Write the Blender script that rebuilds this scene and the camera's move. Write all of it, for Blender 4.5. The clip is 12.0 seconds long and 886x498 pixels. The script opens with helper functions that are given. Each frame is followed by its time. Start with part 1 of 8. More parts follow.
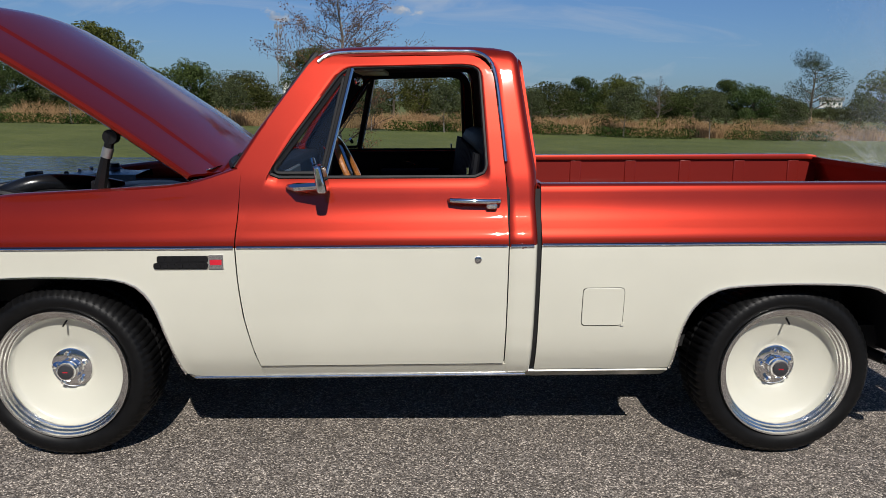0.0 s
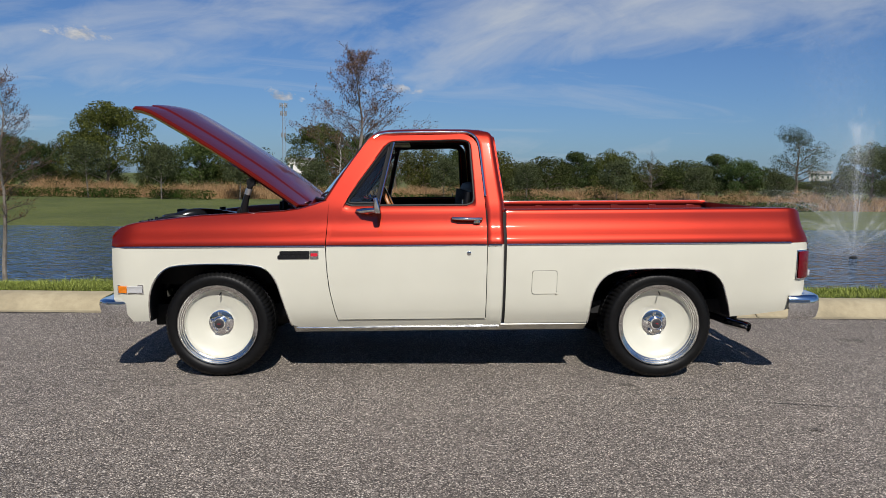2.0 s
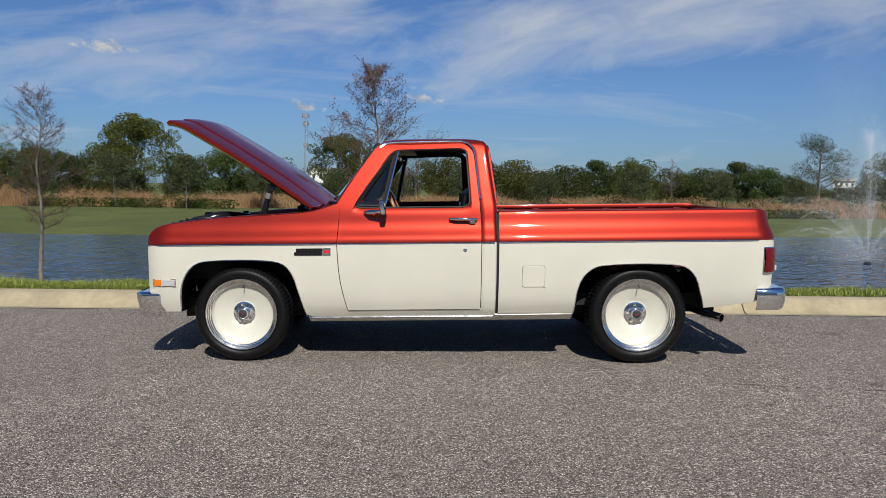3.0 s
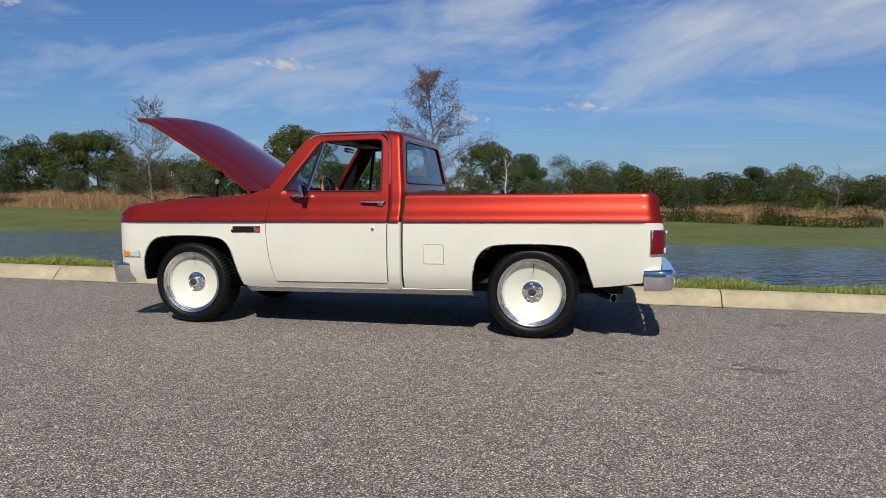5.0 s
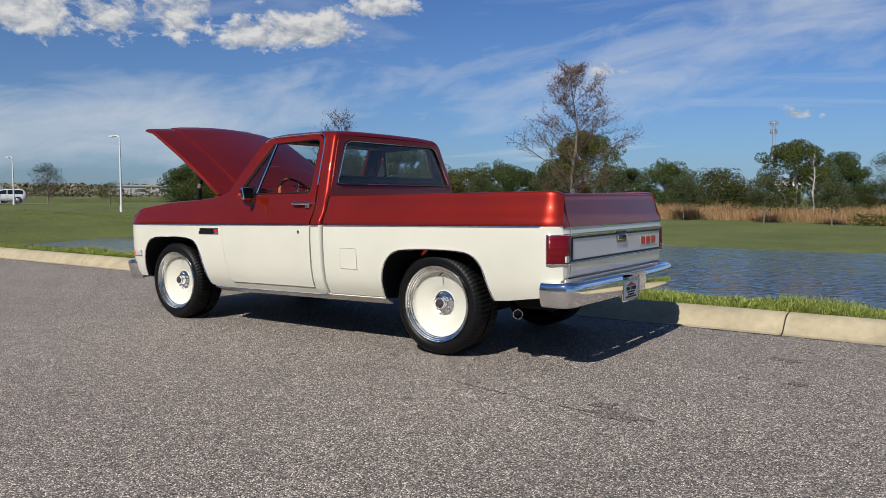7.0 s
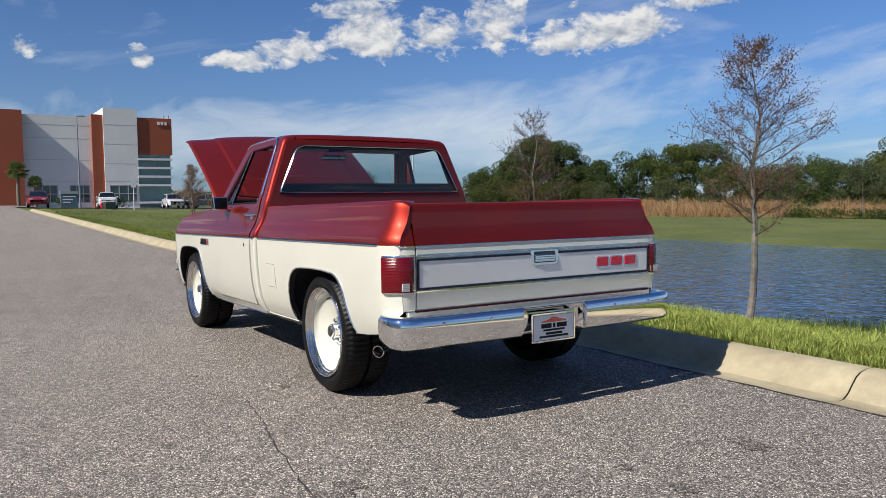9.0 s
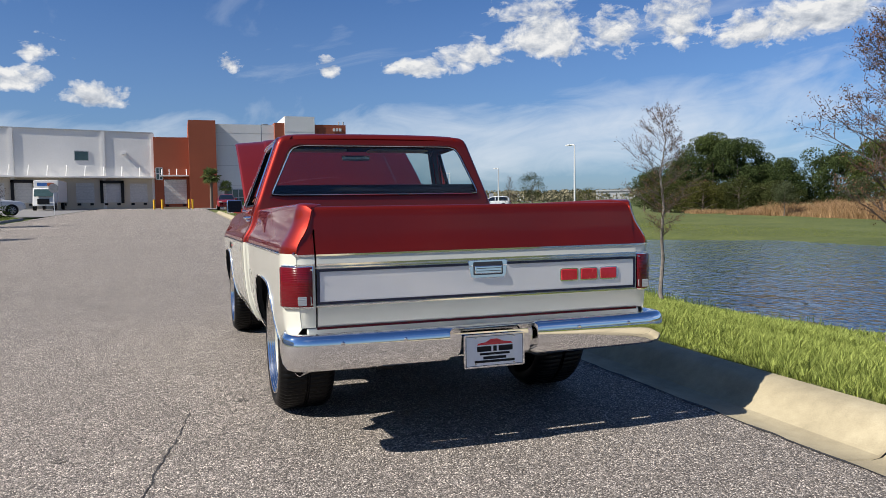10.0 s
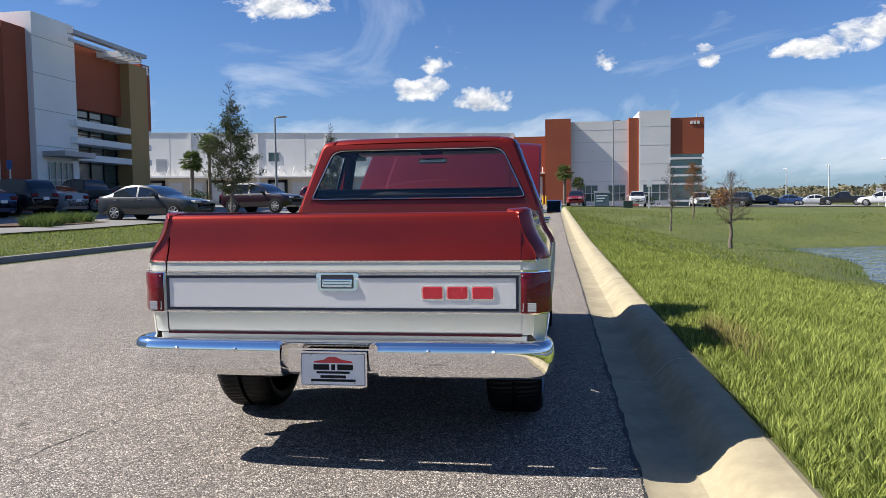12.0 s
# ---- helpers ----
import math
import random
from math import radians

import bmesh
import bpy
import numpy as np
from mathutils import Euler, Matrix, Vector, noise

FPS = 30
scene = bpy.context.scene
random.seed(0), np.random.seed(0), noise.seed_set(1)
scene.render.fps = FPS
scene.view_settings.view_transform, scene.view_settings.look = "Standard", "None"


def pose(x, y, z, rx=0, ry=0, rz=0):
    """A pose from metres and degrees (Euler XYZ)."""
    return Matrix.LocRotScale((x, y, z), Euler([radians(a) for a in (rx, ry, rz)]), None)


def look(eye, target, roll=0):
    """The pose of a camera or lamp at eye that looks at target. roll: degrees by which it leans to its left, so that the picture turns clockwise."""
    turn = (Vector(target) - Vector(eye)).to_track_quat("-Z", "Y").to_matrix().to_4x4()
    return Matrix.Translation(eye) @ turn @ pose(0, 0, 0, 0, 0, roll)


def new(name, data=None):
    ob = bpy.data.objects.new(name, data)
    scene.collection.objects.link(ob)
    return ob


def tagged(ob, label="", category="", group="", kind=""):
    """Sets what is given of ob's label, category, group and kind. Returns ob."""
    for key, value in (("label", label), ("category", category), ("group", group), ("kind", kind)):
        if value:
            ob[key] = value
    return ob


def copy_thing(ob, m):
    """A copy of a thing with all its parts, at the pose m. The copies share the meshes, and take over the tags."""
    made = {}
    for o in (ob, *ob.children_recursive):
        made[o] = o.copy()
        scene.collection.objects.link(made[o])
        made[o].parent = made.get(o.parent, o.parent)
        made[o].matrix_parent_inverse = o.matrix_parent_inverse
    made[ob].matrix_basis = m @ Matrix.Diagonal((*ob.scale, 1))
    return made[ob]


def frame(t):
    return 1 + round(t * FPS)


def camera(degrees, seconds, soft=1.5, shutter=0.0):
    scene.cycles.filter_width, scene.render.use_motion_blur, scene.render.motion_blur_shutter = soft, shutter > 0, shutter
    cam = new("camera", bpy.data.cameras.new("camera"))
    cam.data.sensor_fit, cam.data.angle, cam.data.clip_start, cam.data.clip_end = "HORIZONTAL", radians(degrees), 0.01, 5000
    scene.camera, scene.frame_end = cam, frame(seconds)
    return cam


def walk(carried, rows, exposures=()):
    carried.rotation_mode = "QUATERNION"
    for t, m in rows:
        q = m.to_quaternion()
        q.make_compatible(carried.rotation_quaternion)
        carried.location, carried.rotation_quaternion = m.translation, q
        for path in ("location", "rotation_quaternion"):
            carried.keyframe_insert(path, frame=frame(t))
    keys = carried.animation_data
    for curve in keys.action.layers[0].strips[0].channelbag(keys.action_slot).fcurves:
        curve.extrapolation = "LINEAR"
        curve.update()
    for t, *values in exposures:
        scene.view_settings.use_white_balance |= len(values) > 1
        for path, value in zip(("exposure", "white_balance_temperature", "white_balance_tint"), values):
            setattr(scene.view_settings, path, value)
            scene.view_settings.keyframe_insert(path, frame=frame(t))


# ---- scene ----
PATH = [
    (0, (1.432, -2.95, 1.482), (1.492, -0.988, 1.101), 1.0),
    (0.5, (1.398, -3.528, 1.456), (1.463, -1.554, 1.144), 1.0),
    (1, (1.337, -4.104, 1.403), (1.401, -2.121, 1.15), 1.0),
    (1.5, (1.343, -4.612, 1.373), (1.398, -2.624, 1.158), 0.8),
    (2, (1.34, -5.057, 1.377), (1.398, -3.067, 1.187), 0.8),
    (2.5, (1.288, -5.408, 1.361), (1.351, -3.416, 1.186), 0.8),
    (2.7, (1.345, -5.51, 1.36), (1.387, -3.518, 1.189), 0.7),
    (4.3, (2.567, -6.104, 1.237), (2.378, -4.12, 1.077), 0.7),
    (4.5, (2.808, -6.14, 1.23), (2.569, -4.161, 1.067), 0.7),
    (5, (3.553, -6.059, 1.18), (3.138, -4.108, 1.032), 0.7),
    (5.5, (4.315, -5.826, 1.205), (3.718, -3.923, 1.056), 0.6),
    (6, (4.99, -5.417, 1.214), (4.21, -3.582, 1.066), 0.4),
    (6.5, (5.641, -4.971, 1.203), (4.675, -3.226, 1.058), 0.3),
    (7, (6.176, -4.386, 1.158), (5.03, -2.753, 1.02), 0.1),
    (7.2, (6.362, -4.121, 1.143), (5.147, -2.538, 1.009), 0.0),
    (8.8, (7.342, -2.065, 1.208), (5.692, -0.942, 1.074), -0.6),
    (9, (7.387, -1.781, 1.202), (5.693, -0.725, 1.07), -0.6),
    (9.5, (7.453, -1.068, 1.2), (5.654, -0.202, 1.075), -0.7),
    (10, (7.468, -0.409, 1.19), (5.58, 0.238, 1.068), -0.8),
    (10.5, (7.44, 0.22, 1.202), (5.486, 0.629, 1.083), -0.8),
    (11, (7.426, 0.829, 1.193), (5.436, 0.989, 1.075), -0.8),
    (11.5, (7.416, 1.407, 1.209), (5.421, 1.328, 1.089), -0.8),
    (12, (7.409, 2.007, 1.22), (5.434, 1.715, 1.1), -0.8),
]
cam = camera(60.4, 12.0, soft=0.72)
walk(cam, [(t, look(eye, target, roll)) for t, eye, target, roll in PATH], exposures=[(0.0, 0.05), (1.5, 0.10), (2.7, 0.15), (4.5, 0.24), (7.0, 0.32), (9.0, 0.58), (10.5, 0.77), (12.0, 0.98)])

# ---- sky and sun ----
SUN = Vector((0.13, -1.0, 0.96)).normalized()          # towards the sun
sun = new("sun", bpy.data.lights.new("sun", "SUN"))
sun.data.energy, sun.data.angle, sun.data.color = 4.5, radians(0.53), (1.0, 0.955, 0.89)
sun.matrix_world = look((0, 0, 30), Vector((0, 0, 30)) - SUN)

world = bpy.data.worlds.new("sky")
scene.world = world
world.use_nodes = True


class Nodes:
    """Small helper that wires node trees by name."""

    def __init__(self, tree):
        self.tree = tree
        tree.nodes.clear()

    def add(self, kind, inputs=None, **props):
        n = self.tree.nodes.new(kind)
        for k, v in props.items():
            if k == "op":
                n.operation = v
            elif k == "blend":
                n.blend_type = v
            elif k == "dtype":
                n.data_type = v
            elif k == "sky":
                n.sky_type = v
            elif k == "feature":
                n.feature = v
            elif k == "bands":
                n.bands_direction = v
        for k, v in (inputs or {}).items():
            sock = n.inputs[k]
            if isinstance(v, bpy.types.NodeSocket):
                self.tree.links.new(v, sock)
            else:
                sock.default_value = v
        return n

    def math(self, op, a, b=0.0, c=0.0, clamp=False):
        n = self.add("ShaderNodeMath", {0: a, 1: b, 2: c}, op=op)
        n.use_clamp = clamp
        return n.outputs[0]

    def ramp(self, fac, stops):
        n = self.add("ShaderNodeValToRGB", {0: fac})
        e = n.color_ramp.elements
        while len(e) > 1:
            e.remove(e[-1])
        for i, (p, c) in enumerate(stops):
            el = e[0] if i == 0 else e.new(p)
            el.position = p
            el.color = (*c, 1.0) if isinstance(c, tuple) else (c, c, c, 1.0)
        return n.outputs[0]

    def mix(self, fac, a, b, blend="MIX"):
        n = self.add("ShaderNodeMix", dtype="RGBA", blend=blend)
        for sock, v in ((n.inputs[0], fac), (n.inputs[6], a), (n.inputs[7], b)):
            if isinstance(v, bpy.types.NodeSocket):
                self.tree.links.new(v, sock)
            else:
                sock.default_value = v if not isinstance(v, tuple) or len(v) == 4 else (*v, 1.0)
        return n.outputs[2]

    def noise(self, vec, scale, detail=4.0, rough=0.55, distort=0.0):
        n = self.add("ShaderNodeTexNoise", {"Vector": vec, "Scale": scale, "Detail": detail, "Roughness": rough, "Distortion": distort})
        return n.outputs[0]


def build_sky():
    w = Nodes(world.node_tree)
    sky = w.add("ShaderNodeTexSky", sky="NISHITA")
    sky.sun_disc = False
    sky.sun_elevation = math.asin(SUN.z)
    sky.sun_rotation = math.atan2(SUN.x, SUN.y)
    sky.air_density, sky.dust_density, sky.ozone_density = 1.0, 0.6, 2.0
    co = w.add("ShaderNodeTexCoord")
    sep = w.add("ShaderNodeSeparateXYZ", {0: co.outputs["Generated"]})
    dx, dy, dz = sep.outputs
    # the cloud deck: the direction carried out to a flat layer
    up = w.math("MAXIMUM", dz, 0.02)
    px = w.math("DIVIDE", dx, w.math("ADD", up, 0.12))
    py = w.math("DIVIDE", dy, w.math("ADD", up, 0.12))
    az = w.math("ARCTAN2", w.math("MULTIPLY", dy, -1.0), w.math("MULTIPLY", dx, -1.0))
    el = w.math("ARCSINE", dz)
    # a broad soft veil that sinks from high over the fountain to low over the buildings
    mid = w.math("MAXIMUM", w.math("ADD", radians(2.4), w.math("MULTIPLY", az, -0.098)), radians(3.6))
    off = w.math("DIVIDE", w.math("SUBTRACT", el, mid), w.math("ADD", radians(3.0), w.math("MULTIPLY", w.math("MAXIMUM", w.math("MULTIPLY", az, -1.0), 0.0), 0.022)))
    band = w.math("SUBTRACT", 1.0, w.math("MINIMUM", w.math("MULTIPLY", off, off), 1.6))
    drawn = w.add("ShaderNodeCombineXYZ", {0: w.math("MULTIPLY", az, 1.0), 1: w.math("ADD", w.math("MULTIPLY", el, 2.6), w.math("MULTIPLY", az, 0.42)), 2: 1.3}).outputs[0]
    s1 = w.noise(drawn, 2.6, 9.0, 0.54, 0.7)
    s2 = w.noise(drawn, 9.0, 7.0, 0.60, 1.1)
    veil = w.math("ADD", w.math("MULTIPLY", band, 0.33), w.math("ADD", w.math("MULTIPLY", w.math("SUBTRACT", s1, 0.5), 1.75), w.math("MULTIPLY", w.math("SUBTRACT", s2, 0.5), 0.6)))
    veil = w.ramp(veil, [(0.11, 0.0), (0.36, 0.42), (0.70, 0.90)])
    veil = w.math("MULTIPLY", veil, w.ramp(w.math("MULTIPLY", w.math("ABSOLUTE", az), 0.318), [(0.70, 1.0), (0.95, 0.0)]))
    # a few thin streaks higher up
    streak = w.add("ShaderNodeCombineXYZ", {0: w.math("ADD", w.math("MULTIPLY", px, 0.42), w.math("MULTIPLY", py, 0.16)),
                                            1: w.math("SUBTRACT", py, w.math("MULTIPLY", px, 0.25)), 2: 3.1}).outputs[0]
    thin = w.ramp(w.noise(streak, 1.1, 9.0, 0.58, 1.3), [(0.56, 0.0), (0.80, 0.55)])
    veil = w.math("MAXIMUM", veil, thin)
    # heaped clouds: clusters, each a lump field with a flat base
    lump = w.add("ShaderNodeCombineXYZ", {0: w.math("MULTIPLY", az, 1.0), 1: w.math("MULTIPLY", el, 1.5), 2: 0.7}).outputs[0]
    n1 = w.math("ADD", w.math("MULTIPLY", w.noise(lump, 14.0, 10.0, 0.62, 0.35), 0.55), w.math("MULTIPLY", w.noise(lump, 40.0, 8.0, 0.6, 0.4), 0.45))
    total = None
    for a0, e0, ra, re, gain in CLOUDS:
        u = w.math("DIVIDE", w.math("SUBTRACT", az, radians(a0)), radians(ra))
        v = w.math("DIVIDE", w.math("SUBTRACT", el, radians(e0)), radians(re))
        below = w.math("MULTIPLY", w.math("MINIMUM", v, 0.0), 1.0)
        v2 = w.math("ADD", v, below)
        d = w.math("SQRT", w.math("ADD", w.math("MULTIPLY", u, u), w.math("MULTIPLY", v2, v2)))
        m = w.math("MULTIPLY", w.math("SUBTRACT", 1.0, d), gain * 1.12)
        total = m if total is None else w.math("MAXIMUM", total, m)
    heap = w.math("ADD", total, w.math("MULTIPLY", w.math("SUBTRACT", n1, 0.5), 6.6))
    heap = w.ramp(heap, [(0.16, 0.0), (0.46, 0.50), (0.95, 1.0)])
    # lit tops and grey hollows, from how the lumps thin out upwards
    raised = w.add("ShaderNodeVectorMath", {0: lump, 1: (0.004, 0.014, 0.0)}, op="ADD").outputs[0]
    n2 = w.math("ADD", w.math("MULTIPLY", w.noise(raised, 14.0, 10.0, 0.62, 0.35), 0.55), w.math("MULTIPLY", w.noise(raised, 40.0, 8.0, 0.6, 0.4), 0.45))
    lit = w.math("ADD", 0.60, w.math("MULTIPLY", w.math("SUBTRACT", n1, n2), 2.6))
    shade = w.ramp(lit, [(0.22, (0.44, 0.48, 0.55)), (0.55, (0.70, 0.73, 0.78)), (0.82, (1.0, 0.99, 0.97))])
    low = w.ramp(dz, [(0.0, 0.55), (0.10, 0.25), (0.3, 0.0)])
    base = w.mix(1.0, sky.outputs[0], (0.53, 0.855, 1.36), "MULTIPLY")
    # thin haze, lit from the front, away from the sun and low down
    away = w.math("MULTIPLY", w.ramp(dy, [(0.1, 0.0), (0.95, 1.0)]), w.ramp(dz, [(0.0, 1.0), (0.35, 0.55), (0.8, 0.0)]))
    base = w.mix(away, base, w.mix(1.0, base, (1.24, 1.27, 1.30), "MULTIPLY"))
    base = w.mix(w.math("MULTIPLY", low, 0.55), base, (6.8, 8.3, 10.2))
    base = w.mix(w.math("MULTIPLY", veil, 0.88), base, (11.0, 11.8, 12.8))
    cloud = w.mix(1.0, shade, (12.6, 12.7, 12.9), "MULTIPLY")
    base = w.mix(heap, base, cloud)
    out = w.add("ShaderNodeOutputWorld")
    bg = w.add("ShaderNodeBackground", {0: base, 1: 0.0425})
    w.tree.links.new(bg.outputs[0], out.inputs[0])


# bearing from -x and height of each heap in degrees, half width, half height, strength
CLOUDS = [(-17.5, 9.8, 2.4, 1.0, 1.1), (-21.5, 10.6, 3.2, 1.9, 1.3), (-26.7, 11.6, 4.0, 3.2, 1.5), (-31.5, 11.6, 2.4, 2.4, 1.2), (-36.2, 12.0, 2.6, 2.8, 1.2),
          (-41.5, 11.2, 3.4, 2.2, 1.4), (-45.5, 11.6, 3.4, 2.2, 1.4), (9.0, 10.0, 1.7, 1.2, 1.1), (9.8, 8.3, 2.0, 1.3, 1.2), (5.2, 7.2, 2.0, 1.2, 1.2),
          (-10.6, 9.5, 1.0, 1.0, 1.0), (-3.6, 9.9, 1.1, 1.0, 1.0), (20.0, 14.2, 3.2, 2.2, 1.2), (-66.7, 9.0, 2.2, 1.1, 1.1), (-79.7, 5.5, 1.3, 0.6, 1.0),
          (-88.0, 6.2, 1.8, 0.7, 0.8), (-50.0, 13.5, 3.0, 1.6, 1.1)]
build_sky()

# ---- materials ----
def material(name, build):
    m = bpy.data.materials.new(name)
    m.use_nodes = True
    n = Nodes(m.node_tree)
    out = n.add("ShaderNodeOutputMaterial")
    shader = build(n)
    n.tree.links.new(shader, out.inputs[0])
    return m


def surface(n, color, rough=0.5, metal=0.0, bump=None, bump_strength=0.2, bump_distance=0.01, **more):
    ins = {"Base Color": color if not isinstance(color, tuple) else (*color, 1.0), "Roughness": rough, "Metallic": metal}
    names = {"coat": "Coat Weight", "coat_rough": "Coat Roughness", "ior": "IOR", "trans": "Transmission Weight", "spec": "Specular IOR Level",
             "emit": "Emission Color", "emit_strength": "Emission Strength", "sub": "Subsurface Weight", "sheen": "Sheen Weight"}
    for k, v in more.items():
        ins[names[k]] = v
    if bump is not None:
        b = n.add("ShaderNodeBump", {"Height": bump, "Strength": bump_strength, "Distance": bump_distance})
        ins["Normal"] = b.outputs[0]
    return n.add("ShaderNodeBsdfPrincipled", ins).outputs[0]


def where(n, kind="Object"):
    return n.add("ShaderNodeTexCoord").outputs[kind]


def worn(name, color, rough=0.5, metal=0.0, scale=6.0, amount=0.25, fine=60.0, bump_strength=0.15, bump_distance=0.003, world_space=False, **more):
    """A surface whose tone varies at two scales, with a fine relief."""
    def build(n):
        if world_space:
            p = n.add("ShaderNodeNewGeometry").outputs["Position"]
        else:
            p = where(n)
        a = n.noise(p, scale, 5.0)
        b = n.noise(p, fine, 3.0)
        f = n.math("ADD", n.math("MULTIPLY", a, 0.65), n.math("MULTIPLY", b, 0.35))
        dark = tuple(c * (1 - amount) for c in color)
        light = tuple(min(1.0, c * (1 + amount * 0.7)) for c in color)
        col = n.ramp(f, [(0.3, dark), (0.7, light)])
        r = n.math("ADD", rough, n.math("MULTIPLY", n.math("SUBTRACT", a, 0.5), 0.18), clamp=True)
        return surface(n, col, r, metal, b, bump_strength, bump_distance, **more)
    return material(name, build)


def car_paint(name, color, metal, rough, flake=0.0, coat=1.0, spec=0.5):
    def build(n):
        p = where(n)
        a = n.noise(p, 1.6, 3.0)
        f = n.noise(p, 900.0, 1.0)
        col = n.ramp(n.math("ADD", n.math("MULTIPLY", a, 0.7), n.math("MULTIPLY", f, 0.3)),
                     [(0.3, tuple(c * (1 - 0.08 - flake) for c in color)), (0.7, tuple(min(1, c * (1 + 0.05 + flake)) for c in color))])
        return surface(n, col, rough, metal, n.noise(p, 22.0, 2.0), 0.012, 0.004, coat=coat, coat_rough=0.025, spec=spec)
    return material(name, build)


PAINT_RED = car_paint("red_metallic_paint", (0.228, 0.0120, 0.0024), 0.62, 0.40, 0.1, 0.8, 0.2)
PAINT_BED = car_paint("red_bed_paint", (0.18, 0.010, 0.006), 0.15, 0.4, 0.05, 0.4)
PAINT_CREAM = car_paint("cream_paint", (0.615, 0.603, 0.510), 0.0, 0.35)
PAINT_WHITE = car_paint("white_panel_paint", (0.72, 0.71, 0.69), 0.0, 0.35)
CHROME = worn("chrome", (0.86, 0.86, 0.87), 0.05, 1.0, 9.0, 0.04, 80.0, 0.02, 0.001)
DARK_MIRROR = worn("dark_mirror_glass", (0.006, 0.006, 0.007), 0.12, 0.0, 9.0, 0.2, 80.0, 0.0, spec=0.25)
RIM_LIP = worn("polished_rim_lip", (0.74, 0.73, 0.71), 0.16, 1.0, 20.0, 0.08)
STEEL = worn("polished_steel", (0.70, 0.71, 0.73), 0.16, 1.0, 20.0, 0.08)
BLACK = worn("black_rubber_trim", (0.008, 0.008, 0.009), 0.55, 0.0, 20.0, 0.3, spec=0.25)
# near-black of the underbody, also the shade painted into the cab gap
DARK = worn("dark_underbody_and_gap_shade", (0.006, 0.006, 0.0065), 0.8, 0.0, 8.0, 0.4)
BAY = worn("black_engine_parts", (0.008, 0.008, 0.009), 0.45, 0.0, 12.0, 0.4, spec=0.3)
TYRE = worn("tyre_rubber", (0.004, 0.004, 0.0043), 0.48, 0.0, 30.0, 0.35, 200.0, 0.2, 0.001, spec=0.22)
BAY_GLOSS = worn("glossy_black_bay_enamel", (0.008, 0.009, 0.011), 0.22, 0.0, 12.0, 0.4, spec=0.5)
BAY_GREY = worn("dark_grey_cap_enamel", (0.05, 0.05, 0.055), 0.35, 0.3, 30.0, 0.2)
VINYL = worn("dark_blue_black_vinyl", (0.009, 0.0095, 0.012), 0.6, 0.0, 14.0, 0.3, 300.0, 0.2, 0.001, spec=0.2)
LINER = worn("charcoal_headliner", (0.028, 0.028, 0.031), 0.85, 0.0, 10.0, 0.25)
PALE_PLASTIC = worn("pale_plastic", (0.55, 0.52, 0.40), 0.45, 0.0, 10.0, 0.15)
SILVER_STRAP = worn("bare_metal_strap", (0.55, 0.55, 0.55), 0.35, 0.9)
NAVY = worn("dark_blue_stripe", (0.010, 0.012, 0.035), 0.3, 0.0, 20.0, 0.2)
BADGE_RED = worn("red_enamel", (0.58, 0.010, 0.03), 0.25, 0.0, 30.0, 0.1, coat=1.0)
PLATE_WHITE = worn("white_plate", (0.75, 0.75, 0.75), 0.4, 0.0, 10.0, 0.05)


def wood_build(n):
    p = where(n)
    m = n.add("ShaderNodeMapping", {"Vector": p, "Scale": (1.0, 6.0, 6.0)}).outputs[0]
    g = n.noise(m, 26.0, 5.0, 0.6, 1.2)
    col = n.ramp(g, [(0.3, (0.16, 0.045, 0.012)), (0.6, (0.42, 0.16, 0.04)), (0.75, (0.5, 0.22, 0.07))])
    return surface(n, col, 0.3, 0.0, g, 0.05, 0.001, coat=1.0, coat_rough=0.05)


WOOD = material("varnished_wood", wood_build)


def glass_build(tint, gloss):
    def build(n):
        t = n.add("ShaderNodeBsdfTransparent", {0: (*tint, 1.0)}).outputs[0]
        g = n.add("ShaderNodeBsdfGlossy", {0: (1, 1, 1, 1), 1: 0.005}).outputs[0]
        f = n.add("ShaderNodeFresnel", {0: gloss}).outputs[0]
        return n.add("ShaderNodeMixShader", {0: f, 1: t, 2: g}).outputs[0]
    return build


GLASS = material("window_glass", glass_build((0.70, 0.77, 0.77), 1.6))


def lens_build(color):
    def build(n):
        p = where(n)
        wv = n.add("ShaderNodeTexWave", {"Vector": p, "Scale": 40.0}, bands="Z").outputs[1]
        return surface(n, color, 0.2, 0.0, wv, 0.35, 0.003, coat=0.6, coat_rough=0.03, spec=0.2)
    return build


LENS_RED = material("red_lamp_lens", lens_build((0.125, 0.0014, 0.005)))
LENS_DARKRED = material("dark_red_lamp_lens", lens_build((0.045, 0.002, 0.004)))
LENS_CLEAR = material("clear_lamp_lens", lens_build((0.45, 0.45, 0.45)))
LENS_AMBER = material("amber_lamp_lens", lens_build((0.75, 0.20, 0.01)))


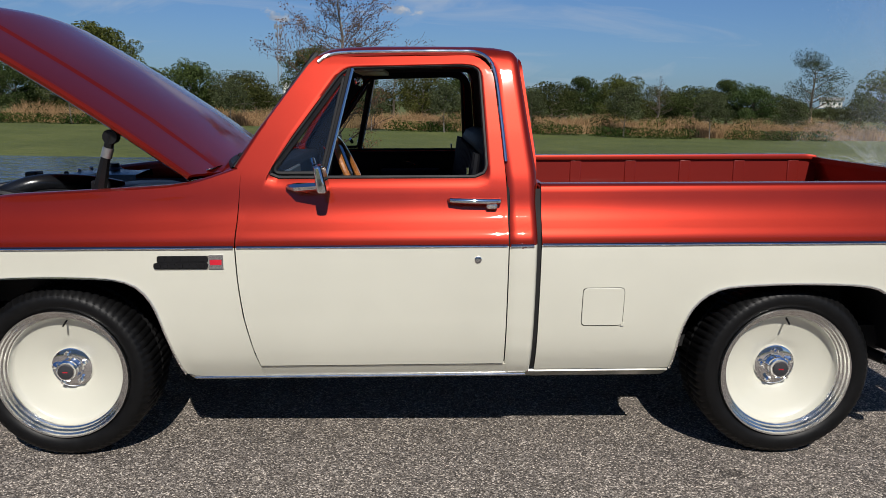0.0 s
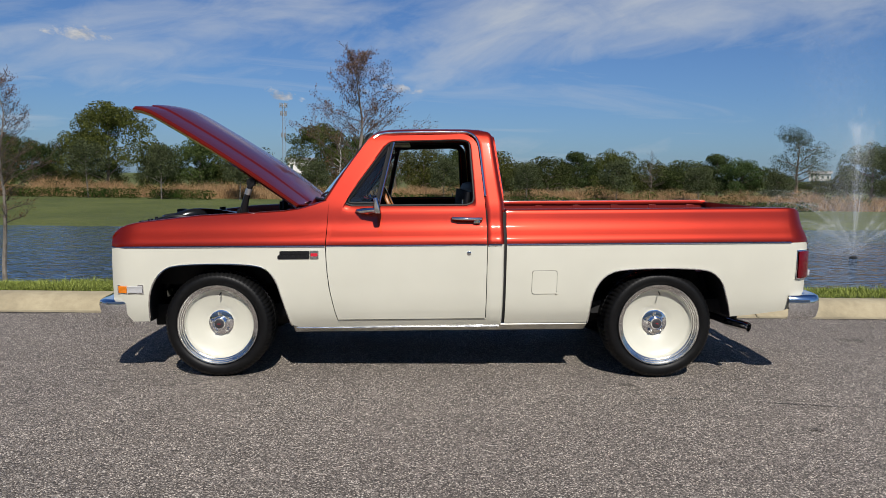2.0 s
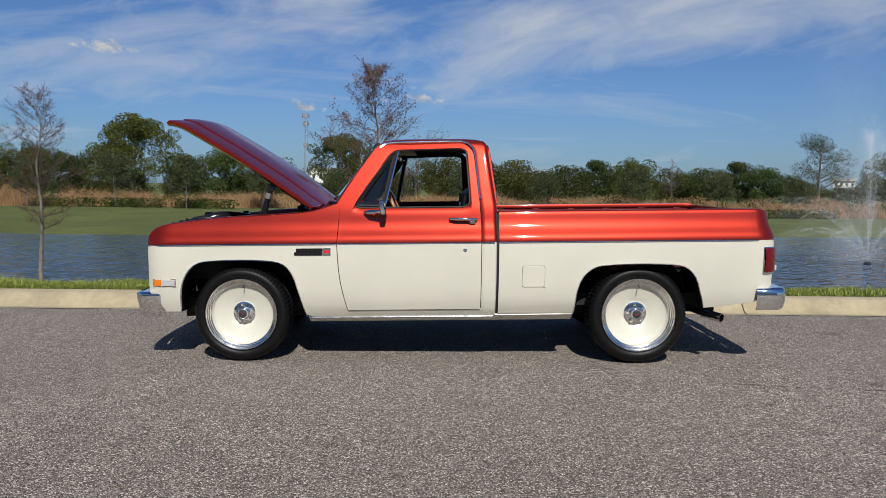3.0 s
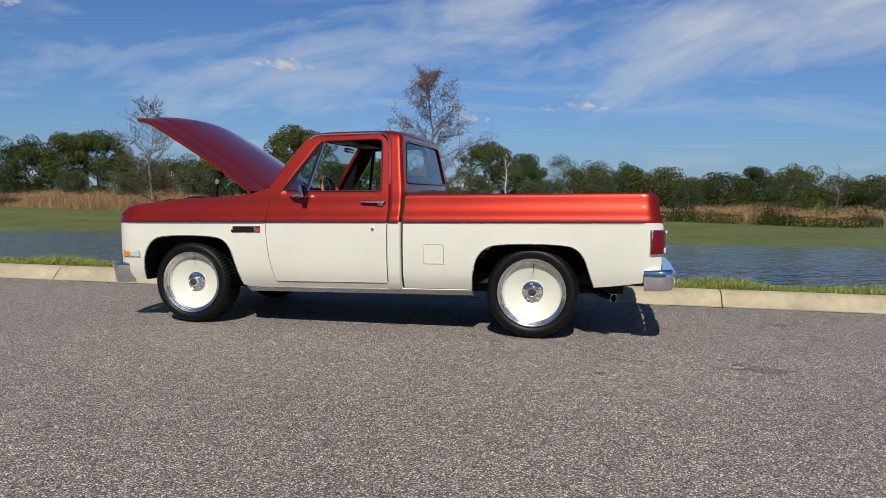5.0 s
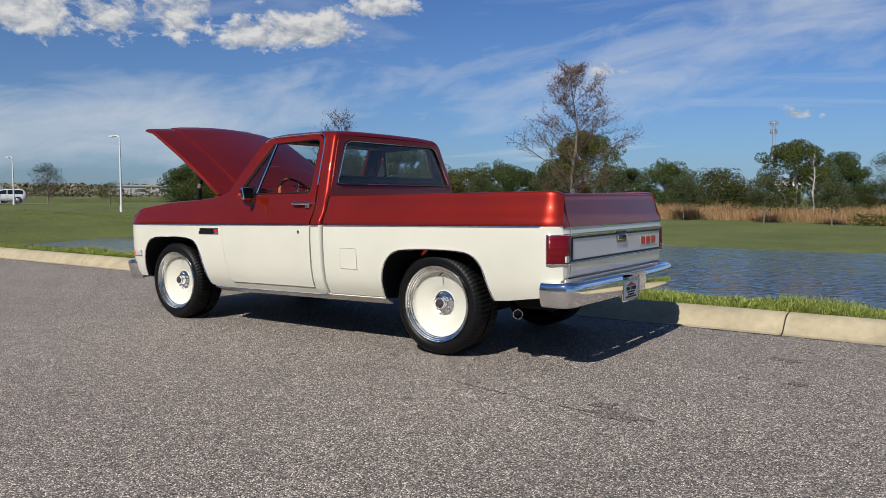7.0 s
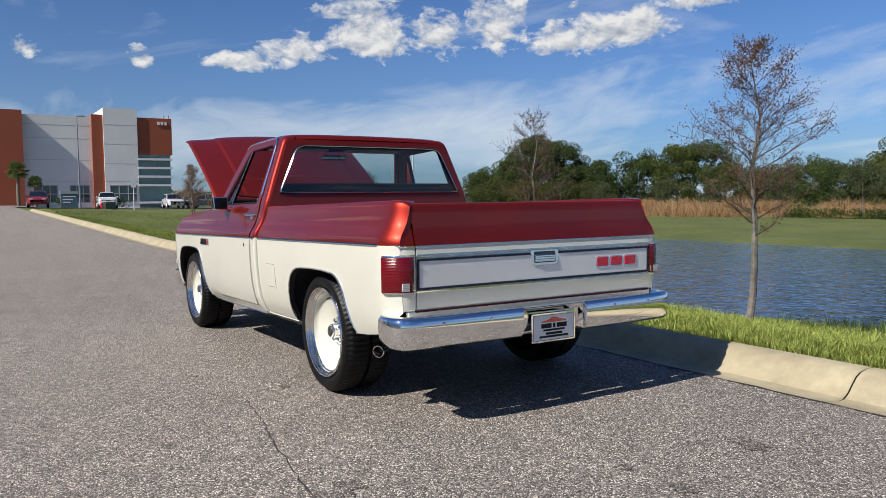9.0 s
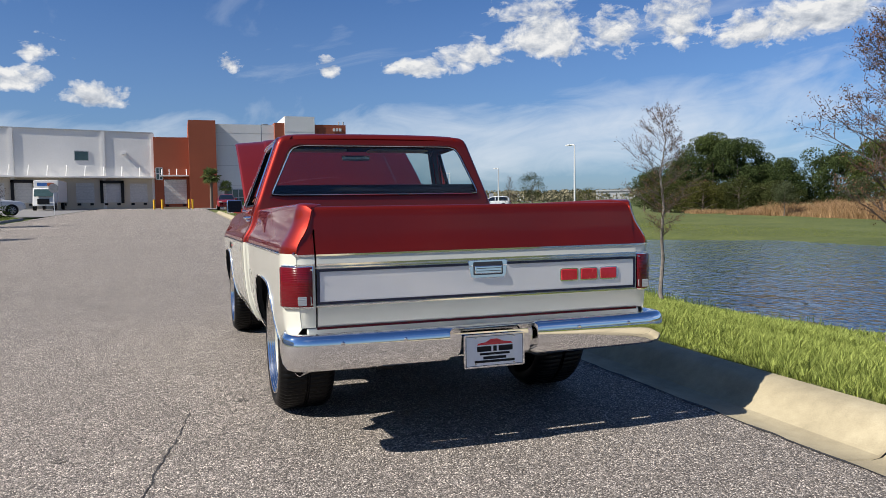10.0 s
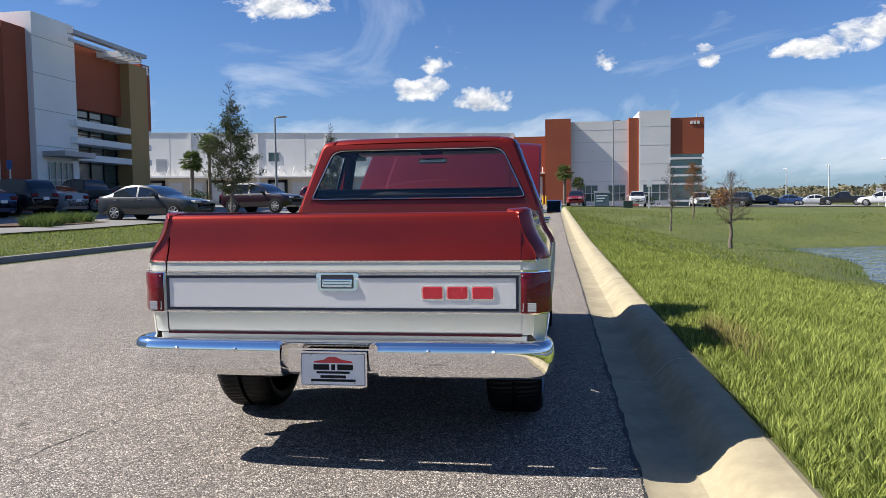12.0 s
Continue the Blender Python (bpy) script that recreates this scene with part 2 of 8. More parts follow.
def asphalt_build(n, wet=1.0):
    p = n.add("ShaderNodeNewGeometry").outputs["Position"]
    v = n.add("ShaderNodeTexVoronoi", {"Vector": p, "Scale": 150.0, "Randomness": 1.0})
    cell = n.add("ShaderNodeSeparateColor", {0: v.outputs["Color"]}).outputs[0]
    chips = n.ramp(cell, [(0.0, (0.105, 0.092, 0.081)), (0.30, (0.205, 0.181, 0.160)), (0.60, (0.335, 0.298, 0.262)), (0.87, (0.68, 0.61, 0.535))])
    chips.node.color_ramp.interpolation = "CONSTANT"
    gap = n.ramp(v.outputs["Distance"], [(0.45, 1.0), (0.85, 0.32)])
    col = n.mix(1.0, chips, gap, "MULTIPLY")
    # clusters of pale and of dark stones, a hand wide and less
    patch = n.ramp(n.math("ADD", n.math("MULTIPLY", n.noise(p, 34.0, 3.0, 0.7), 0.6), n.math("MULTIPLY", n.noise(p, 11.0, 3.0, 0.6), 0.4)), [(0.36, 0.80), (0.64, 1.27)])
    col = n.mix(1.0, col, patch, "MULTIPLY")
    big = n.noise(p, 0.35, 4.0)
    mid = n.noise(p, 2.6, 5.0)
    tone = n.ramp(n.math("ADD", n.math("MULTIPLY", big, 0.55), n.math("MULTIPLY", mid, 0.45)), [(0.32, 0.84), (0.68, 1.14)])
    col = n.mix(1.0, col, tone, "MULTIPLY")
    # oil spots and darker blots, scattered
    spot = n.ramp(n.noise(p, 1.5, 6.0, 0.65), [(0.68, 1.0), (0.76, 0.55)])
    col = n.mix(1.0, col, spot, "MULTIPLY")
    col = n.mix(1.0, col, (wet, wet * 0.98, wet * 0.95), "MULTIPLY")
    h = n.math("SUBTRACT", 1.0, v.outputs["Distance"])
    return surface(n, col, 0.78, 0.0, h, 0.8, 0.007, spec=0.35)


ASPHALT = material("chip_asphalt", asphalt_build)
ASPHALT_STAIN = material("oiled_asphalt", lambda n: asphalt_build(n, 0.62))
CRACK = worn("dark_crack_filler", (0.035, 0.032, 0.03), 0.7, 0.0, 40.0, 0.5, 160.0, 0.4, 0.004)
LOT = worn("parking_asphalt", (0.20, 0.19, 0.18), 0.85, 0.0, 0.7, 0.2, 30.0, 0.2, 0.004, world_space=True)


def concrete_build(n):
    p = n.add("ShaderNodeNewGeometry").outputs["Position"]
    a = n.noise(p, 2.2, 6.0, 0.6)
    b = n.noise(p, 140.0, 2.0)
    c = n.noise(p, 12.0, 5.0, 0.65)
    f = n.math("ADD", n.math("ADD", n.math("MULTIPLY", a, 0.5), n.math("MULTIPLY", b, 0.2)), n.math("MULTIPLY", c, 0.3))
    col = n.ramp(f, [(0.36, (0.250, 0.211, 0.134)), (0.5, (0.338, 0.286, 0.182)), (0.64, (0.42, 0.360, 0.235))])
    return surface(n, col, 0.85, 0.0, n.math("ADD", b, c), 0.3, 0.004)


CONCRETE = material("kerb_concrete", concrete_build)


def grass_build(n):
    p = n.add("ShaderNodeNewGeometry").outputs["Position"]
    a = n.noise(p, 0.25, 5.0)
    b = n.noise(p, 3.0, 6.0, 0.65)
    c = n.noise(p, 40.0, 4.0, 0.7)
    f = n.math("ADD", n.math("ADD", n.math("MULTIPLY", a, 0.3), n.math("MULTIPLY", b, 0.35)), n.math("MULTIPLY", c, 0.35))
    col = n.ramp(f, [(0.36, (0.042, 0.055, 0.010)), (0.48, (0.078, 0.098, 0.017)), (0.58, (0.118, 0.134, 0.028)), (0.68, (0.19, 0.177, 0.058))])
    return surface(n, col, 0.9, 0.0, n.math("ADD", b, c), 0.8, 0.05)


GRASS = material("mown_grass", grass_build)


def leaf(name, dark, light, vary=False):
    def build(n):
        r = n.add("ShaderNodeNewGeometry").outputs["Random Per Island"]
        col = n.ramp(r, [(0.0, dark), (0.75, light), (1.0, tuple(min(1, c * 1.35) for c in light))])
        if vary:
            o = n.add("ShaderNodeObjectInfo").outputs["Random"]
            col = n.mix(1.0, col, n.ramp(o, [(0.0, (0.80, 0.82, 0.82)), (0.45, (1.0, 1.0, 1.0)), (0.75, (1.42, 1.18, 0.88)), (1.0, (1.05, 1.15, 1.15))]), "MULTIPLY")
        d = n.add("ShaderNodeBsdfDiffuse", {0: col}).outputs[0]
        t = n.add("ShaderNodeBsdfTranslucent", {0: col}).outputs[0]
        return n.add("ShaderNodeMixShader", {0: 0.22, 1: d, 2: t}).outputs[0]
    return material(name, build)


BLADE = leaf("grass_blades", (0.085, 0.114, 0.022), (0.33, 0.375, 0.098))
SLOPE_BLADE = leaf("slope_grass_blades", (0.070, 0.092, 0.018), (0.220, 0.250, 0.066))
REED = leaf("shore_reeds", (0.05, 0.09, 0.02), (0.15, 0.20, 0.06))
DRY = leaf("dry_tall_grass", (0.17, 0.10, 0.05), (0.44, 0.285, 0.15))
WEED = leaf("seeding_weeds", (0.10, 0.085, 0.03), (0.34, 0.30, 0.11))
OAK = leaf("dark_oak_leaves", (0.020, 0.032, 0.011), (0.078, 0.102, 0.037), True)
OAK_LIGHT = leaf("mid_green_leaves", (0.017, 0.024, 0.008), (0.078, 0.087, 0.031), True)
TWIG = leaf("brown_twig_tufts", (0.06, 0.036, 0.022), (0.19, 0.105, 0.06))
RUST = leaf("rusty_dry_leaves", (0.12, 0.05, 0.02), (0.30, 0.15, 0.06))
PALM = leaf("palm_fronds", (0.06, 0.09, 0.025), (0.18, 0.22, 0.08))
GREY_LEAF = leaf("grey_green_leaves", (0.030, 0.040, 0.019), (0.094, 0.108, 0.053))
HEDGE = leaf("hedge_leaves", (0.014, 0.030, 0.008), (0.055, 0.085, 0.02))
BARK = worn("grey_brown_bark", (0.16, 0.125, 0.095), 0.9, 0.0, 8.0, 0.4, 50.0, 0.6, 0.01)
MAST = worn("grey_galvanised_steel", (0.25, 0.26, 0.27), 0.5, 0.4)
TWIG_BARK = worn("dark_brown_twigs", (0.085, 0.062, 0.05), 0.9, 0.0, 8.0, 0.4, 50.0, 0.6, 0.01)
DEADWOOD = worn("bleached_dead_wood", (0.50, 0.47, 0.42), 0.9, 0.0, 6.0, 0.3)
BARK_PALE = worn("pale_lichen_bark", (0.19, 0.165, 0.14), 0.9, 0.0, 9.0, 0.75, 60.0, 0.6, 0.01)


def water_build(n):
    p = n.add("ShaderNodeNewGeometry").outputs["Position"]
    m = n.add("ShaderNodeMapping", {"Vector": p, "Scale": (1.1, 1.7, 1.0)}).outputs[0]
    a = n.noise(m, 0.9, 1.0, 0.5, 0.6)
    b = n.noise(m, 2.7, 1.5, 0.5, 0.4)
    h = n.math("ADD", n.math("MULTIPLY", a, 0.8), n.math("MULTIPLY", b, 0.62))
    return surface(n, (0.028, 0.044, 0.066), 0.03, 0.0, h, 1.0, 0.075, ior=1.45)


WATER = material("pond_water", water_build)
FOAM = material("fountain_spray", lambda n: n.add("ShaderNodeMixShader", {0: 0.15, 1: n.add("ShaderNodeBsdfTransparent").outputs[0],
                2: n.add("ShaderNodeBsdfDiffuse", {0: (0.9, 0.93, 0.96, 1.0)}).outputs[0]}).outputs[0])
MIST = material("fountain_mist", lambda n: n.add("ShaderNodeMixShader", {0: 0.085, 1: n.add("ShaderNodeBsdfTransparent").outputs[0],
                2: n.add("ShaderNodeBsdfDiffuse", {0: (0.9, 0.93, 0.96, 1.0)}).outputs[0]}).outputs[0])
WALL_FRESH = worn("white_tilt_up_wall", (0.82, 0.82, 0.79), 0.85, 0.0, 0.25, 0.08, 6.0, 0.1, 0.01)
WALL_WHITE = worn("off_white_panel_wall", (0.72, 0.70, 0.66), 0.85, 0.0, 0.25, 0.10, 6.0, 0.1, 0.01)
WALL_ORANGE = worn("rust_orange_wall", (0.30, 0.072, 0.030), 0.8, 0.0, 0.3, 0.12, 6.0, 0.1, 0.01)
WALL_TAN = worn("ochre_wall", (0.38, 0.25, 0.10), 0.8, 0.0, 0.3, 0.12, 6.0, 0.1, 0.01)
WALL_GREY = worn("grey_metal_canopy", (0.42, 0.42, 0.42), 0.5, 0.2, 0.5, 0.1)
TEAL_GLASS = worn("teal_facade_glass", (0.15, 0.25, 0.235), 0.12, 0.0, 0.4, 0.2, 3.0, 0.0, coat=0.5)
JOINT = worn("wall_joint", (0.46, 0.45, 0.42), 0.8)
BLDG_GLASS = worn("green_grey_facade_glass", (0.05, 0.085, 0.08), 0.08, 0.0, 0.4, 0.3, 3.0, 0.0, coat=0.6)
POLE = worn("pale_painted_pole", (0.62, 0.62, 0.60), 0.5, 0.1, 3.0, 0.1)
YELLOW = worn("yellow_bollard", (0.75, 0.42, 0.02), 0.5)
SIGN_BLUE = worn("blue_sign", (0.03, 0.10, 0.30), 0.4)


# ---- mesh helpers ----
import collections


def part(name, bm, mat, parent=None, label="", smooth=True, bevel=0.0, thick=0.0, auto=40, inside=0):
    """Links a bmesh as one mesh object, under a thing or a part."""
    me = bpy.data.meshes.new(name)
    bm.to_mesh(me)
    bm.free()
    for m in (mat if isinstance(mat, (list, tuple)) else [mat]):
        me.materials.append(m)
    ob = new(name, me)
    if parent is not None:
        ob.parent = parent
    if smooth:
        me.shade_smooth()
        me.set_sharp_from_angle(angle=radians(auto))
        if thick:
            # keep the rims of a shell crisp
            uses = collections.Counter(i for p in me.polygons for i in p.edge_keys)
            for e in me.edges:
                if uses[e.key] == 1:
                    e.use_edge_sharp = True
    if thick:
        s = ob.modifiers.new("thickness", "SOLIDIFY")
        s.thickness, s.offset, s.material_offset = thick, -1.0, inside
    if bevel:
        b = ob.modifiers.new("soft_edges", "BEVEL")
        b.width, b.segments, b.limit_method, b.angle_limit = bevel, 2, "ANGLE", radians(35)
    if label:
        ob["label"] = label
    return ob


def thing(name, label, category, group="", at=(0, 0, 0), turn=0.0, kind=""):
    ob = new(name)
    ob.matrix_basis = pose(*at, 0, 0, turn)
    return tagged(ob, label, category, group, kind)


def add_box(bm, x0, x1, y0, y1, z0, z1, mat=0):
    v = [bm.verts.new(p) for p in ((x0, y0, z0), (x1, y0, z0), (x1, y1, z0), (x0, y1, z0), (x0, y0, z1), (x1, y0, z1), (x1, y1, z1), (x0, y1, z1))]
    for q in ((3, 2, 1, 0), (4, 5, 6, 7), (0, 1, 5, 4), (1, 2, 6, 5), (2, 3, 7, 6), (3, 0, 4, 7)):
        f = bm.faces.new([v[i] for i in q])
        f.material_index = mat
    return v


def box(x0, x1, y0, y1, z0, z1):
    bm = bmesh.new()
    add_box(bm, x0, x1, y0, y1, z0, z1)
    return bm


def add_grid(bm, rows, mat=0, closed=False, flip=False):
    """Faces between rows of points."""
    vs = [[bm.verts.new(p) for p in r] for r in rows]
    for a, b in zip(vs, vs[1:]):
        n = len(a)
        for i in range(n if closed else n - 1):
            j = (i + 1) % n
            q = (a[i], a[j], b[j], b[i])
            f = bm.faces.new(q[::-1] if flip else q)
            f.material_index = mat
    return vs


def grid(rows, closed=False, flip=False):
    bm = bmesh.new()
    add_grid(bm, rows, 0, closed, flip)
    return bm


def add_tube(bm, pts, radii, sides=8, caps=True, mat=0):
    """A round bar along points, its radius given at each."""
    pts = [Vector(p) for p in pts]
    if not isinstance(radii, (list, tuple)):
        radii = [radii] * len(pts)
    rings = []
    side = None
    for i, p in enumerate(pts):
        d = (pts[min(i + 1, len(pts) - 1)] - pts[max(i - 1, 0)]).normalized()
        if side is None:
            side = d.orthogonal().normalized()
        else:
            side = (side - d * side.dot(d)).normalized()
        other = d.cross(side)
        rings.append([p + (side * math.cos(a) + other * math.sin(a)) * radii[i] for a in [2 * math.pi * k / sides for k in range(sides)]])
    vs = add_grid(bm, rings, mat, closed=True)
    if caps:
        bm.faces.new(vs[0][::-1]).material_index = mat
        bm.faces.new(vs[-1]).material_index = mat


def tube(pts, radii, sides=8):
    bm = bmesh.new()
    add_tube(bm, pts, radii, sides)
    return bm


def lathe_y(profile, steps=64, centre=(0, 0, 0)):
    """Turns (radius, y) points about the y axis."""
    cx, cy, cz = centre
    rows = [[(cx + r * math.cos(2 * math.pi * k / steps), cy + y, cz + r * math.sin(2 * math.pi * k / steps)) for k in range(steps)] for r, y in profile]
    return grid(rows, closed=True)


def lerp(table, x):
    """Reads a table of (x, value) points, straight between them."""
    if x <= table[0][0]:
        return table[0][1]
    for (a, u), (b, v) in zip(table, table[1:]):
        if x <= b:
            return u + (v - u) * (x - a) / (b - a)
    return table[-1][1]


def smooth_line(pts, n, closed=False):
    """Resamples a polyline through a Catmull-Rom curve to n points, even in length."""
    P = [Vector(p) for p in pts]
    fine = []
    m = len(P)
    for i in range(m if closed else m - 1):
        p0 = P[(i - 1) % m] if closed or i > 0 else P[0]
        p1, p2 = P[i], P[(i + 1) % m]
        p3 = P[(i + 2) % m] if closed or i + 2 < m else P[-1]
        for k in range(16):
            t = k / 16
            fine.append(0.5 * ((2 * p1) + (p2 - p0) * t + (2 * p0 - 5 * p1 + 4 * p2 - p3) * t * t + (3 * p1 - p0 - 3 * p2 + p3) * t ** 3))
    fine.append(P[0].copy() if closed else P[-1].copy())
    return even(fine, n, closed)


def even(fine, n, closed=False):
    fine = [Vector(p) for p in fine]
    if closed and (fine[0] - fine[-1]).length > 1e-6:
        fine.append(fine[0].copy())
    L = [0.0]
    for a, b in zip(fine, fine[1:]):
        L.append(L[-1] + (b - a).length)
    out, j = [], 0
    for k in range(n):
        s = L[-1] * k / (n if closed else n - 1)
        while j < len(L) - 2 and L[j + 1] < s:
            j += 1
        d = L[j + 1] - L[j]
        out.append(fine[j].lerp(fine[j + 1], (s - L[j]) / d if d > 1e-9 else 0.0))
    return out


def round_outline(corners, radius, seg=5):
    """A closed outline of 2D corners, each rounded."""
    out = []
    n = len(corners)
    for i in range(n):
        p, a, b = Vector(corners[i]), Vector(corners[i - 1]), Vector(corners[(i + 1) % n])
        r = radius[i] if isinstance(radius, (list, tuple)) else radius
        u, v = (a - p), (b - p)
        r = min(r, u.length * 0.48, v.length * 0.48)
        s, e = p + u.normalized() * r, p + v.normalized() * r
        for k in range(seg + 1):
            t = k / seg
            out.append(s * (1 - t) ** 2 + p * 2 * t * (1 - t) + e * t * t)
    return out


# ---- ground, road, kerb, pond ----
def shore(x):
    """The y of the near waterline."""
    return 11.2 + 0.12 * max(0.0, -x - 15.0) + 0.5 * math.sin(x * 0.21) + 0.3 * math.sin(x * 0.53 + 1.0) + 0.004 * max(0.0, x) ** 2


def far_shore(x):
    return 32.0 + 0.5 * math.sin(x * 0.08) + max(0.0, x - 8.0) * 0.16


def left_end(y):
    """The x at which the pond ends towards -x."""
    return -33.2 + 0.035 * (y - 19.0) ** 2 + 0.5 * math.sin(y * 0.9)


def rise(x, y):
    """The land climbs gently away from the truck, towards -x and towards -y."""
    z = 0.0115 * max(0.0, -x - 15.0)
    if y < -10.2:
        k = min(1.0, max(0.0, (x + 58.0) / 8.0))
        bank = lerp([(-30.0, 0.92), (-14.5, 0.58), (-12.8, 0.46), (-10.9, 0.18), (-10.2, 0.14)], y) + 0.012 * max(0.0, -y - 30.0)
        z += k * bank + (1 - k) * 0.012 * (-y - 10.2)
    return z


def level(x, y):
    """The height of the car park and lawns before the warehouse, elsewhere that of the rising land."""
    if x > -58.0 or y < 2.4:
        return rise(x, y)
    return lerp([(2.4, rise(x, 0.0)), (6.0, 0.66), (10.0, 0.50), (16.0, 0.40), (30.0, 0.28), (44.0, 0.18), (70.0, -0.3)], y)


def ground_height(x, y):
    if -10.45 < y < 2.98:
        return rise(x, y) - 0.12
    if y <= -10.45:
        return rise(x, y) + (-0.02 if x > -52 else -0.06)
    s, f = shore(x), far_shore(x)
    near = lerp([(2.98, 0.118), (3.7, 0.07), (6.0, -0.32), (8.5, -0.84), (s - 1.0, -1.04), (s, -1.18), (s + 2.5, -2.2)], y)
    far = lerp([(f - 4.0, -2.2), (f, -1.18), (f + 2.0, -1.06), (f + 12.0, -1.10), (f + 28.0, -1.20), (f + 42.0, -1.15), (f + 80.0, -0.8), (400.0, 0.6)], y)
    z = near if y < s + 2.5 else far
    if y < f - 4.0 and y > s + 2.5:
        z = -2.2
    # towards -x the pond closes with a gentle grass slope
    e = left_end(y)
    if x < e + 3.0:
        bank = lerp([(e - 45.0, 0.80), (e - 30.0, 0.45), (e - 8.0, -0.30), (e, -1.12), (e + 3.0, -2.2)], x)
        k = min(1.0, max(0.2, (36.0 - y) / 12.0))
        z = max(z, bank if bank < -1.12 else -1.12 + (bank + 1.12) * k)
    z += rise(x, 0.0) * min(1.0, max(0.0, (15.0 - y) / 12.0))
    if x < -50.0 and y < 60.0:
        k = min(1.0, (-50.0 - x) / 16.0) * min(1.0, (60.0 - y) / 14.0)
        z = z * (1 - k) + (level(min(x, -58.1), y) - 0.06) * k
    return z + 0.02 * noise.noise(Vector((x * 0.7, y * 0.7, 0.0)))


def spread(a, b, fine_a, fine_b, step, grow=1.18):
    """Cuts that are even in [fine_a, fine_b] and widen towards both ends."""
    out = [fine_a + i * step for i in range(int(round((fine_b - fine_a) / step)) + 1)]
    s = step
    while out[-1] < b:
        s *= grow
        out.append(min(b, out[-1] + s))
    s = step
    while out[0] > a:
        s *= grow
        out.insert(0, max(a, out[0] - s))
    return out


def build_ground():
    xs = spread(-900, 900, -44, 30, 1.0)
    ys = sorted(set(spread(-900, 900, 3.0, 40, 0.5) + [-10.46, -10.44, 2.975, 2.985]))
    bm = grid([[(x, y, ground_height(x, y)) for x in xs] for y in ys])
    tagged(part("ground", bm, GRASS), "green mown grass sloping to a pond, reaching the horizon", "grass", kind="structure")


ROAD_LEFT = -10.2


def build_road():
    bm = grid([[(x, y, rise(x, 0.0)) for x in spread(-100, 300, -15, 20, 5.0)] for y in (ROAD_LEFT, -6.0, -2.0, 2.38)])
    tagged(part("road", bm, ASPHALT), "grey chip-stone asphalt road with cracks and oil spots", "road", kind="structure")
    # the cracked seam along the road, and its oil blots
    rnd = random.Random(4)
    bm = bmesh.new()
    xs = [2.9 + i * 0.06 for i in range(70)]
    rows = []
    for x in xs:
        y = lerp([(2.9, -0.40), (3.17, -0.43), (3.87, -0.55), (4.53, -0.645), (4.8, -0.66), (7.2, -0.88)], x) + rnd.uniform(-0.010, 0.010)
        w = rnd.choice((0.0008, 0.002, 0.004, 0.006)) if x < 4.7 else rnd.uniform(0.0003, 0.0012)
        rows.append([(x, y - w, 0.003), (x, y + w, 0.003)])
    add_grid(bm, rows)
    tagged(part("road_crack", bm, CRACK), "thin dark crack running along the asphalt", "crack", kind="structure")
    for cx, cy, r, sx in ((4.64, -0.60, 0.085, 1.7), (4.52, -0.47, 0.05, 1.5), (5.30, 0.67, 0.05, 1.2), (5.11, 1.38, 0.06, 2.0),
                          (5.0, 0.64, 0.035, 1.0), (3.56, -0.99, 0.03, 1.2), (2.72, -0.10, 0.03, 1.6), (2.1, -0.5, 0.025, 1.0)):
        bm = bmesh.new()
        def edge(a):
            c, s = math.cos(a), math.sin(a)
            return 1 + 0.7 * noise.noise(Vector((cx * 9 + c * 1.6, cy * 9 + s * 1.6, 1))) + 0.35 * noise.noise(Vector((cx * 9 + c * 6, cy * 9 + s * 6, 3)))
        bm.faces.new([bm.verts.new((cx + math.cos(a) * r * sx * edge(a), cy + math.sin(a) * r * edge(a), 0.004)) for a in [k * math.pi / 24 for k in range(48)]])
        tagged(part("oil_stain", bm, ASPHALT_STAIN), "small dark oil stain on the grey asphalt", "stain", kind="structure")


def gutter_seam():
    rnd = random.Random(8)
    rows = []
    x = -62.0
    while x < 14.0:
        w = rnd.choice((0.003, 0.006, 0.010, 0.014))
        y = 2.372 + rnd.uniform(-0.008, 0.008)
        rows.append([(x, y - w, rise(x, 0.0) + 0.0045), (x, y + w, rise(x, 0.0) + 0.0045)])
        x += 0.11
    tagged(part("gutter_seam", grid(rows, flip=True), CRACK), "dark ragged seam between asphalt and gutter", "seam", kind="structure")


KERB = [(2.38, 0.002), (2.42, -0.012), (2.58, -0.028), (2.64, -0.022), (2.69, 0.008), (2.735, 0.058), (2.775, 0.098), (2.82, 0.120), (2.88, 0.129), (2.95, 0.129), (2.985, 0.112), (2.99, -0.1)]


def build_kerb():
    root = thing("kerb_and_gutter", "pale yellowish concrete roll kerb with gutter pan", "kerb", kind="structure")
    joints = [-64 + i * 2.8 for i in range(0, 43)]
    joints = [x + (4.83 - min(joints, key=lambda q: abs(q - 4.83))) for x in joints]
    for i, (a, b) in enumerate(zip(joints, joints[1:])):
        rows = []
        cuts = [a + 0.005, a + 0.012, (a + b) / 2, b - 0.012, b - 0.005]
        for k, x in enumerate(cuts):
            drop = 0.007 if k in (0, 4) else 0.0
            rows.append([(x, y, z - drop + rise(x, 0.0)) for y, z in KERB])
        bm = grid(rows, flip=True)
        part("kerb_stone", bm, CONCRETE, root, auto=24)
    # narrow pale strip laid along one kerb joint
    bm = grid([[(x, y, z + 0.002) for y, z in KERB[3:10]] for x in (2.023, 2.037)], flip=True)
    part("joint_sealant", bm, PALE_PLASTIC, root, "pale strip along a kerb joint")
    bm = grid([[(x, y, z - 0.02) for y, z in KERB] for x in (-15, 300)], flip=True)
    part("joint_filler", bm, DARK, root)


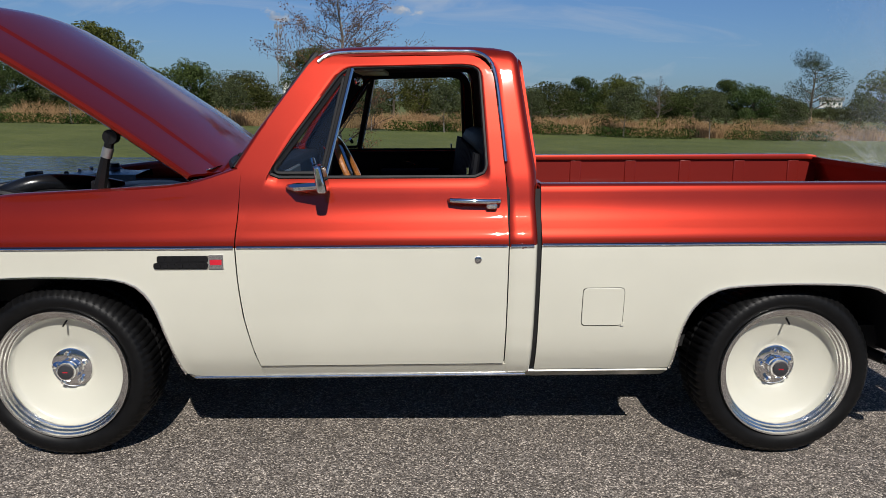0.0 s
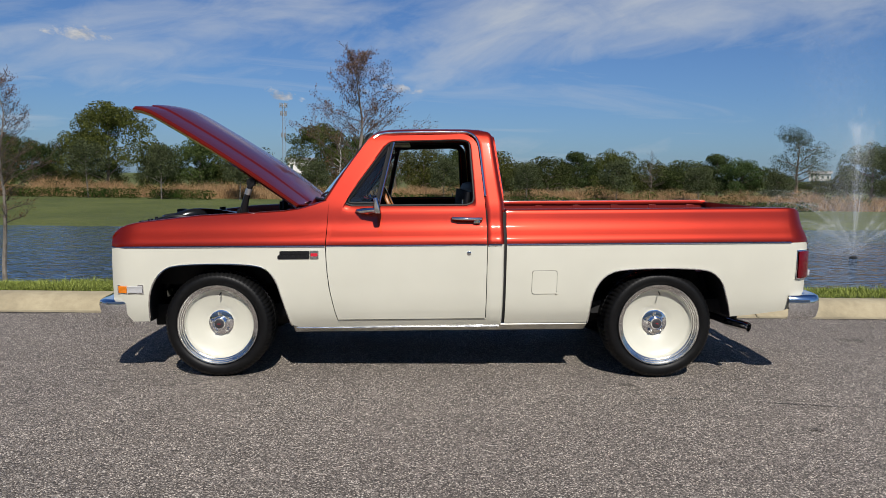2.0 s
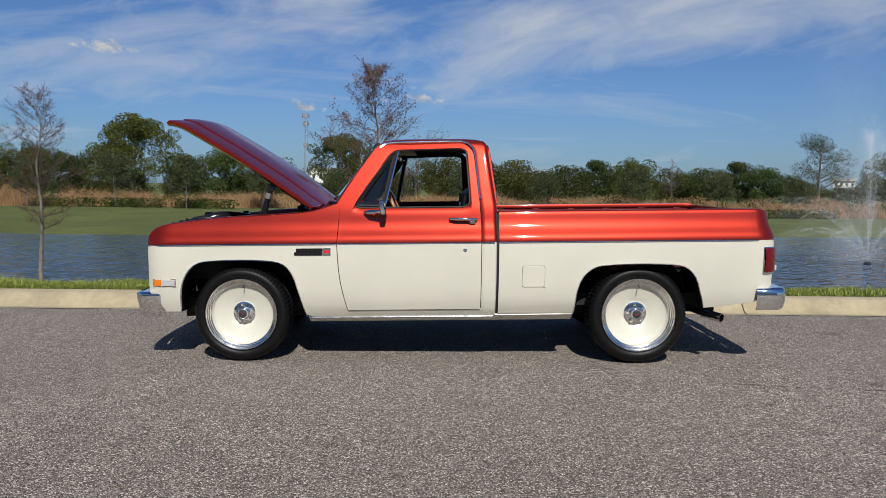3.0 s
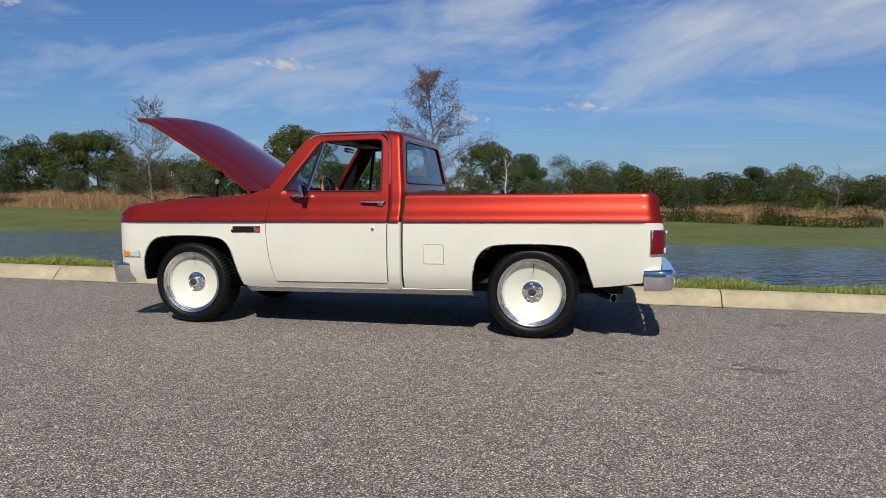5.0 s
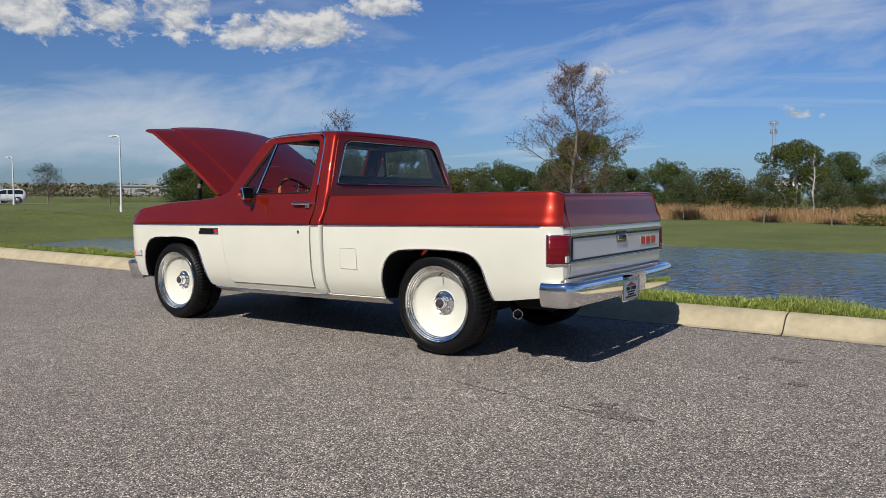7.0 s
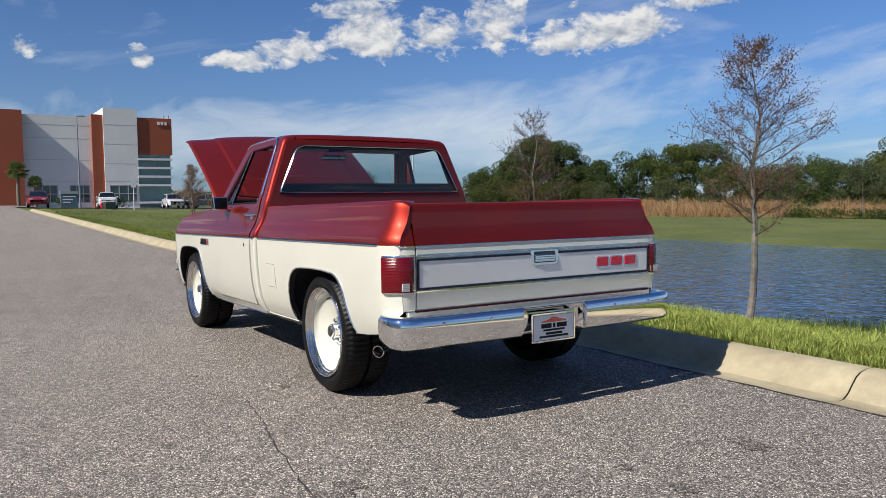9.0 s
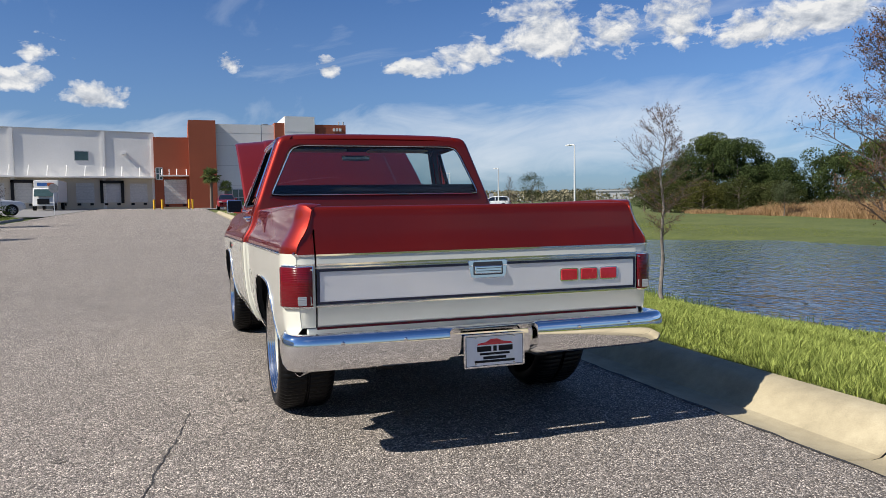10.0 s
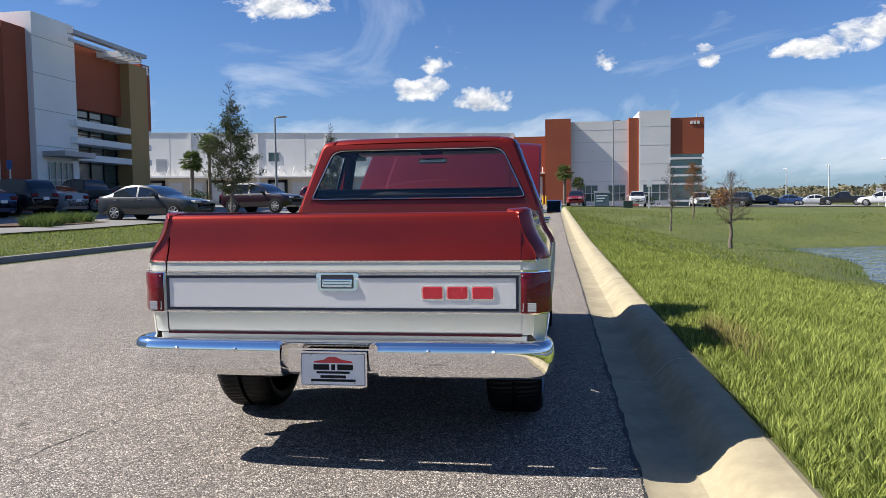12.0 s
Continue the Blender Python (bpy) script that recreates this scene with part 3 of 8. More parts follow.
def build_pond():
    bm = grid([[(x, y, -1.2) for x in (-60, -20, 20, 60, 160)] for y in (6, 20, 40, 70)])
    tagged(part("pond", bm, WATER), "dark blue-green rippled pond water", "water", kind="structure")


build_ground()
build_road()
build_kerb()
gutter_seam()
build_pond()


# ---- the pickup truck ----
SLOPE = 0.0187            # the body sits a touch nose-down
BELT = 0.89
MID = 1.0                 # half-way line across the truck
SIDE = [(0.28, 0.135), (0.31, 0.110), (0.34, 0.086), (0.38, 0.060), (0.45, 0.033), (0.55, 0.015), (0.68, 0.004), (0.80, 0.0), (0.86, 0.0), (0.905, 0.001), (0.925, 0.006), (0.95, 0.020), (0.98, 0.040),
        (1.01, 0.056), (1.05, 0.070), (1.10, 0.082), (1.15, 0.096), (1.33, 0.160), (1.60, 0.262), (1.64, 0.282), (1.67, 0.32)]


def ys(z):
    return lerp(SIDE, z)


truck = thing("pickup_truck", "red over cream classic pickup truck with its hood raised", "pickup truck")


def tilt(bm):
    for v in bm.verts:
        v.co.z += SLOPE * v.co.x
    return bm


def mirrored(bm):
    for v in bm.verts:
        v.co.y = 2 * MID - v.co.y
    bmesh.ops.reverse_faces(bm, faces=bm.faces)
    return bm


def outward(bm):
    """Turns a shell's faces away from the middle of the truck."""
    c = Vector((1.6, MID, 0.75))
    bm.normal_update()
    if sum(f.normal.dot(f.calc_center_median() - c) * f.calc_area() for f in bm.faces) < 0:
        bmesh.ops.reverse_faces(bm, faces=bm.faces)
    return bm


def tpart(name, bm, mat, parent=None, label="", **more):
    if more.get("thick", 0.0) > 0:
        outward(bm)
    return part(name, tilt(bm), mat, parent or truck, label, **more)


def both(name, make, mat, parent=None, label="", **more):
    """The same part on both sides of the truck."""
    a = tpart(name, make(), mat, parent, label, **more)
    b = tpart(name, mirrored(make()), mat, parent, label, **more)
    return a, b


def plan_in(x):
    """How far the flank draws in at the nose and at the tail; the bed stands a little inside the cab."""
    if 1.9 < x <= 3.86:
        return 0.018
    if x < -0.58:
        return 0.055 * ((-0.58 - x) / 0.14) ** 2
    if x > 3.86:
        return 0.018 + 0.06 * ((x - 3.86) / 0.13) ** 2
    return 0.0


def two_tone(bm, belt=BELT):
    for f in bm.faces:
        f.material_index = 0 if f.calc_center_median().z > belt else 1
    return bm


ARCH_F = smooth_line([(-0.474, 0.385, 0), (-0.465, 0.55, 0), (-0.43, 0.66, 0), (-0.36, 0.740, 0), (-0.26, 0.769, 0), (-0.02, 0.777, 0), (0.2, 0.768, 0), (0.305, 0.74, 0), (0.37, 0.665, 0), (0.412, 0.54, 0), (0.468, 0.345, 0)], 36)
ARCH_R = smooth_line([(2.494, 0.342, 0), (2.510, 0.52, 0), (2.556, 0.632, 0), (2.635, 0.695, 0), (2.745, 0.715, 0), (2.98, 0.722, 0), (3.22, 0.713, 0), (3.325, 0.688, 0), (3.395, 0.615, 0), (3.43, 0.52, 0), (3.478, 0.375, 0)], 36)


def flank(xs, zbot, ztop, shift, roll=()):
    """A body side panel: columns at xs between a lower and an upper edge, laid on the flank's profile."""
    rows = []
    for x0 in xs:
        zb, zt = zbot(x0), ztop(x0)
        zs = [zb + (BELT - zb) * k / 10 for k in range(11)] + [BELT + (zt - BELT) * k / 10 for k in range(1, 11)]
        col = [(x0 + shift(x0, z), ys(z) + plan_in(x0), z) for z in zs]
        k = min(1.0, max(0.0, (3.99 - x0) / 0.06))
        for dy, dz in roll:
            col.append((x0 + shift(x0, zt), ys(zt) + plan_in(x0) + dy * k, zt + dz * k))
        rows.append(col)
    return two_tone(grid(rows))


DOOR_FRONT = [(0.32, 0.80), (0.375, 0.787), (0.45, 0.765), (0.61, 0.731), (0.75, 0.715), (0.89, 0.708), (1.02, 0.713), (1.20, 0.722)]


def near(x, edge, reach):
    return max(0.0, 1 - abs(x - edge) / reach)


def fender():
    xs = [-0.72, -0.71, -0.69, -0.66, -0.62, -0.57, -0.52, -0.485] + [p.x for p in ARCH_F] + [0.48, 0.505, 0.55, 0.6, 0.65, 0.70]
    arch = [(p.x, p.y) for p in ARCH_F]

    def zbot(x):
        if x < ARCH_F[0].x:
            return 0.385
        if x > ARCH_F[-1].x:
            return lerp([(0.468, 0.345), (0.51, 0.328), (0.72, 0.325)], x)
        return lerp(arch, x)
    top = [(-0.72, 0.962), (-0.71, 0.985), (-0.68, 1.008), (-0.63, 1.028), (-0.55, 1.046), (-0.17, 1.088), (0.2, 1.105), (0.42, 1.118), (0.52, 1.132), (0.62, 1.165), (0.70, 1.195)]
    return flank(xs, zbot, lambda x: lerp(top, x), lambda x, z: (lerp(DOOR_FRONT, z) - 0.706) * near(x, 0.70, 0.25),
                 roll=((0.010, 0.006), (0.025, 0.009), (0.05, 0.009), (0.08, 0.005), (0.092, -0.006), (0.096, -0.10)))


def arch_trim(curve):
    def make():
        pts = [Vector((p.x, ys(p.y) + plan_in(p.x) - 0.004, p.y)) for p in curve]
        bm = bmesh.new()
        add_tube(bm, pts, 0.0052, 6)
        return bm
    return make


def arch_lip(curve):
    """The folded edge inside a wheel opening."""
    def make():
        c = sum((Vector((p.x, p.y)) for p in curve), Vector((0, 0))) / len(curve)
        rows = []
        for dy, k in ((0.0, 0.0), (0.03, 0.004), (0.05, -0.03), (0.50, -0.05)):
            rows.append([(p.x + (Vector((p.x, p.y)) - c).normalized().x * -k, ys(p.y) + plan_in(p.x) + dy, p.y + (Vector((p.x, p.y)) - c).normalized().y * -k) for p in curve])
        return grid(rows)
    return make


def well_back(curve):
    def make():
        bm = bmesh.new()
        vs = [bm.verts.new((p.x, 0.49, p.y)) for p in curve]
        bm.faces.new(vs)
        return bm
    return make


both("front_fender", fender, [PAINT_RED, PAINT_CREAM], label="red and cream steel front fender", thick=0.006)


def bed_side():
    xs = [1.918, 1.93, 1.98, 2.1, 2.25, 2.4, 2.48] + [p.x for p in ARCH_R] + [3.52, 3.6, 3.7, 3.8, 3.85, 3.88, 3.91, 3.935, 3.955, 3.97, 3.982, 3.99]
    arch = [(p.x, p.y) for p in ARCH_R]

    def zbot(x):
        if x < ARCH_R[0].x:
            return 0.341
        if x > ARCH_R[-1].x:
            return lerp([(3.478, 0.375), (3.6, 0.385), (3.85, 0.418), (3.95, 0.50), (3.99, 0.545)], x)
        return lerp(arch, x)
    return flank(xs, zbot, lambda x: lerp([(1.918, 1.112), (3.86, 1.112), (3.96, 1.105), (3.99, 1.09)], x),
                 lambda x, z: -lerp([(0.9, 0.0), (0.95, 0.012), (1.0, 0.022), (1.09, 0.032), (1.12, 0.04)], z) * near(x, 3.99, 0.14),
                 roll=((0.006, 0.008), (0.02, 0.012), (0.06, 0.012), (0.095, 0.010), (0.10, 0.0), (0.10, -0.018)))


both("bed_side", bed_side, [PAINT_RED, PAINT_CREAM], label="red and cream steel pickup bed side", thick=0.006)
for curve in (ARCH_F, ARCH_R):
    both("arch_trim", arch_trim(curve), CHROME, label="thin chrome wheel arch trim")
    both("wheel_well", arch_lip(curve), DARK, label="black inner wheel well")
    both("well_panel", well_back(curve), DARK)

# door and cab side
WINDOW = round_outline([(0.805, 1.155), (1.115, 1.588), (1.60, 1.600), (1.668, 1.59), (1.70, 1.155)], [0.065, 0.05, 0.02, 0.085, 0.06], 8)


def corner_run(outline, stops, counts):
    """Cuts a closed outline at the points nearest to the stops and resamples each run."""
    n = len(outline)
    idx = [min(range(n), key=lambda i: (outline[i] - Vector(s)).length) for s in stops]
    out = []
    for a, b, c in zip(idx, idx[1:] + idx[:1], counts):
        run = [outline[(a + k) % n] for k in range(((b - a) % n) + 1)]
        out += even([(p.x, p.y, 0) for p in run], c + 1)[:-1]
    return [Vector((p.x, p.y)) for p in out]


DOOR_TOP = round_outline([(0.708, 0.8905), (0.716, 1.195), (0.998, 1.630), (1.66, 1.640), (1.722, 1.58), (1.779, 1.10), (1.782, 0.8905)], [0.002, 0.006, 0.07, 0.06, 0.06, 0.1, 0.002], 8)
COUNTS = (22, 30, 24, 26)
WIN_RUN = corner_run(WINDOW, [(0.805, 1.158), (1.115, 1.588), (1.668, 1.59), (1.70, 1.158)], (COUNTS[1], COUNTS[2], COUNTS[3], COUNTS[0]))
DOOR_RUN = corner_run(DOOR_TOP, [(0.708, 0.8905), (1.005, 1.612), (1.69, 1.61), (1.782, 0.8905)], (COUNTS[1], COUNTS[2], COUNTS[3], COUNTS[0]))


def door_upper():
    rows = []
    for k in range(13):
        t = k / 12
        ring = []
        for o, i in zip(DOOR_RUN, WIN_RUN):
            p = o.lerp(i, t)
            ring.append((p.x, ys(p.y) - 0.003 + (0.012 * max(0, t - 0.9) / 0.1), p.y))
        rows.append(ring)
    bm = grid(rows, closed=True)
    # the lower door, cream
    xs = [0.708 + (1.782 - 0.708) * k / 24 for k in range(25)]
    low = []
    for x0 in xs:
        u = (x0 - 0.708) / (1.782 - 0.708)
        low.append([(x0 + (lerp(DOOR_FRONT, z) - 0.708) * (1 - u) ** 2, ys(z) - 0.003, z) for z in [0.385 + (0.8905 - 0.385) * j / 12 for j in range(13)]])
    add_grid(bm, low)
    return two_tone(bm)


CAB_OUT = even([Vector((x, z, 0)) for x, z in ((0.694, 1.195), (0.78, 1.335), (0.88, 1.48), (0.965, 1.60), (1.0, 1.635), (1.06, 1.654), (1.15, 1.662), (1.45, 1.667), (1.72, 1.664), (1.785, 1.655),
                (1.808, 1.62), (1.845, 1.35), (1.875, 1.15), (1.884, 1.0), (1.886, 0.89), (1.886, 0.6), (1.884, 0.335))], 120)
CAB_IN = even([Vector((x, z, 0)) for x, z in ((0.722, 1.180), (0.800, 1.307), (0.900, 1.461), (0.970, 1.570), (0.992, 1.598), (1.030, 1.619), (1.10, 1.628), (1.16, 1.630), (1.45, 1.638), (1.64, 1.644), (1.70, 1.624), (1.726, 1.575),
               (1.756, 1.30), (1.784, 1.10), (1.788, 0.95), (1.788, 0.89), (1.788, 0.6), (1.788, 0.335))], 120)


def cab_side():
    rows = []
    for a, b in zip(CAB_IN, CAB_OUT):
        r = []
        for k in range(7):
            p = a.lerp(b, k / 6)
            r.append((p.x, ys(p.y) + (0.006 if k == 0 else 0), p.y))
        d = (b - a).normalized()
        y = ys(b.y)
        s = lerp([(1.06, 0.55), (1.16, 1.0)], b.y)
        back = [(0.012 * s, 0.005), (0.022 * s, 0.014), (0.029 * s, 0.028), (0.032 * s, 0.05), (0.032 * s, 0.08)]
        front = [(0.008, 0.006), (0.014, 0.012), (0.018, 0.022), (0.020, 0.035), (0.020, 0.05)]
        for i, (o, inward) in enumerate(back if d.x > 0 else front):
            r.append((b.x + d.x * o, y + inward, b.y + d.y * 0.0015 * (i + 1)))
        rows.append(r)
    return two_tone(grid(rows, flip=False))


doors = both("door", door_upper, [PAINT_RED, PAINT_CREAM, VINYL, VINYL], label="red and cream steel cab door", thick=0.018, inside=2)
both("cab_side", cab_side, [PAINT_RED, PAINT_CREAM, LINER, LINER], label="red cab pillar and roof rail", thick=0.03, inside=2)
both("lower_flange", lambda: grid([[(x, ys(0.33) + 0.012 + (0.33 - z) * 1.75, z) for z in (0.33, 0.312, 0.296, 0.284, 0.276)] for x in [0.475 + 0.08 * k for k in range(25)] + [2.49]]), PAINT_CREAM, thick=0.01)
both("rocker_panel", lambda: grid([[(x, ys(z) + 0.004, z) for z in (0.318, 0.325, 0.345, 0.36, 0.379)] for x in [0.50 + 0.08 * k for k in range(18)] + [1.882]]), PAINT_CREAM, thick=0.02)


def roof():
    half = [(0.284, 1.640), (0.298, 1.661), (0.33, 1.675), (0.40, 1.683), (0.55, 1.688), (0.75, 1.690), (1.0, 1.691)]
    sec = half + [(2 - y, z) for y, z in half[-2::-1]]
    rows = []
    for u, dz in ((0.0, -0.05), (0.03, -0.028), (0.08, -0.012), (0.16, -0.004), (0.3, 0), (0.6, 0), (0.8, -0.001), (0.9, -0.006), (0.95, -0.013), (0.985, -0.028), (1.0, -0.05)):
        r = []
        for y, z in sec:
            c = 1 - ((y - 1) / 0.72) ** 2
            x0, x1 = 1.0 - 0.07 * c, 1.812 + 0.022 * c
            r.append((x0 + (x1 - x0) * u, y, z + dz))
        rows.append(r)
    return grid(rows, flip=True)


tpart("roof", roof(), [PAINT_RED, LINER], label="glossy red cab roof", thick=0.03, inside=1)


def back_x(z, y):
    return lerp([(0.33, 1.892), (1.10, 1.902), (1.22, 1.897), (1.60, 1.838), (1.655, 1.822)], z) + 0.02 * (1 - ((y - 1) / 0.9) ** 2)


REAR_WIN = round_outline([(0.205, 1.222), (0.372, 1.583), (1.628, 1.583), (1.795, 1.222)], [0.03, 0.07, 0.07, 0.03], 6)
REAR_OUT = round_outline([(0.118, 1.0), (0.125, 1.16), (0.300, 1.63), (1.70, 1.63), (1.875, 1.16), (1.882, 1.0)], [0.002, 0.1, 0.05, 0.05, 0.1, 0.002], 6)
RW = corner_run(REAR_WIN, [(0.205, 1.222), (0.372, 1.583), (1.628, 1.583), (1.795, 1.222)], (20, 24, 20, 24))
RO = corner_run(REAR_OUT, [(0.118, 1.0), (0.300, 1.63), (1.70, 1.63), (1.882, 1.0)], (20, 24, 20, 24))


def cab_back():
    rows = [[(back_x(p.y, p.x) - 0.01 * max(0.0, t - 0.85) / 0.15, p.x, p.y) for p in (o.lerp(i, t) for o, i in zip(RO, RW))] for t in [k / 8 for k in range(9)]]
    bm = grid(rows, closed=True, flip=True)
    add_grid(bm, [[(back_x(z, y), y, z) for y in (0.09, 0.4, 1.0, 1.6, 1.91)] for z in (0.335, 0.7, 1.0)])
    return bm


tpart("cab_back", cab_back(), [PAINT_RED, LINER], label="red rear wall of the cab", thick=0.03, inside=1)


def outline_tube(pts, r, sides=6):
    bm = bmesh.new()
    pts = list(pts) + [pts[0]]
    add_tube(bm, pts, r, sides, caps=False)
    return bm


rear_window = tpart("rear_window", grid([[(back_x(1.222 + 0.361 * t, y) - 0.012, y, 1.222 + 0.361 * t) for y in [(0.205 + 0.167 * t) + (1.59 - 0.334 * t) * k / 12 for k in range(13)]] for t in [j / 6 for j in range(7)]]), GLASS, label="clear rear window glass")
rear_window.visible_shadow = False
tpart("gasket", outline_tube([Vector((back_x(p.y, p.x) - 0.002, p.x, p.y)) for p in RW], 0.007), BLACK, rear_window, "black rubber window seal")
tpart("trim", outline_tube([Vector((back_x(p.y, p.x) + 0.004, p.x, p.y)) for p in RW], 0.003), CHROME, rear_window, "bright chrome window moulding")


def ws_point(u, v):
    """The windshield: u across from 0 to 1, v up from 0 to 1."""
    c = 1 - (2 * u - 1) ** 2
    y0, y1 = 0.130, 0.305
    y = (y0 + (y1 - y0) * v) + (2 - 2 * (y0 + (y1 - y0) * v)) * u
    x = (0.700 + 0.305 * v) - (0.15 - 0.07 * v) * c
    return Vector((x, y, 1.185 + 0.452 * v))


windshield = tpart("windshield", grid([[ws_point(k / 16, j / 8) for k in range(17)] for j in range(9)]), GLASS, label="curved clear windshield")
windshield.visible_shadow = False
edge = [ws_point(k / 16, 0) for k in range(17)] + [ws_point(1, j / 8) for j in range(1, 9)] + [ws_point(1 - k / 16, 1) for k in range(1, 17)] + [ws_point(0, 1 - j / 8) for j in range(1, 8)]
tpart("gasket", outline_tube([p + Vector((-0.014, 0, 0.006)) for p in edge], 0.013), BLACK, windshield, "black rubber windshield seal")


def cowl():
    rows = []
    for k in range(21):
        u = k / 20
        p = ws_point(u, 0)
        c = 1 - (2 * u - 1) ** 2
        y = p.y
        rows.append([(0.40 - 0.05 * c, y, 1.09), (0.47 - 0.06 * c, y, 1.10 + 0.03 * c), (0.56 - 0.08 * c, y, 1.118 + 0.028 * c), (0.64 - 0.12 * c, y, 1.15 + 0.018 * c), (p.x - 0.005, y, p.z - 0.004)])
    return grid(rows)


tpart("cowl", cowl(), PAINT_RED, label="red cowl panel below the windshield", thick=0.01)

# hood, raised on its hinges
H0, H1 = Vector((0.500, 0, 1.158)), Vector((-0.585, 0, 1.852))
HD = (H1 - H0)
HLEN = HD.length - 0.022
HD.normalize()
HN = Vector((-HD.z, 0, HD.x)) * -1
if HN.z < 0:
    HN = -HN
CROWN = [(0.13, 0.0), (0.145, 0.012), (0.17, 0.018), (0.36, 0.036), (0.40, 0.041), (0.425, 0.052), (0.50, 0.063), (0.70, 0.080), (0.85, 0.087), (1.0, 0.090)]


def hood_rows(lift=0.0, inset=0.0):
    rows = []
    for k in range(25):
        s = k / 24
        along = s * HLEN
        r = []
        for i in range(len(CROWN) * 2 - 1):
            y, h = CROWN[i] if i < len(CROWN) else (2 - CROWN[2 * len(CROWN) - 2 - i][0], CROWN[2 * len(CROWN) - 2 - i][1])
            c = 1 - ((y - 1) / 0.87) ** 2
            back = -0.10 * c * max(0.0, 1 - s * 5)
            nose = -0.030 * max(0.0, (s - 0.9) / 0.1) ** 2 + 0.018 * math.sin(math.pi * s)
            p = H0 + HD * (along + back) + HN * (h * (0.55 + 0.45 * min(1, s * 3 + 0.3)) + nose - lift)
            r.append((p.x, y + (inset if y < 1 else -inset), p.z))
        rows.append(r)
    return rows


hood = tpart("hood", grid(hood_rows()), PAINT_RED, label="raised red hood with long creases, sky reflected in it", auto=12)


def hood_edge():
    a, b, c = hood_rows(), hood_rows(0.012, 0.003), hood_rows(0.03, 0.06)
    bm = bmesh.new()
    for i in (0, -1):
        add_grid(bm, [[r[i] for r in a], [r[i] for r in b]], flip=(i == 0))
    add_grid(bm, [a[0], b[0]])
    add_grid(bm, [a[-1], b[-1]], flip=True)
    for i in (0, -1):
        add_grid(bm, [[r[i] for r in b], [r[i] for r in c]], flip=(i == 0))
    add_grid(bm, c, flip=True)
    return bm


tpart("hood_underside", hood_edge(), PAINT_RED, hood)

# tailgate
TG = [(0.548, 3.995), (0.56, 4.003), (0.66, 4.008), (0.80, 4.008), (0.865, 4.004), (0.882, 4.000), (0.905, 3.992), (0.95, 3.976), (1.0, 3.966), (1.05, 3.959), (1.085, 3.952), (1.10, 3.944), (1.106, 3.930), (1.106, 3.89)]
TGL, TGR = 0.163, 1.857


def tailgate():
    rows = [[(x, y, z) for y in [TGL + 0.004 + (TGR - TGL - 0.008) * k / 8 for k in range(9)]] for z, x in TG]
    bm = two_tone(grid(rows, flip=True), 0.888)
    return bm


gate = tpart("tailgate", tailgate(), [PAINT_RED, PAINT_CREAM], label="red and cream tailgate with a white trim panel", thick=0.03)


def rear_corner():
    """The quarter panel's rear face between flank and tailgate."""
    rows = []
    for z, x in TG[:-1]:
        y0 = ys(z) + plan_in(3.99)
        xs0 = 3.99 - lerp([(0.9, 0.0), (0.95, 0.012), (1.0, 0.022), (1.09, 0.032), (1.12, 0.04)], z)
        rows.append([(xs0 - 0.004, y0 - 0.003, z), (x - 0.006, y0 + 0.02, z), (x - 0.002, y0 + 0.045, z), (x - 0.002, TGL - 0.004, z)])
    return two_tone(grid(rows, flip=True), 0.888)


both("rear_corner", rear_corner, [PAINT_RED, PAINT_CREAM])

# bed inside
bm = grid([[(x, y, 0.62) for y in (0.17, 1.0, 1.83)] for x in (1.92, 2.2, 2.46)])
add_grid(bm, [[(x, y, 0.62) for y in (0.52, 1.0, 1.48)] for x in (2.46, 3.0, 3.52)])
add_grid(bm, [[(x, y, 0.62) for y in (0.17, 1.0, 1.83)] for x in (3.52, 3.7, 3.93)])
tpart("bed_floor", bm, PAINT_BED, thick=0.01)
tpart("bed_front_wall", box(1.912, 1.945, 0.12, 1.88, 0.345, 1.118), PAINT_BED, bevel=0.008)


def bed_inner():
    bm = bmesh.new()
    add_grid(bm, [[(x, ys(1.11) + 0.102, z) for z in (1.10, lo)] for x, lo in ((1.94, 0.62), (2.455, 0.62), (2.46, 0.78), (3.52, 0.78), (3.525, 0.62), (3.93, 0.62))])
    return bm


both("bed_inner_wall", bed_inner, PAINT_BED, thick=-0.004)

# wheels
def tyre_mesh(width, radius):
    """A tyre with cut tread blocks, turned about y with its outer face at y = 0."""
    bm = bmesh.new()
    steps = 108
    prof = [(0.282, 0.012), (0.292, 0.002), (0.310, -0.004), (0.330, -0.004), (0.345, 0.002), (0.357, 0.014), (radius - 0.006, 0.030)]
    tread = [(radius - 0.001, 0.040), (radius, 0.07), (radius, width / 2 - 0.012), (radius - 0.010, width / 2 - 0.010), (radius - 0.010, width / 2 - 0.002), (radius + 0.001, width / 2)]
    back = [(r, width - y) for r, y in (prof + tread)[::-1]]
    rows = []
    full = prof + tread + back
    for k in range(steps * 2):
        a = math.pi * k / steps
        groove = k % 3 == 0
        row = []
        for r, y in full:
            rr = r
            if groove and r > 0.35:
                rr = r - 0.006
            sk = (y - width / 2) * 0.22
            row.append((rr * math.cos(a + sk), y, rr * math.sin(a + sk)))
        rows.append(row)
    rows.append(rows[0])
    add_grid(bm, rows, flip=False)
    bmesh.ops.remove_doubles(bm, verts=bm.verts, dist=1e-5)
    bmesh.ops.recalc_face_normals(bm, faces=bm.faces)
    return bm


def turned(profile, steps=72):
    bm = lathe_y(profile, steps)
    bmesh.ops.recalc_face_normals(bm, faces=bm.faces)
    return bm


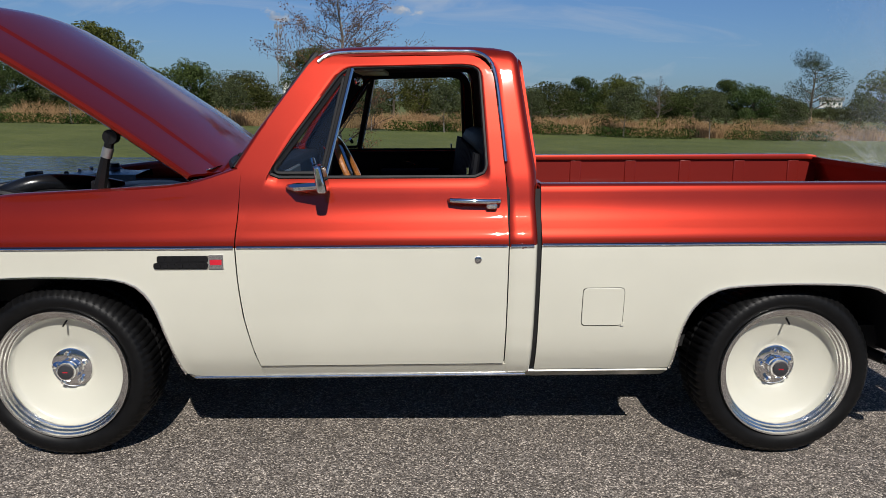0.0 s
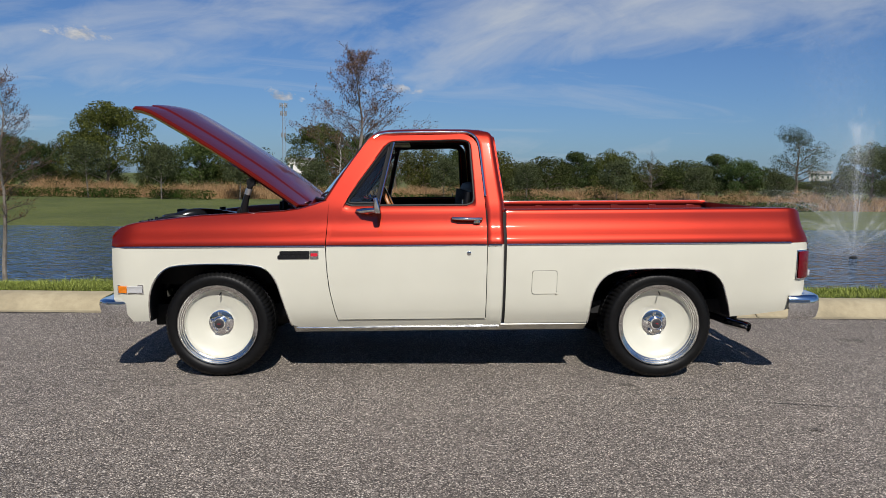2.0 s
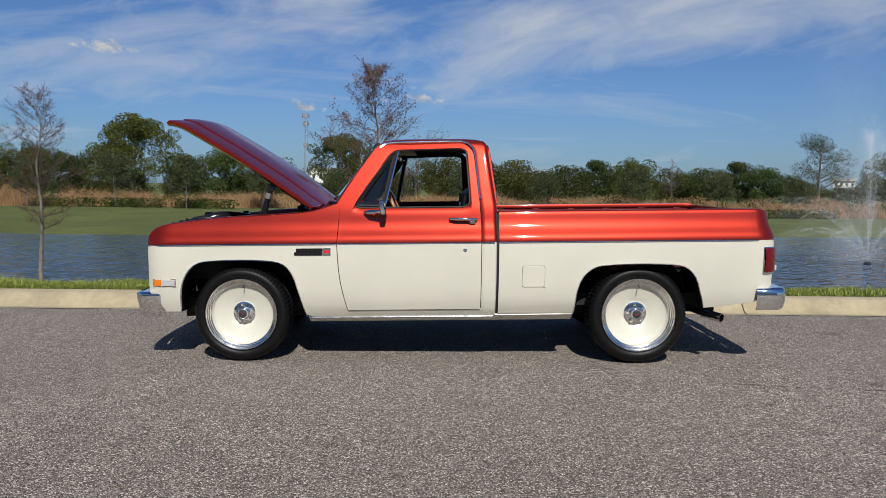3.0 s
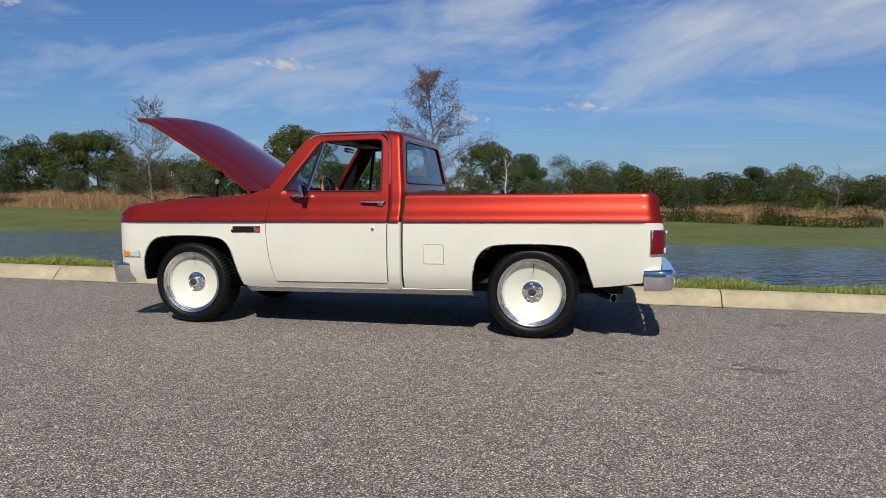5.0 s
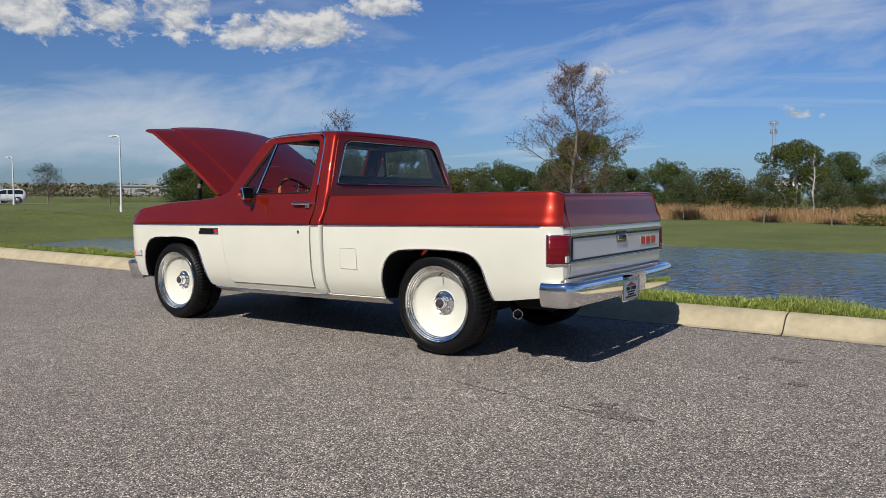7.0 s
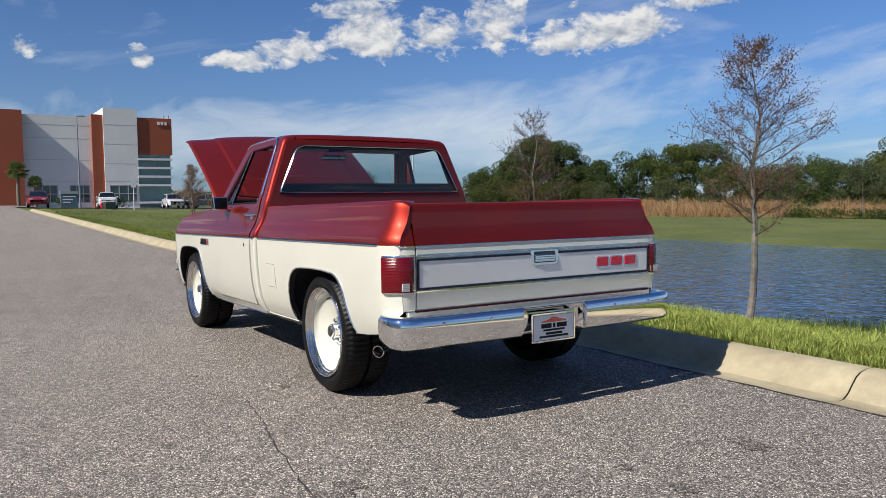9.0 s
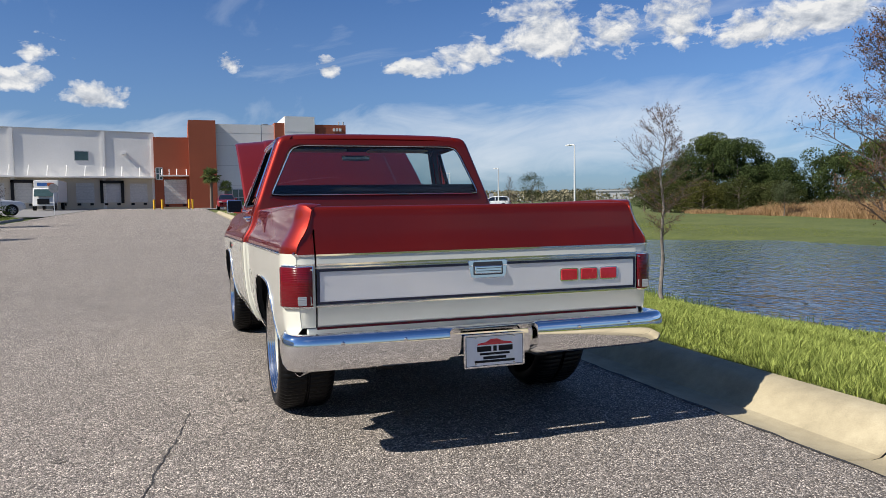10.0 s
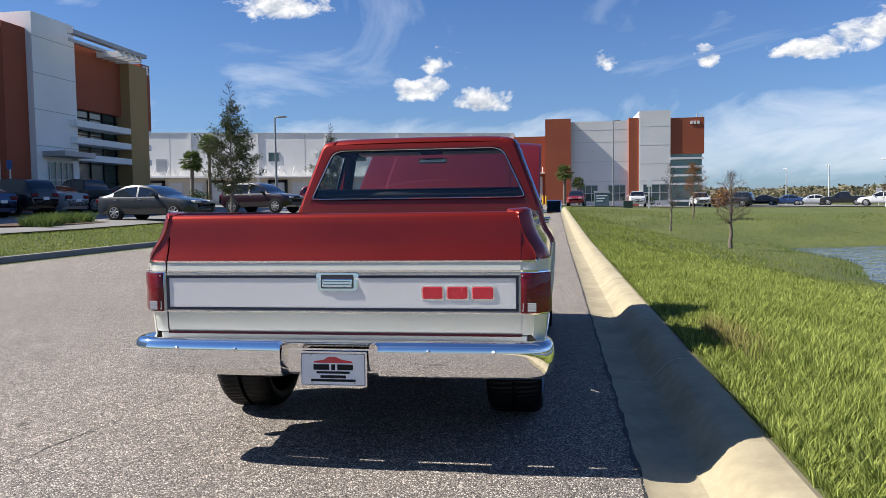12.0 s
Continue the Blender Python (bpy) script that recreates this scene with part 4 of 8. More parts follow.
def wheel(at, flip, width=0.285, radius=0.374, deep=1.0):
    """A dished wheel: a stepped polished lip, a conical disc that falls inwards, and a standing hub with its cap."""
    w = new("wheel")
    w.parent = truck
    w.matrix_basis = pose(*at, 0, 0, 180 if flip else 0)
    w["label"] = "cream smoothie wheel with chrome lip and low-profile tyre"
    part("tyre", tyre_mesh(width, radius), TYRE, w, "black low-profile road tyre", auto=30)
    part("rim", turned([(0.279, 0.016), (0.283, 0.004), (0.279, -0.003), (0.273, -0.002), (0.270, 0.007), (0.263, 0.010), (0.260, 0.018), (0.252, 0.021), (0.249, 0.031), (0.243, 0.034), (0.241, 0.040)]), RIM_LIP, w, "polished chrome rim lip")
    d = lambda y: 0.036 + (y - 0.036) * deep
    part("disc", turned([(0.243, 0.036), (0.239, d(0.050)), (0.234, d(0.063)), (0.224, d(0.071)), (0.19, d(0.083)), (0.14, d(0.099)), (0.098, d(0.112)), (0.091, d(0.117)), (0.0, d(0.117))]), PAINT_CREAM, w, "smooth cream wheel disc")
    f = d(0.117)
    hub = part("hub", turned([(0.088, f), (0.087, f - 0.008), (0.078, f - 0.012), (0.046, f - 0.014), (0.043, f - 0.044), (0.047, f - 0.046), (0.046, f - 0.054), (0.039, f - 0.058), (0.037, f - 0.066), (0.0, f - 0.067)], 32), CHROME, w, "chrome hub cover")
    part("hub_cap", turned([(0.033, f - 0.064), (0.032, f - 0.070), (0.026, f - 0.072), (0.0, f - 0.072)], 24), BAY_GREY, hub, "dark grey round hub cap")
    part("cap_mark", box(-0.010, 0.010, f - 0.0735, f - 0.071, -0.002, 0.002), BADGE_RED, hub, "small red mark")
    for k in range(5):
        a = 2 * math.pi * (k + 0.35) / 5
        c = (0.066 * math.cos(a), 0.066 * math.sin(a))
        bm = bmesh.new()
        add_tube(bm, [(c[0], f - 0.008, c[1]), (c[0], f - 0.032, c[1]), (c[0], f - 0.038, c[1])], [0.0130, 0.0125, 0.006], 6)
        part("lug_nut", bm, CHROME, hub)
    part("valve", tube([(0.01, d(0.068), 0.222), (0.008, d(0.030), 0.205)], 0.004, 6), BAY, w, "black tyre valve")
    return w


for made in (wheel((-0.02, 0.030, 0.361), False, deep=0.85), wheel((-0.02, 1.970, 0.361), True, deep=0.85)):
    made.scale = (0.965, 1.0, 0.965)
wheel((2.985, 0.070, 0.378), False, 0.30)
wheel((2.985, 1.930, 0.378), True, 0.30)


# bumpers
def sweep(plan, section, flip=False, notch=None):
    """Carries a section of (outward, up) points along a line in plan; a notch sets its lower part back."""
    rows = []
    n = len(plan)
    for i, p in enumerate(plan):
        d = (plan[min(i + 1, n - 1)] - plan[max(i - 1, 0)]).normalized()
        out = Vector((d.y, -d.x, 0))
        back = 0.0 if notch is None or not notch[0] < p.y < notch[1] else 0.055
        rows.append([p + out * (o - (back if k >= 5 else 0.0)) + Vector((0, 0, z + (0.012 if back and k == 4 else 0.0))) for k, (o, z) in enumerate(section)])
    return grid(rows, flip=flip)


rear_plan = smooth_line([(3.86, 0.030, 0), (3.95, 0.015, 0), (4.03, 0.022, 0), (4.075, 0.07, 0), (4.095, 0.2, 0), (4.11, 0.6, 0), (4.115, 1.0, 0), (4.11, 1.4, 0), (4.095, 1.8, 0), (4.075, 1.93, 0), (4.03, 1.978, 0), (3.95, 1.985, 0), (3.86, 1.97, 0)], 161)
NOTCH = (0.775, 1.215)
rear_section = [(-0.09, 0.515), (-0.03, 0.530), (-0.010, 0.529), (0.004, 0.521), (0.012, 0.507), (0.016, 0.488), (0.017, 0.463), (0.014, 0.425), (0.006, 0.388), (-0.006, 0.368), (-0.022, 0.360), (-0.05, 0.36)]
bumper = tpart("rear_bumper", sweep(rear_plan, rear_section, notch=NOTCH), CHROME, label="chrome rear bumper with a plate recess", thick=0.004)
front_plan = smooth_line([(-0.585, 0.05, -0.014), (-0.71, 0.025, -0.014), (-0.79, 0.05, -0.014), (-0.83, 0.14, -0.014), (-0.87, 0.5, -0.014), (-0.88, 1.0, -0.014), (-0.87, 1.5, -0.014), (-0.83, 1.86, -0.014), (-0.79, 1.95, -0.014), (-0.71, 1.975, -0.014), (-0.585, 1.95, -0.014)], 61)
tpart("front_bumper", sweep([p for p in front_plan], [(0.08, 0.545), (0.02, 0.552), (-0.006, 0.54), (-0.012, 0.52), (0.0, 0.47), (0.014, 0.375), (0.03, 0.36), (0.06, 0.358)], flip=True), CHROME, label="chrome front bumper", thick=0.004)


# ---- truck details ----
def ribbon(pts, section, flip=False):
    """A strip along a line of points on the body: section of (outward, up) offsets, outward to -y at the flank."""
    rows = []
    n = len(pts)
    for i, p in enumerate(pts):
        d = (pts[min(i + 1, n - 1)] - pts[max(i - 1, 0)])
        d.z = 0
        d.normalize()
        out = Vector((d.y, -d.x, 0))
        rows.append([p + out * o + Vector((0, 0, u)) for o, u in section])
    return grid(rows, flip=flip)


MOULD = [(-0.001, -0.006), (0.005, -0.004), (0.006, 0.0), (0.004, 0.003), (-0.001, 0.004)]
PIN = [(-0.001, 0.004), (0.003, 0.0045), (0.003, 0.0075), (-0.001, 0.0085)]


def belt(x0, x1, n=14):
    return [Vector((x0 + (x1 - x0) * k / n, ys(BELT) + plan_in(x0 + (x1 - x0) * k / n) - 0.001, BELT)) for k in range(n + 1)]


for a, b in ((-0.715, 0.700), (0.712, 1.778), (1.792, 1.884), (1.92, 3.985)):
    both("belt_moulding", lambda a=a, b=b: ribbon(belt(a, b), MOULD), CHROME, label="bright belt-line moulding")
    both("pinstripe", lambda a=a, b=b: ribbon(belt(a, b), PIN), NAVY, label="dark blue pinstripe")
for z, x in ((0.882, 4.000), (0.838, 4.006)):
    tpart("gate_moulding", ribbon([Vector((x, TGL + 0.004 + (TGR - TGL - 0.008) * k / 8, z)) for k in range(9)], [(-0.001, -0.006), (0.006, -0.004), (0.006, 0.004), (-0.001, 0.006)]), CHROME, gate, "bright moulding")
    both("corner_moulding", lambda z=z, x=x: ribbon([Vector((x - 0.014, 0.070, z)), Vector((x - 0.004, 0.105, z)), Vector((x - 0.002, TGL - 0.006, z))], [(-0.001, -0.006), (0.007, -0.004), (0.007, 0.004), (-0.001, 0.006)]), CHROME)


def slab(outline, x, thick):
    """A flat plate of a (y, z) outline, facing +x."""
    bm = bmesh.new()
    a = [bm.verts.new((x + thick, p[0], p[1])) for p in outline]
    b = [bm.verts.new((x, p[0], p[1])) for p in outline]
    f = bm.faces.new(a)
    n = len(a)
    for i in range(n):
        bm.faces.new((a[i], b[i], b[(i + 1) % n], a[(i + 1) % n]))
    bm.normal_update()
    if f.normal.x < 0:
        bmesh.ops.reverse_faces(bm, faces=bm.faces)
    return bm


def rect(y0, y1, z0, z1, r=0.004):
    return round_outline([(y0, z0), (y1, z0), (y1, z1), (y0, z1)], r, 3)


PX = 4.0085
tpart("trim_panel", slab(rect(0.178, 1.832, 0.668, 0.806), PX, 0.004), PAINT_WHITE, gate, "brushed silver-white tailgate trim panel", bevel=0.001)
for y0, y1, z0, z1 in ((0.166, 1.844, 0.656, 0.667), (0.166, 0.905, 0.807, 0.818), (1.110, 1.844, 0.807, 0.818), (0.166, 0.177, 0.667, 0.807), (1.833, 1.844, 0.667, 0.807)):
    tpart("trim_border", slab(rect(y0, y1, z0, z1, 0.001), PX, 0.007), NAVY, gate, "dark blue panel border")
for y0, y1, z0, z1 in ((0.158, 1.852, 0.645, 0.651), (0.158, 0.900, 0.822, 0.827), (1.115, 1.852, 0.822, 0.827)):
    tpart("trim_edge", slab(rect(y0, y1, z0, z1, 0.001), PX - 0.001, 0.006), CHROME, gate)
tpart("gate_seam", box(3.985, 4.006, TGL, TGR, 0.540, 0.551), LENS_DARKRED, gate, "dark red lower edge")
# tailgate handle
def leaned(bm):
    """Tips a plate on the gate back a little at its top."""
    for v in bm.verts:
        v.co.x -= 0.06 * (v.co.z - 0.75)
    return bm


tpart("handle_bezel", leaned(slab(round_outline([(0.915, 0.742), (1.101, 0.742), (1.115, 0.832), (0.901, 0.832)], 0.02, 5), PX - 0.002, 0.009)), CHROME, gate, "chrome handle surround", bevel=0.003)
tpart("handle_recess", leaned(slab(rect(0.930, 1.086, 0.758, 0.822, 0.008), PX + 0.0045, 0.003)), BAY_GREY, gate)
tpart("handle", leaned(slab(rect(0.936, 1.080, 0.763, 0.803, 0.006), PX + 0.006, 0.008)), CHROME, gate, "chrome tailgate handle", bevel=0.006)
for zz in (0.776, 0.789):
    tpart("handle_groove", leaned(slab(rect(0.945, 1.071, zz, zz + 0.003, 0.001), PX + 0.012, 0.003)), BAY_GREY, gate)
# raised red emblem blocks with bright rims
for y0, y1 in ((1.402, 1.506), (1.516, 1.620), (1.630, 1.736)):
    e = tpart("emblem_rim", slab(rect(y0, y1, 0.706, 0.772, 0.012), PX + 0.003, 0.003), CHROME, gate, "chrome emblem rim")
    tpart("emblem_face", slab(rect(y0 + 0.006, y1 - 0.006, 0.712, 0.766, 0.008), PX + 0.005, 0.003), BADGE_RED, e, "red emblem face", bevel=0.002)


# tail lamps round the rear corners
def lamp_plan(inset):
    pts = [(3.897 + inset, 0.020), (3.93, 0.032), (3.955, 0.050), (3.975, 0.066), (3.988, 0.080), (3.998, 0.098), (4.003, 0.120), (4.004, 0.152 - inset)]
    return even([Vector((x, y, 0)) for x, y in pts], 14)


def lamp_shell(z0, z1, inset, out):
    def make():
        pts = lamp_plan(inset)
        rows = []
        n = len(pts)
        for i, p in enumerate(pts):
            d = (pts[min(i + 1, n - 1)] - pts[max(i - 1, 0)]).normalized()
            o = Vector((d.y, -d.x, 0))
            e = -0.006 if i in (0, n - 1) else 0.0
            rows.append([p + o * (-0.01) + Vector((0, 0, z0)), p + o * (out + e - 0.002) + Vector((0, 0, z0)), p + o * (out + e) + Vector((0, 0, z0 + 0.004)),
                         p + o * (out + e) + Vector((0, 0, z1 - 0.004)), p + o * (out + e - 0.002) + Vector((0, 0, z1)), p + o * (-0.01) + Vector((0, 0, z1))])
        return grid(rows)
    return make


bez = both("tail_lamp", lamp_shell(0.640, 0.838, 0.0, 0.006), CHROME, label="chrome tail lamp bezel")
for b, mir in zip(bez, (False, True)):
    for nm, mk, mt in (("lens", lamp_shell(0.648, 0.830, 0.006, 0.016), LENS_RED),):
        bm = mk()
        tpart(nm, mirrored(bm) if mir else bm, mt, b, "red lamp lens")
    bm = slab(rect(0.078, 0.138, 0.655, 0.696, 0.004), 4.006, 0.0125)
    tpart("reverse_lens", mirrored(bm) if mir else bm, LENS_CLEAR, b, "clear reversing lens")
    for zz in (0.660, 0.818):
        for yy in (0.118,):
            bm = tube([(4.014, yy + 0.02, zz), (4.0235, yy + 0.02, zz)], 0.004, 8)
            tpart("screw", mirrored(bm) if mir else bm, CHROME, b)

# side pieces
def flank_plate(corners, r, proud, thick=0.004, seg=5):
    """A plate laid on the flank, of an (x, z) outline."""
    def make():
        o = round_outline(corners, r, seg)
        bm = bmesh.new()
        a = [bm.verts.new((p.x, ys(p.y) + plan_in(p.x) - proud, p.y)) for p in o]
        b = [bm.verts.new((p.x, ys(p.y) + plan_in(p.x) + thick, p.y)) for p in o]
        f = bm.faces.new(a)
        n = len(a)
        for i in range(n):
            bm.faces.new((a[i], b[i], b[(i + 1) % n], a[(i + 1) % n]))
        bmesh.ops.recalc_face_normals(bm, faces=bm.faces)
        return bm
    return make


def quad(x0, x1, z0, z1):
    return [(x0, z0), (x1, z0), (x1, z1), (x0, z1)]


fuel = tpart("fuel_door", flank_plate(quad(2.094, 2.262, 0.552, 0.711), 0.02, 0.0035)(), PAINT_CREAM, label="square cream fuel door", bevel=0.0015)
tpart("fuel_gap", flank_plate(quad(2.0918, 2.2642, 0.5498, 0.7132), 0.021, 0.0008)(), DARK, fuel)
tpart("fuel_latch", flank_plate(quad(2.255, 2.27, 0.55, 0.562), 0.004, 0.006)(), PAINT_CREAM, fuel)
both("door_lock", lambda: tube([(1.662, 0.004, 0.837), (1.662, -0.006, 0.837), (1.662, -0.008, 0.837)], [0.014, 0.014, 0.010], 20), STEEL, label="round key lock")
for b, mir in zip(both("side_marker", flank_plate(quad(-0.680, -0.500, 0.578, 0.640), 0.006, 0.006), CHROME, label="chrome side marker lamp bezel"), (False, True)):
    for cs, mt, nm in ((quad(-0.672, -0.612, 0.586, 0.632), LENS_AMBER, "amber_lens"), (quad(-0.606, -0.508, 0.586, 0.632), LENS_CLEAR, "clear_lens")):
        bm = flank_plate(cs, 0.003, 0.011)()
        tpart(nm, mirrored(bm) if mir else bm, mt, b, nm.replace("_", " "), bevel=0.002)
for b, mir in zip(both("fender_badge", flank_plate(quad(0.388, 0.600, 0.808, 0.833), 0.01, 0.006), BLACK, label="black fender badge with grey ridges"), (False, True)):
    bits = [(quad(0.402, 0.600, 0.834, 0.860), 0.008, 0.006, BLACK)]
    bits += [(quad(0.396 + 0.0285 * k, 0.416 + 0.0285 * k, 0.813, 0.828), 0.004, 0.009, BAY) for k in range(7)]
    bits += [(quad(0.410 + 0.031 * k, 0.432 + 0.031 * k, 0.839, 0.855), 0.004, 0.009, BAY) for k in range(6)]
    bits += [(quad(0.602, 0.660, 0.808, 0.863), 0.004, 0.006, STEEL), (quad(0.608, 0.654, 0.824, 0.845), 0.004, 0.008, BADGE_RED)]
    for cs, r, pr, mt in bits:
        bm = flank_plate(cs, r, pr)()
        tpart("badge_bar", mirrored(bm) if mir else bm, mt, b)

# door hardware: handles, mirrors, window frames, drip rails
for d, mir in zip(doors, (False, True)):
    fl = (lambda bm, mir=mir: mirrored(bm) if mir else bm)
    y = ys(1.062)
    h = tpart("door_handle", fl(tube([(1.545, y - 0.004, 1.066), (1.552, y - 0.030, 1.068), (1.60, y - 0.036, 1.066), (1.70, y - 0.036, 1.063), (1.742, y - 0.028, 1.064), (1.748, y - 0.002, 1.066)], [0.008, 0.011, 0.012, 0.012, 0.012, 0.009], 10)), CHROME, d, "chrome pull door handle")
    tpart("push_button", fl(box(1.692, 1.738, y - 0.034, y + 0.004, 1.030, 1.056)), CHROME, h, bevel=0.008)
    tpart("window_seal", fl(outline_tube([Vector((p.x, ys(p.y) + 0.010, p.y)) for p in WIN_RUN], 0.0085)), BLACK, d, "black rubber window seal")
    a, b = Vector((1.042, ys(1.16) + 0.012, 1.160)), Vector((1.135, ys(1.585) + 0.012, 1.585))
    vent = tpart("vent_post", fl(tube([a, b], 0.013, 6)), BLACK, d, "black vent window post")
    tpart("vent_trim", fl(tube([a + Vector((0.012, -0.012, 0)), b + Vector((0.012, -0.012, 0))], 0.006, 6)), CHROME, vent, "bright vent window trim")
    tri = [(0.835, 1.172), (1.035, 1.172), (1.115, 1.560)]
    tpart("vent_frame", fl(outline_tube([Vector((x, ys(z) + 0.008, z)) for x, z in [(p.x, p.y) for p in round_outline(tri, [0.04, 0.02, 0.02], 5)]], 0.009)), BLACK, vent)
    bm = bmesh.new()
    bm.faces.new([bm.verts.new((p.x, ys(p.y) + 0.014, p.y)) for p in round_outline(tri, [0.04, 0.02, 0.02], 5)])
    pane = tpart("vent_pane", fl(bm), GLASS, vent, "clear vent window pane")
    pane.visible_shadow = False
    tpart("vent_latch", fl(tube([(1.0, ys(1.2) + 0.03, 1.20), (0.99, ys(1.2) + 0.05, 1.225)], 0.010, 8)), CHROME, vent)
    tpart("lock_knob", fl(tube([(1.62, 0.125, 1.14), (1.62, 0.128, 1.19)], [0.004, 0.006], 8)), CHROME, d)
    # outside mirror
    shell, glass = box(1.034, 1.062, -0.058, 0.062, 1.108, 1.214), box(1.0615, 1.065, -0.051, 0.055, 1.116, 1.206)
    for bm in (shell, glass):
        for v in bm.verts:
            # the head leans forward at its top, and its back tapers upwards
            v.co.x += (1.16 - v.co.z) * 0.22 - (0.010 if v.co.x < 1.05 and v.co.z < 1.15 else 0.0)
    m = tpart("wing_mirror", fl(shell), CHROME, d, "chrome outside mirror", bevel=0.009)
    tpart("mirror_face", fl(glass), DARK_MIRROR, m, "dark tinted mirror glass", bevel=0.002)
    tpart("mirror_arm", fl(tube([(0.905, 0.075, 1.120), (0.95, 0.035, 1.122), (1.035, 0.0, 1.13), (1.045, 0.0, 1.16)], [0.012, 0.020, 0.016, 0.010], 8)), CHROME, m, "chrome mirror arm")
    tpart("mirror_foot", fl(box(0.985, 1.055, 0.03, 0.10, 1.108, 1.132)), CHROME, m, bevel=0.006)
RAIL = smooth_line([(1.005, 1.612, 0), (1.045, 1.640, 0), (1.12, 1.652, 0), (1.3, 1.656, 0), (1.6, 1.657, 0), (1.665, 1.650, 0), (1.712, 1.615, 0), (1.735, 1.54, 0), (1.755, 1.38, 0), (1.772, 1.215, 0)], 50)
both("drip_rail", lambda: tube([Vector((p.x, ys(p.y) - 0.006, p.y)) for p in RAIL], 0.0075, 8), CHROME, label="chrome drip rail")
both("quarter_seal", lambda: tube([Vector((1.785, ys(z) + 0.012, z)) for z in (0.34, 0.6, 0.89, 1.0, 1.1, 1.2)], 0.008, 6), BLACK)

# cab inside
tpart("cab_floor", box(0.45, 1.86, 0.12, 1.88, 0.40, 0.45), LINER, label="dark cab floor")
tpart("firewall", box(0.40, 0.43, 0.12, 1.88, 0.40, 1.09), BAY)
dash = tpart("dashboard", box(0.62, 0.80, 0.14, 1.86, 0.95, 1.165), VINYL, label="black padded dashboard", bevel=0.03)
tpart("gauge_panel", box(0.795, 0.812, 0.28, 1.0, 1.03, 1.14), SILVER_STRAP, dash, "brushed instrument panel", bevel=0.01)
seat = tpart("bench_seat", box(1.20, 1.70, 0.16, 1.84, 0.58, 0.76), VINYL, label="dark vinyl bench seat", bevel=0.05)
bm = box(1.62, 1.76, 0.16, 1.84, 0.70, 1.30)
for v in bm.verts:
    v.co.x += (v.co.z - 0.7) * 0.12
tpart("seat_back", bm, VINYL, seat, bevel=0.05)
for k in range(18):
    bm = tube([(1.605 + 0.01, 0.22 + k * 0.092, 0.80), (1.665, 0.22 + k * 0.092, 1.24)], 0.014, 6)
    tpart("seat_pleat", bm, VINYL, seat)
# steering wheel with a wooden rim
C, AX = Vector((1.125, 0.50, 1.125)), Vector((0.90, 0, 0.42)).normalized()
U = AX.cross(Vector((0, 1, 0))).normalized()
bm = bmesh.new()
ring = [C + (U * math.cos(a) + Vector((0, 1, 0)) * math.sin(a)) * 0.185 for a in [2 * math.pi * k / 40 for k in range(41)]]
add_tube(bm, ring, 0.014, 8, caps=False)
wheel_rim = tpart("steering_wheel", bm, WOOD, label="varnished wooden steering wheel rim")
for a in (0.5, 2.6, 4.7):
    tpart("spoke", tube([C, C + (U * math.cos(a) + Vector((0, 1, 0)) * math.sin(a)) * 0.18], 0.010, 6), STEEL, wheel_rim, "steel wheel spoke")
tpart("column", tube([C, C - AX * 0.42 + Vector((0, 0, -0.04))], [0.03, 0.04], 12), BAY, wheel_rim)
tpart("rear_view_mirror", box(1.10, 1.125, 0.88, 1.12, 1.53, 1.575), STEEL, label="bright inside mirror", bevel=0.012)
both("sun_visor", lambda: box(1.08, 1.24, 0.40, 0.90, 1.600, 1.618), PALE_PLASTIC, bevel=0.006)
both("armrest", lambda: box(1.18, 1.55, 0.13, 0.20, 0.98, 1.04), VINYL, bevel=0.015)
both("window_crank", lambda: tube([(1.40, 0.16, 1.06), (1.33, 0.17, 1.09)], 0.008, 6), CHROME)

# wipers and cowl grille
for y0 in (0.62, 1.32):
    tpart("wiper", tube([(0.60, y0, 1.205), (0.64, y0 - 0.22, 1.225), (0.70, y0 - 0.45, 1.245)], 0.007, 6), BAY, label="black windshield wiper")
tpart("cowl_grille", grid([[(0.47, y, 1.158), (0.55, y, 1.178)] for y in [0.3 + 0.1 * k for k in range(15)]]), STEEL, thick=0.004)

# engine bay
bay = tpart("radiator_support", box(-0.64, -0.54, 0.16, 1.84, 0.98, 1.03), BAY, label="black radiator support panel", bevel=0.01)
tpart("radiator", box(-0.54, -0.46, 0.4, 1.6, 0.55, 1.04), BAY, bay, bevel=0.01)
both("inner_fender", lambda: grid([[(x, 0.205, 0.99), (x, 0.24, 0.97), (x, 0.30, 0.90), (x, 0.34, 0.6)] for x in (-0.62, -0.2, 0.2, 0.42)]), BAY, thick=-0.01)
engine = tpart("engine", box(-0.30, 0.38, 0.70, 1.30, 0.55, 0.95), BAY, label="black engine block", bevel=0.04)
both("valve_cover", lambda: box(-0.25, 0.33, 0.62, 0.78, 0.90, 1.0), BAY, engine, bevel=0.03)
bm = bmesh.new()
add_tube(bm, [(0.03, 1.0, 0.98), (0.03, 1.0, 1.03), (0.03, 1.0, 1.045)], [0.19, 0.19, 0.14], 24)
tpart("air_cleaner", bm, BAY, engine, "round black air cleaner")
tpart("battery", box(0.20, 0.40, 0.26, 0.44, 0.92, 1.075), PALE_PLASTIC, label="pale battery box", bevel=0.01)
tpart("battery_lid", box(0.195, 0.405, 0.255, 0.445, 1.075, 1.10), BAY, bevel=0.008)
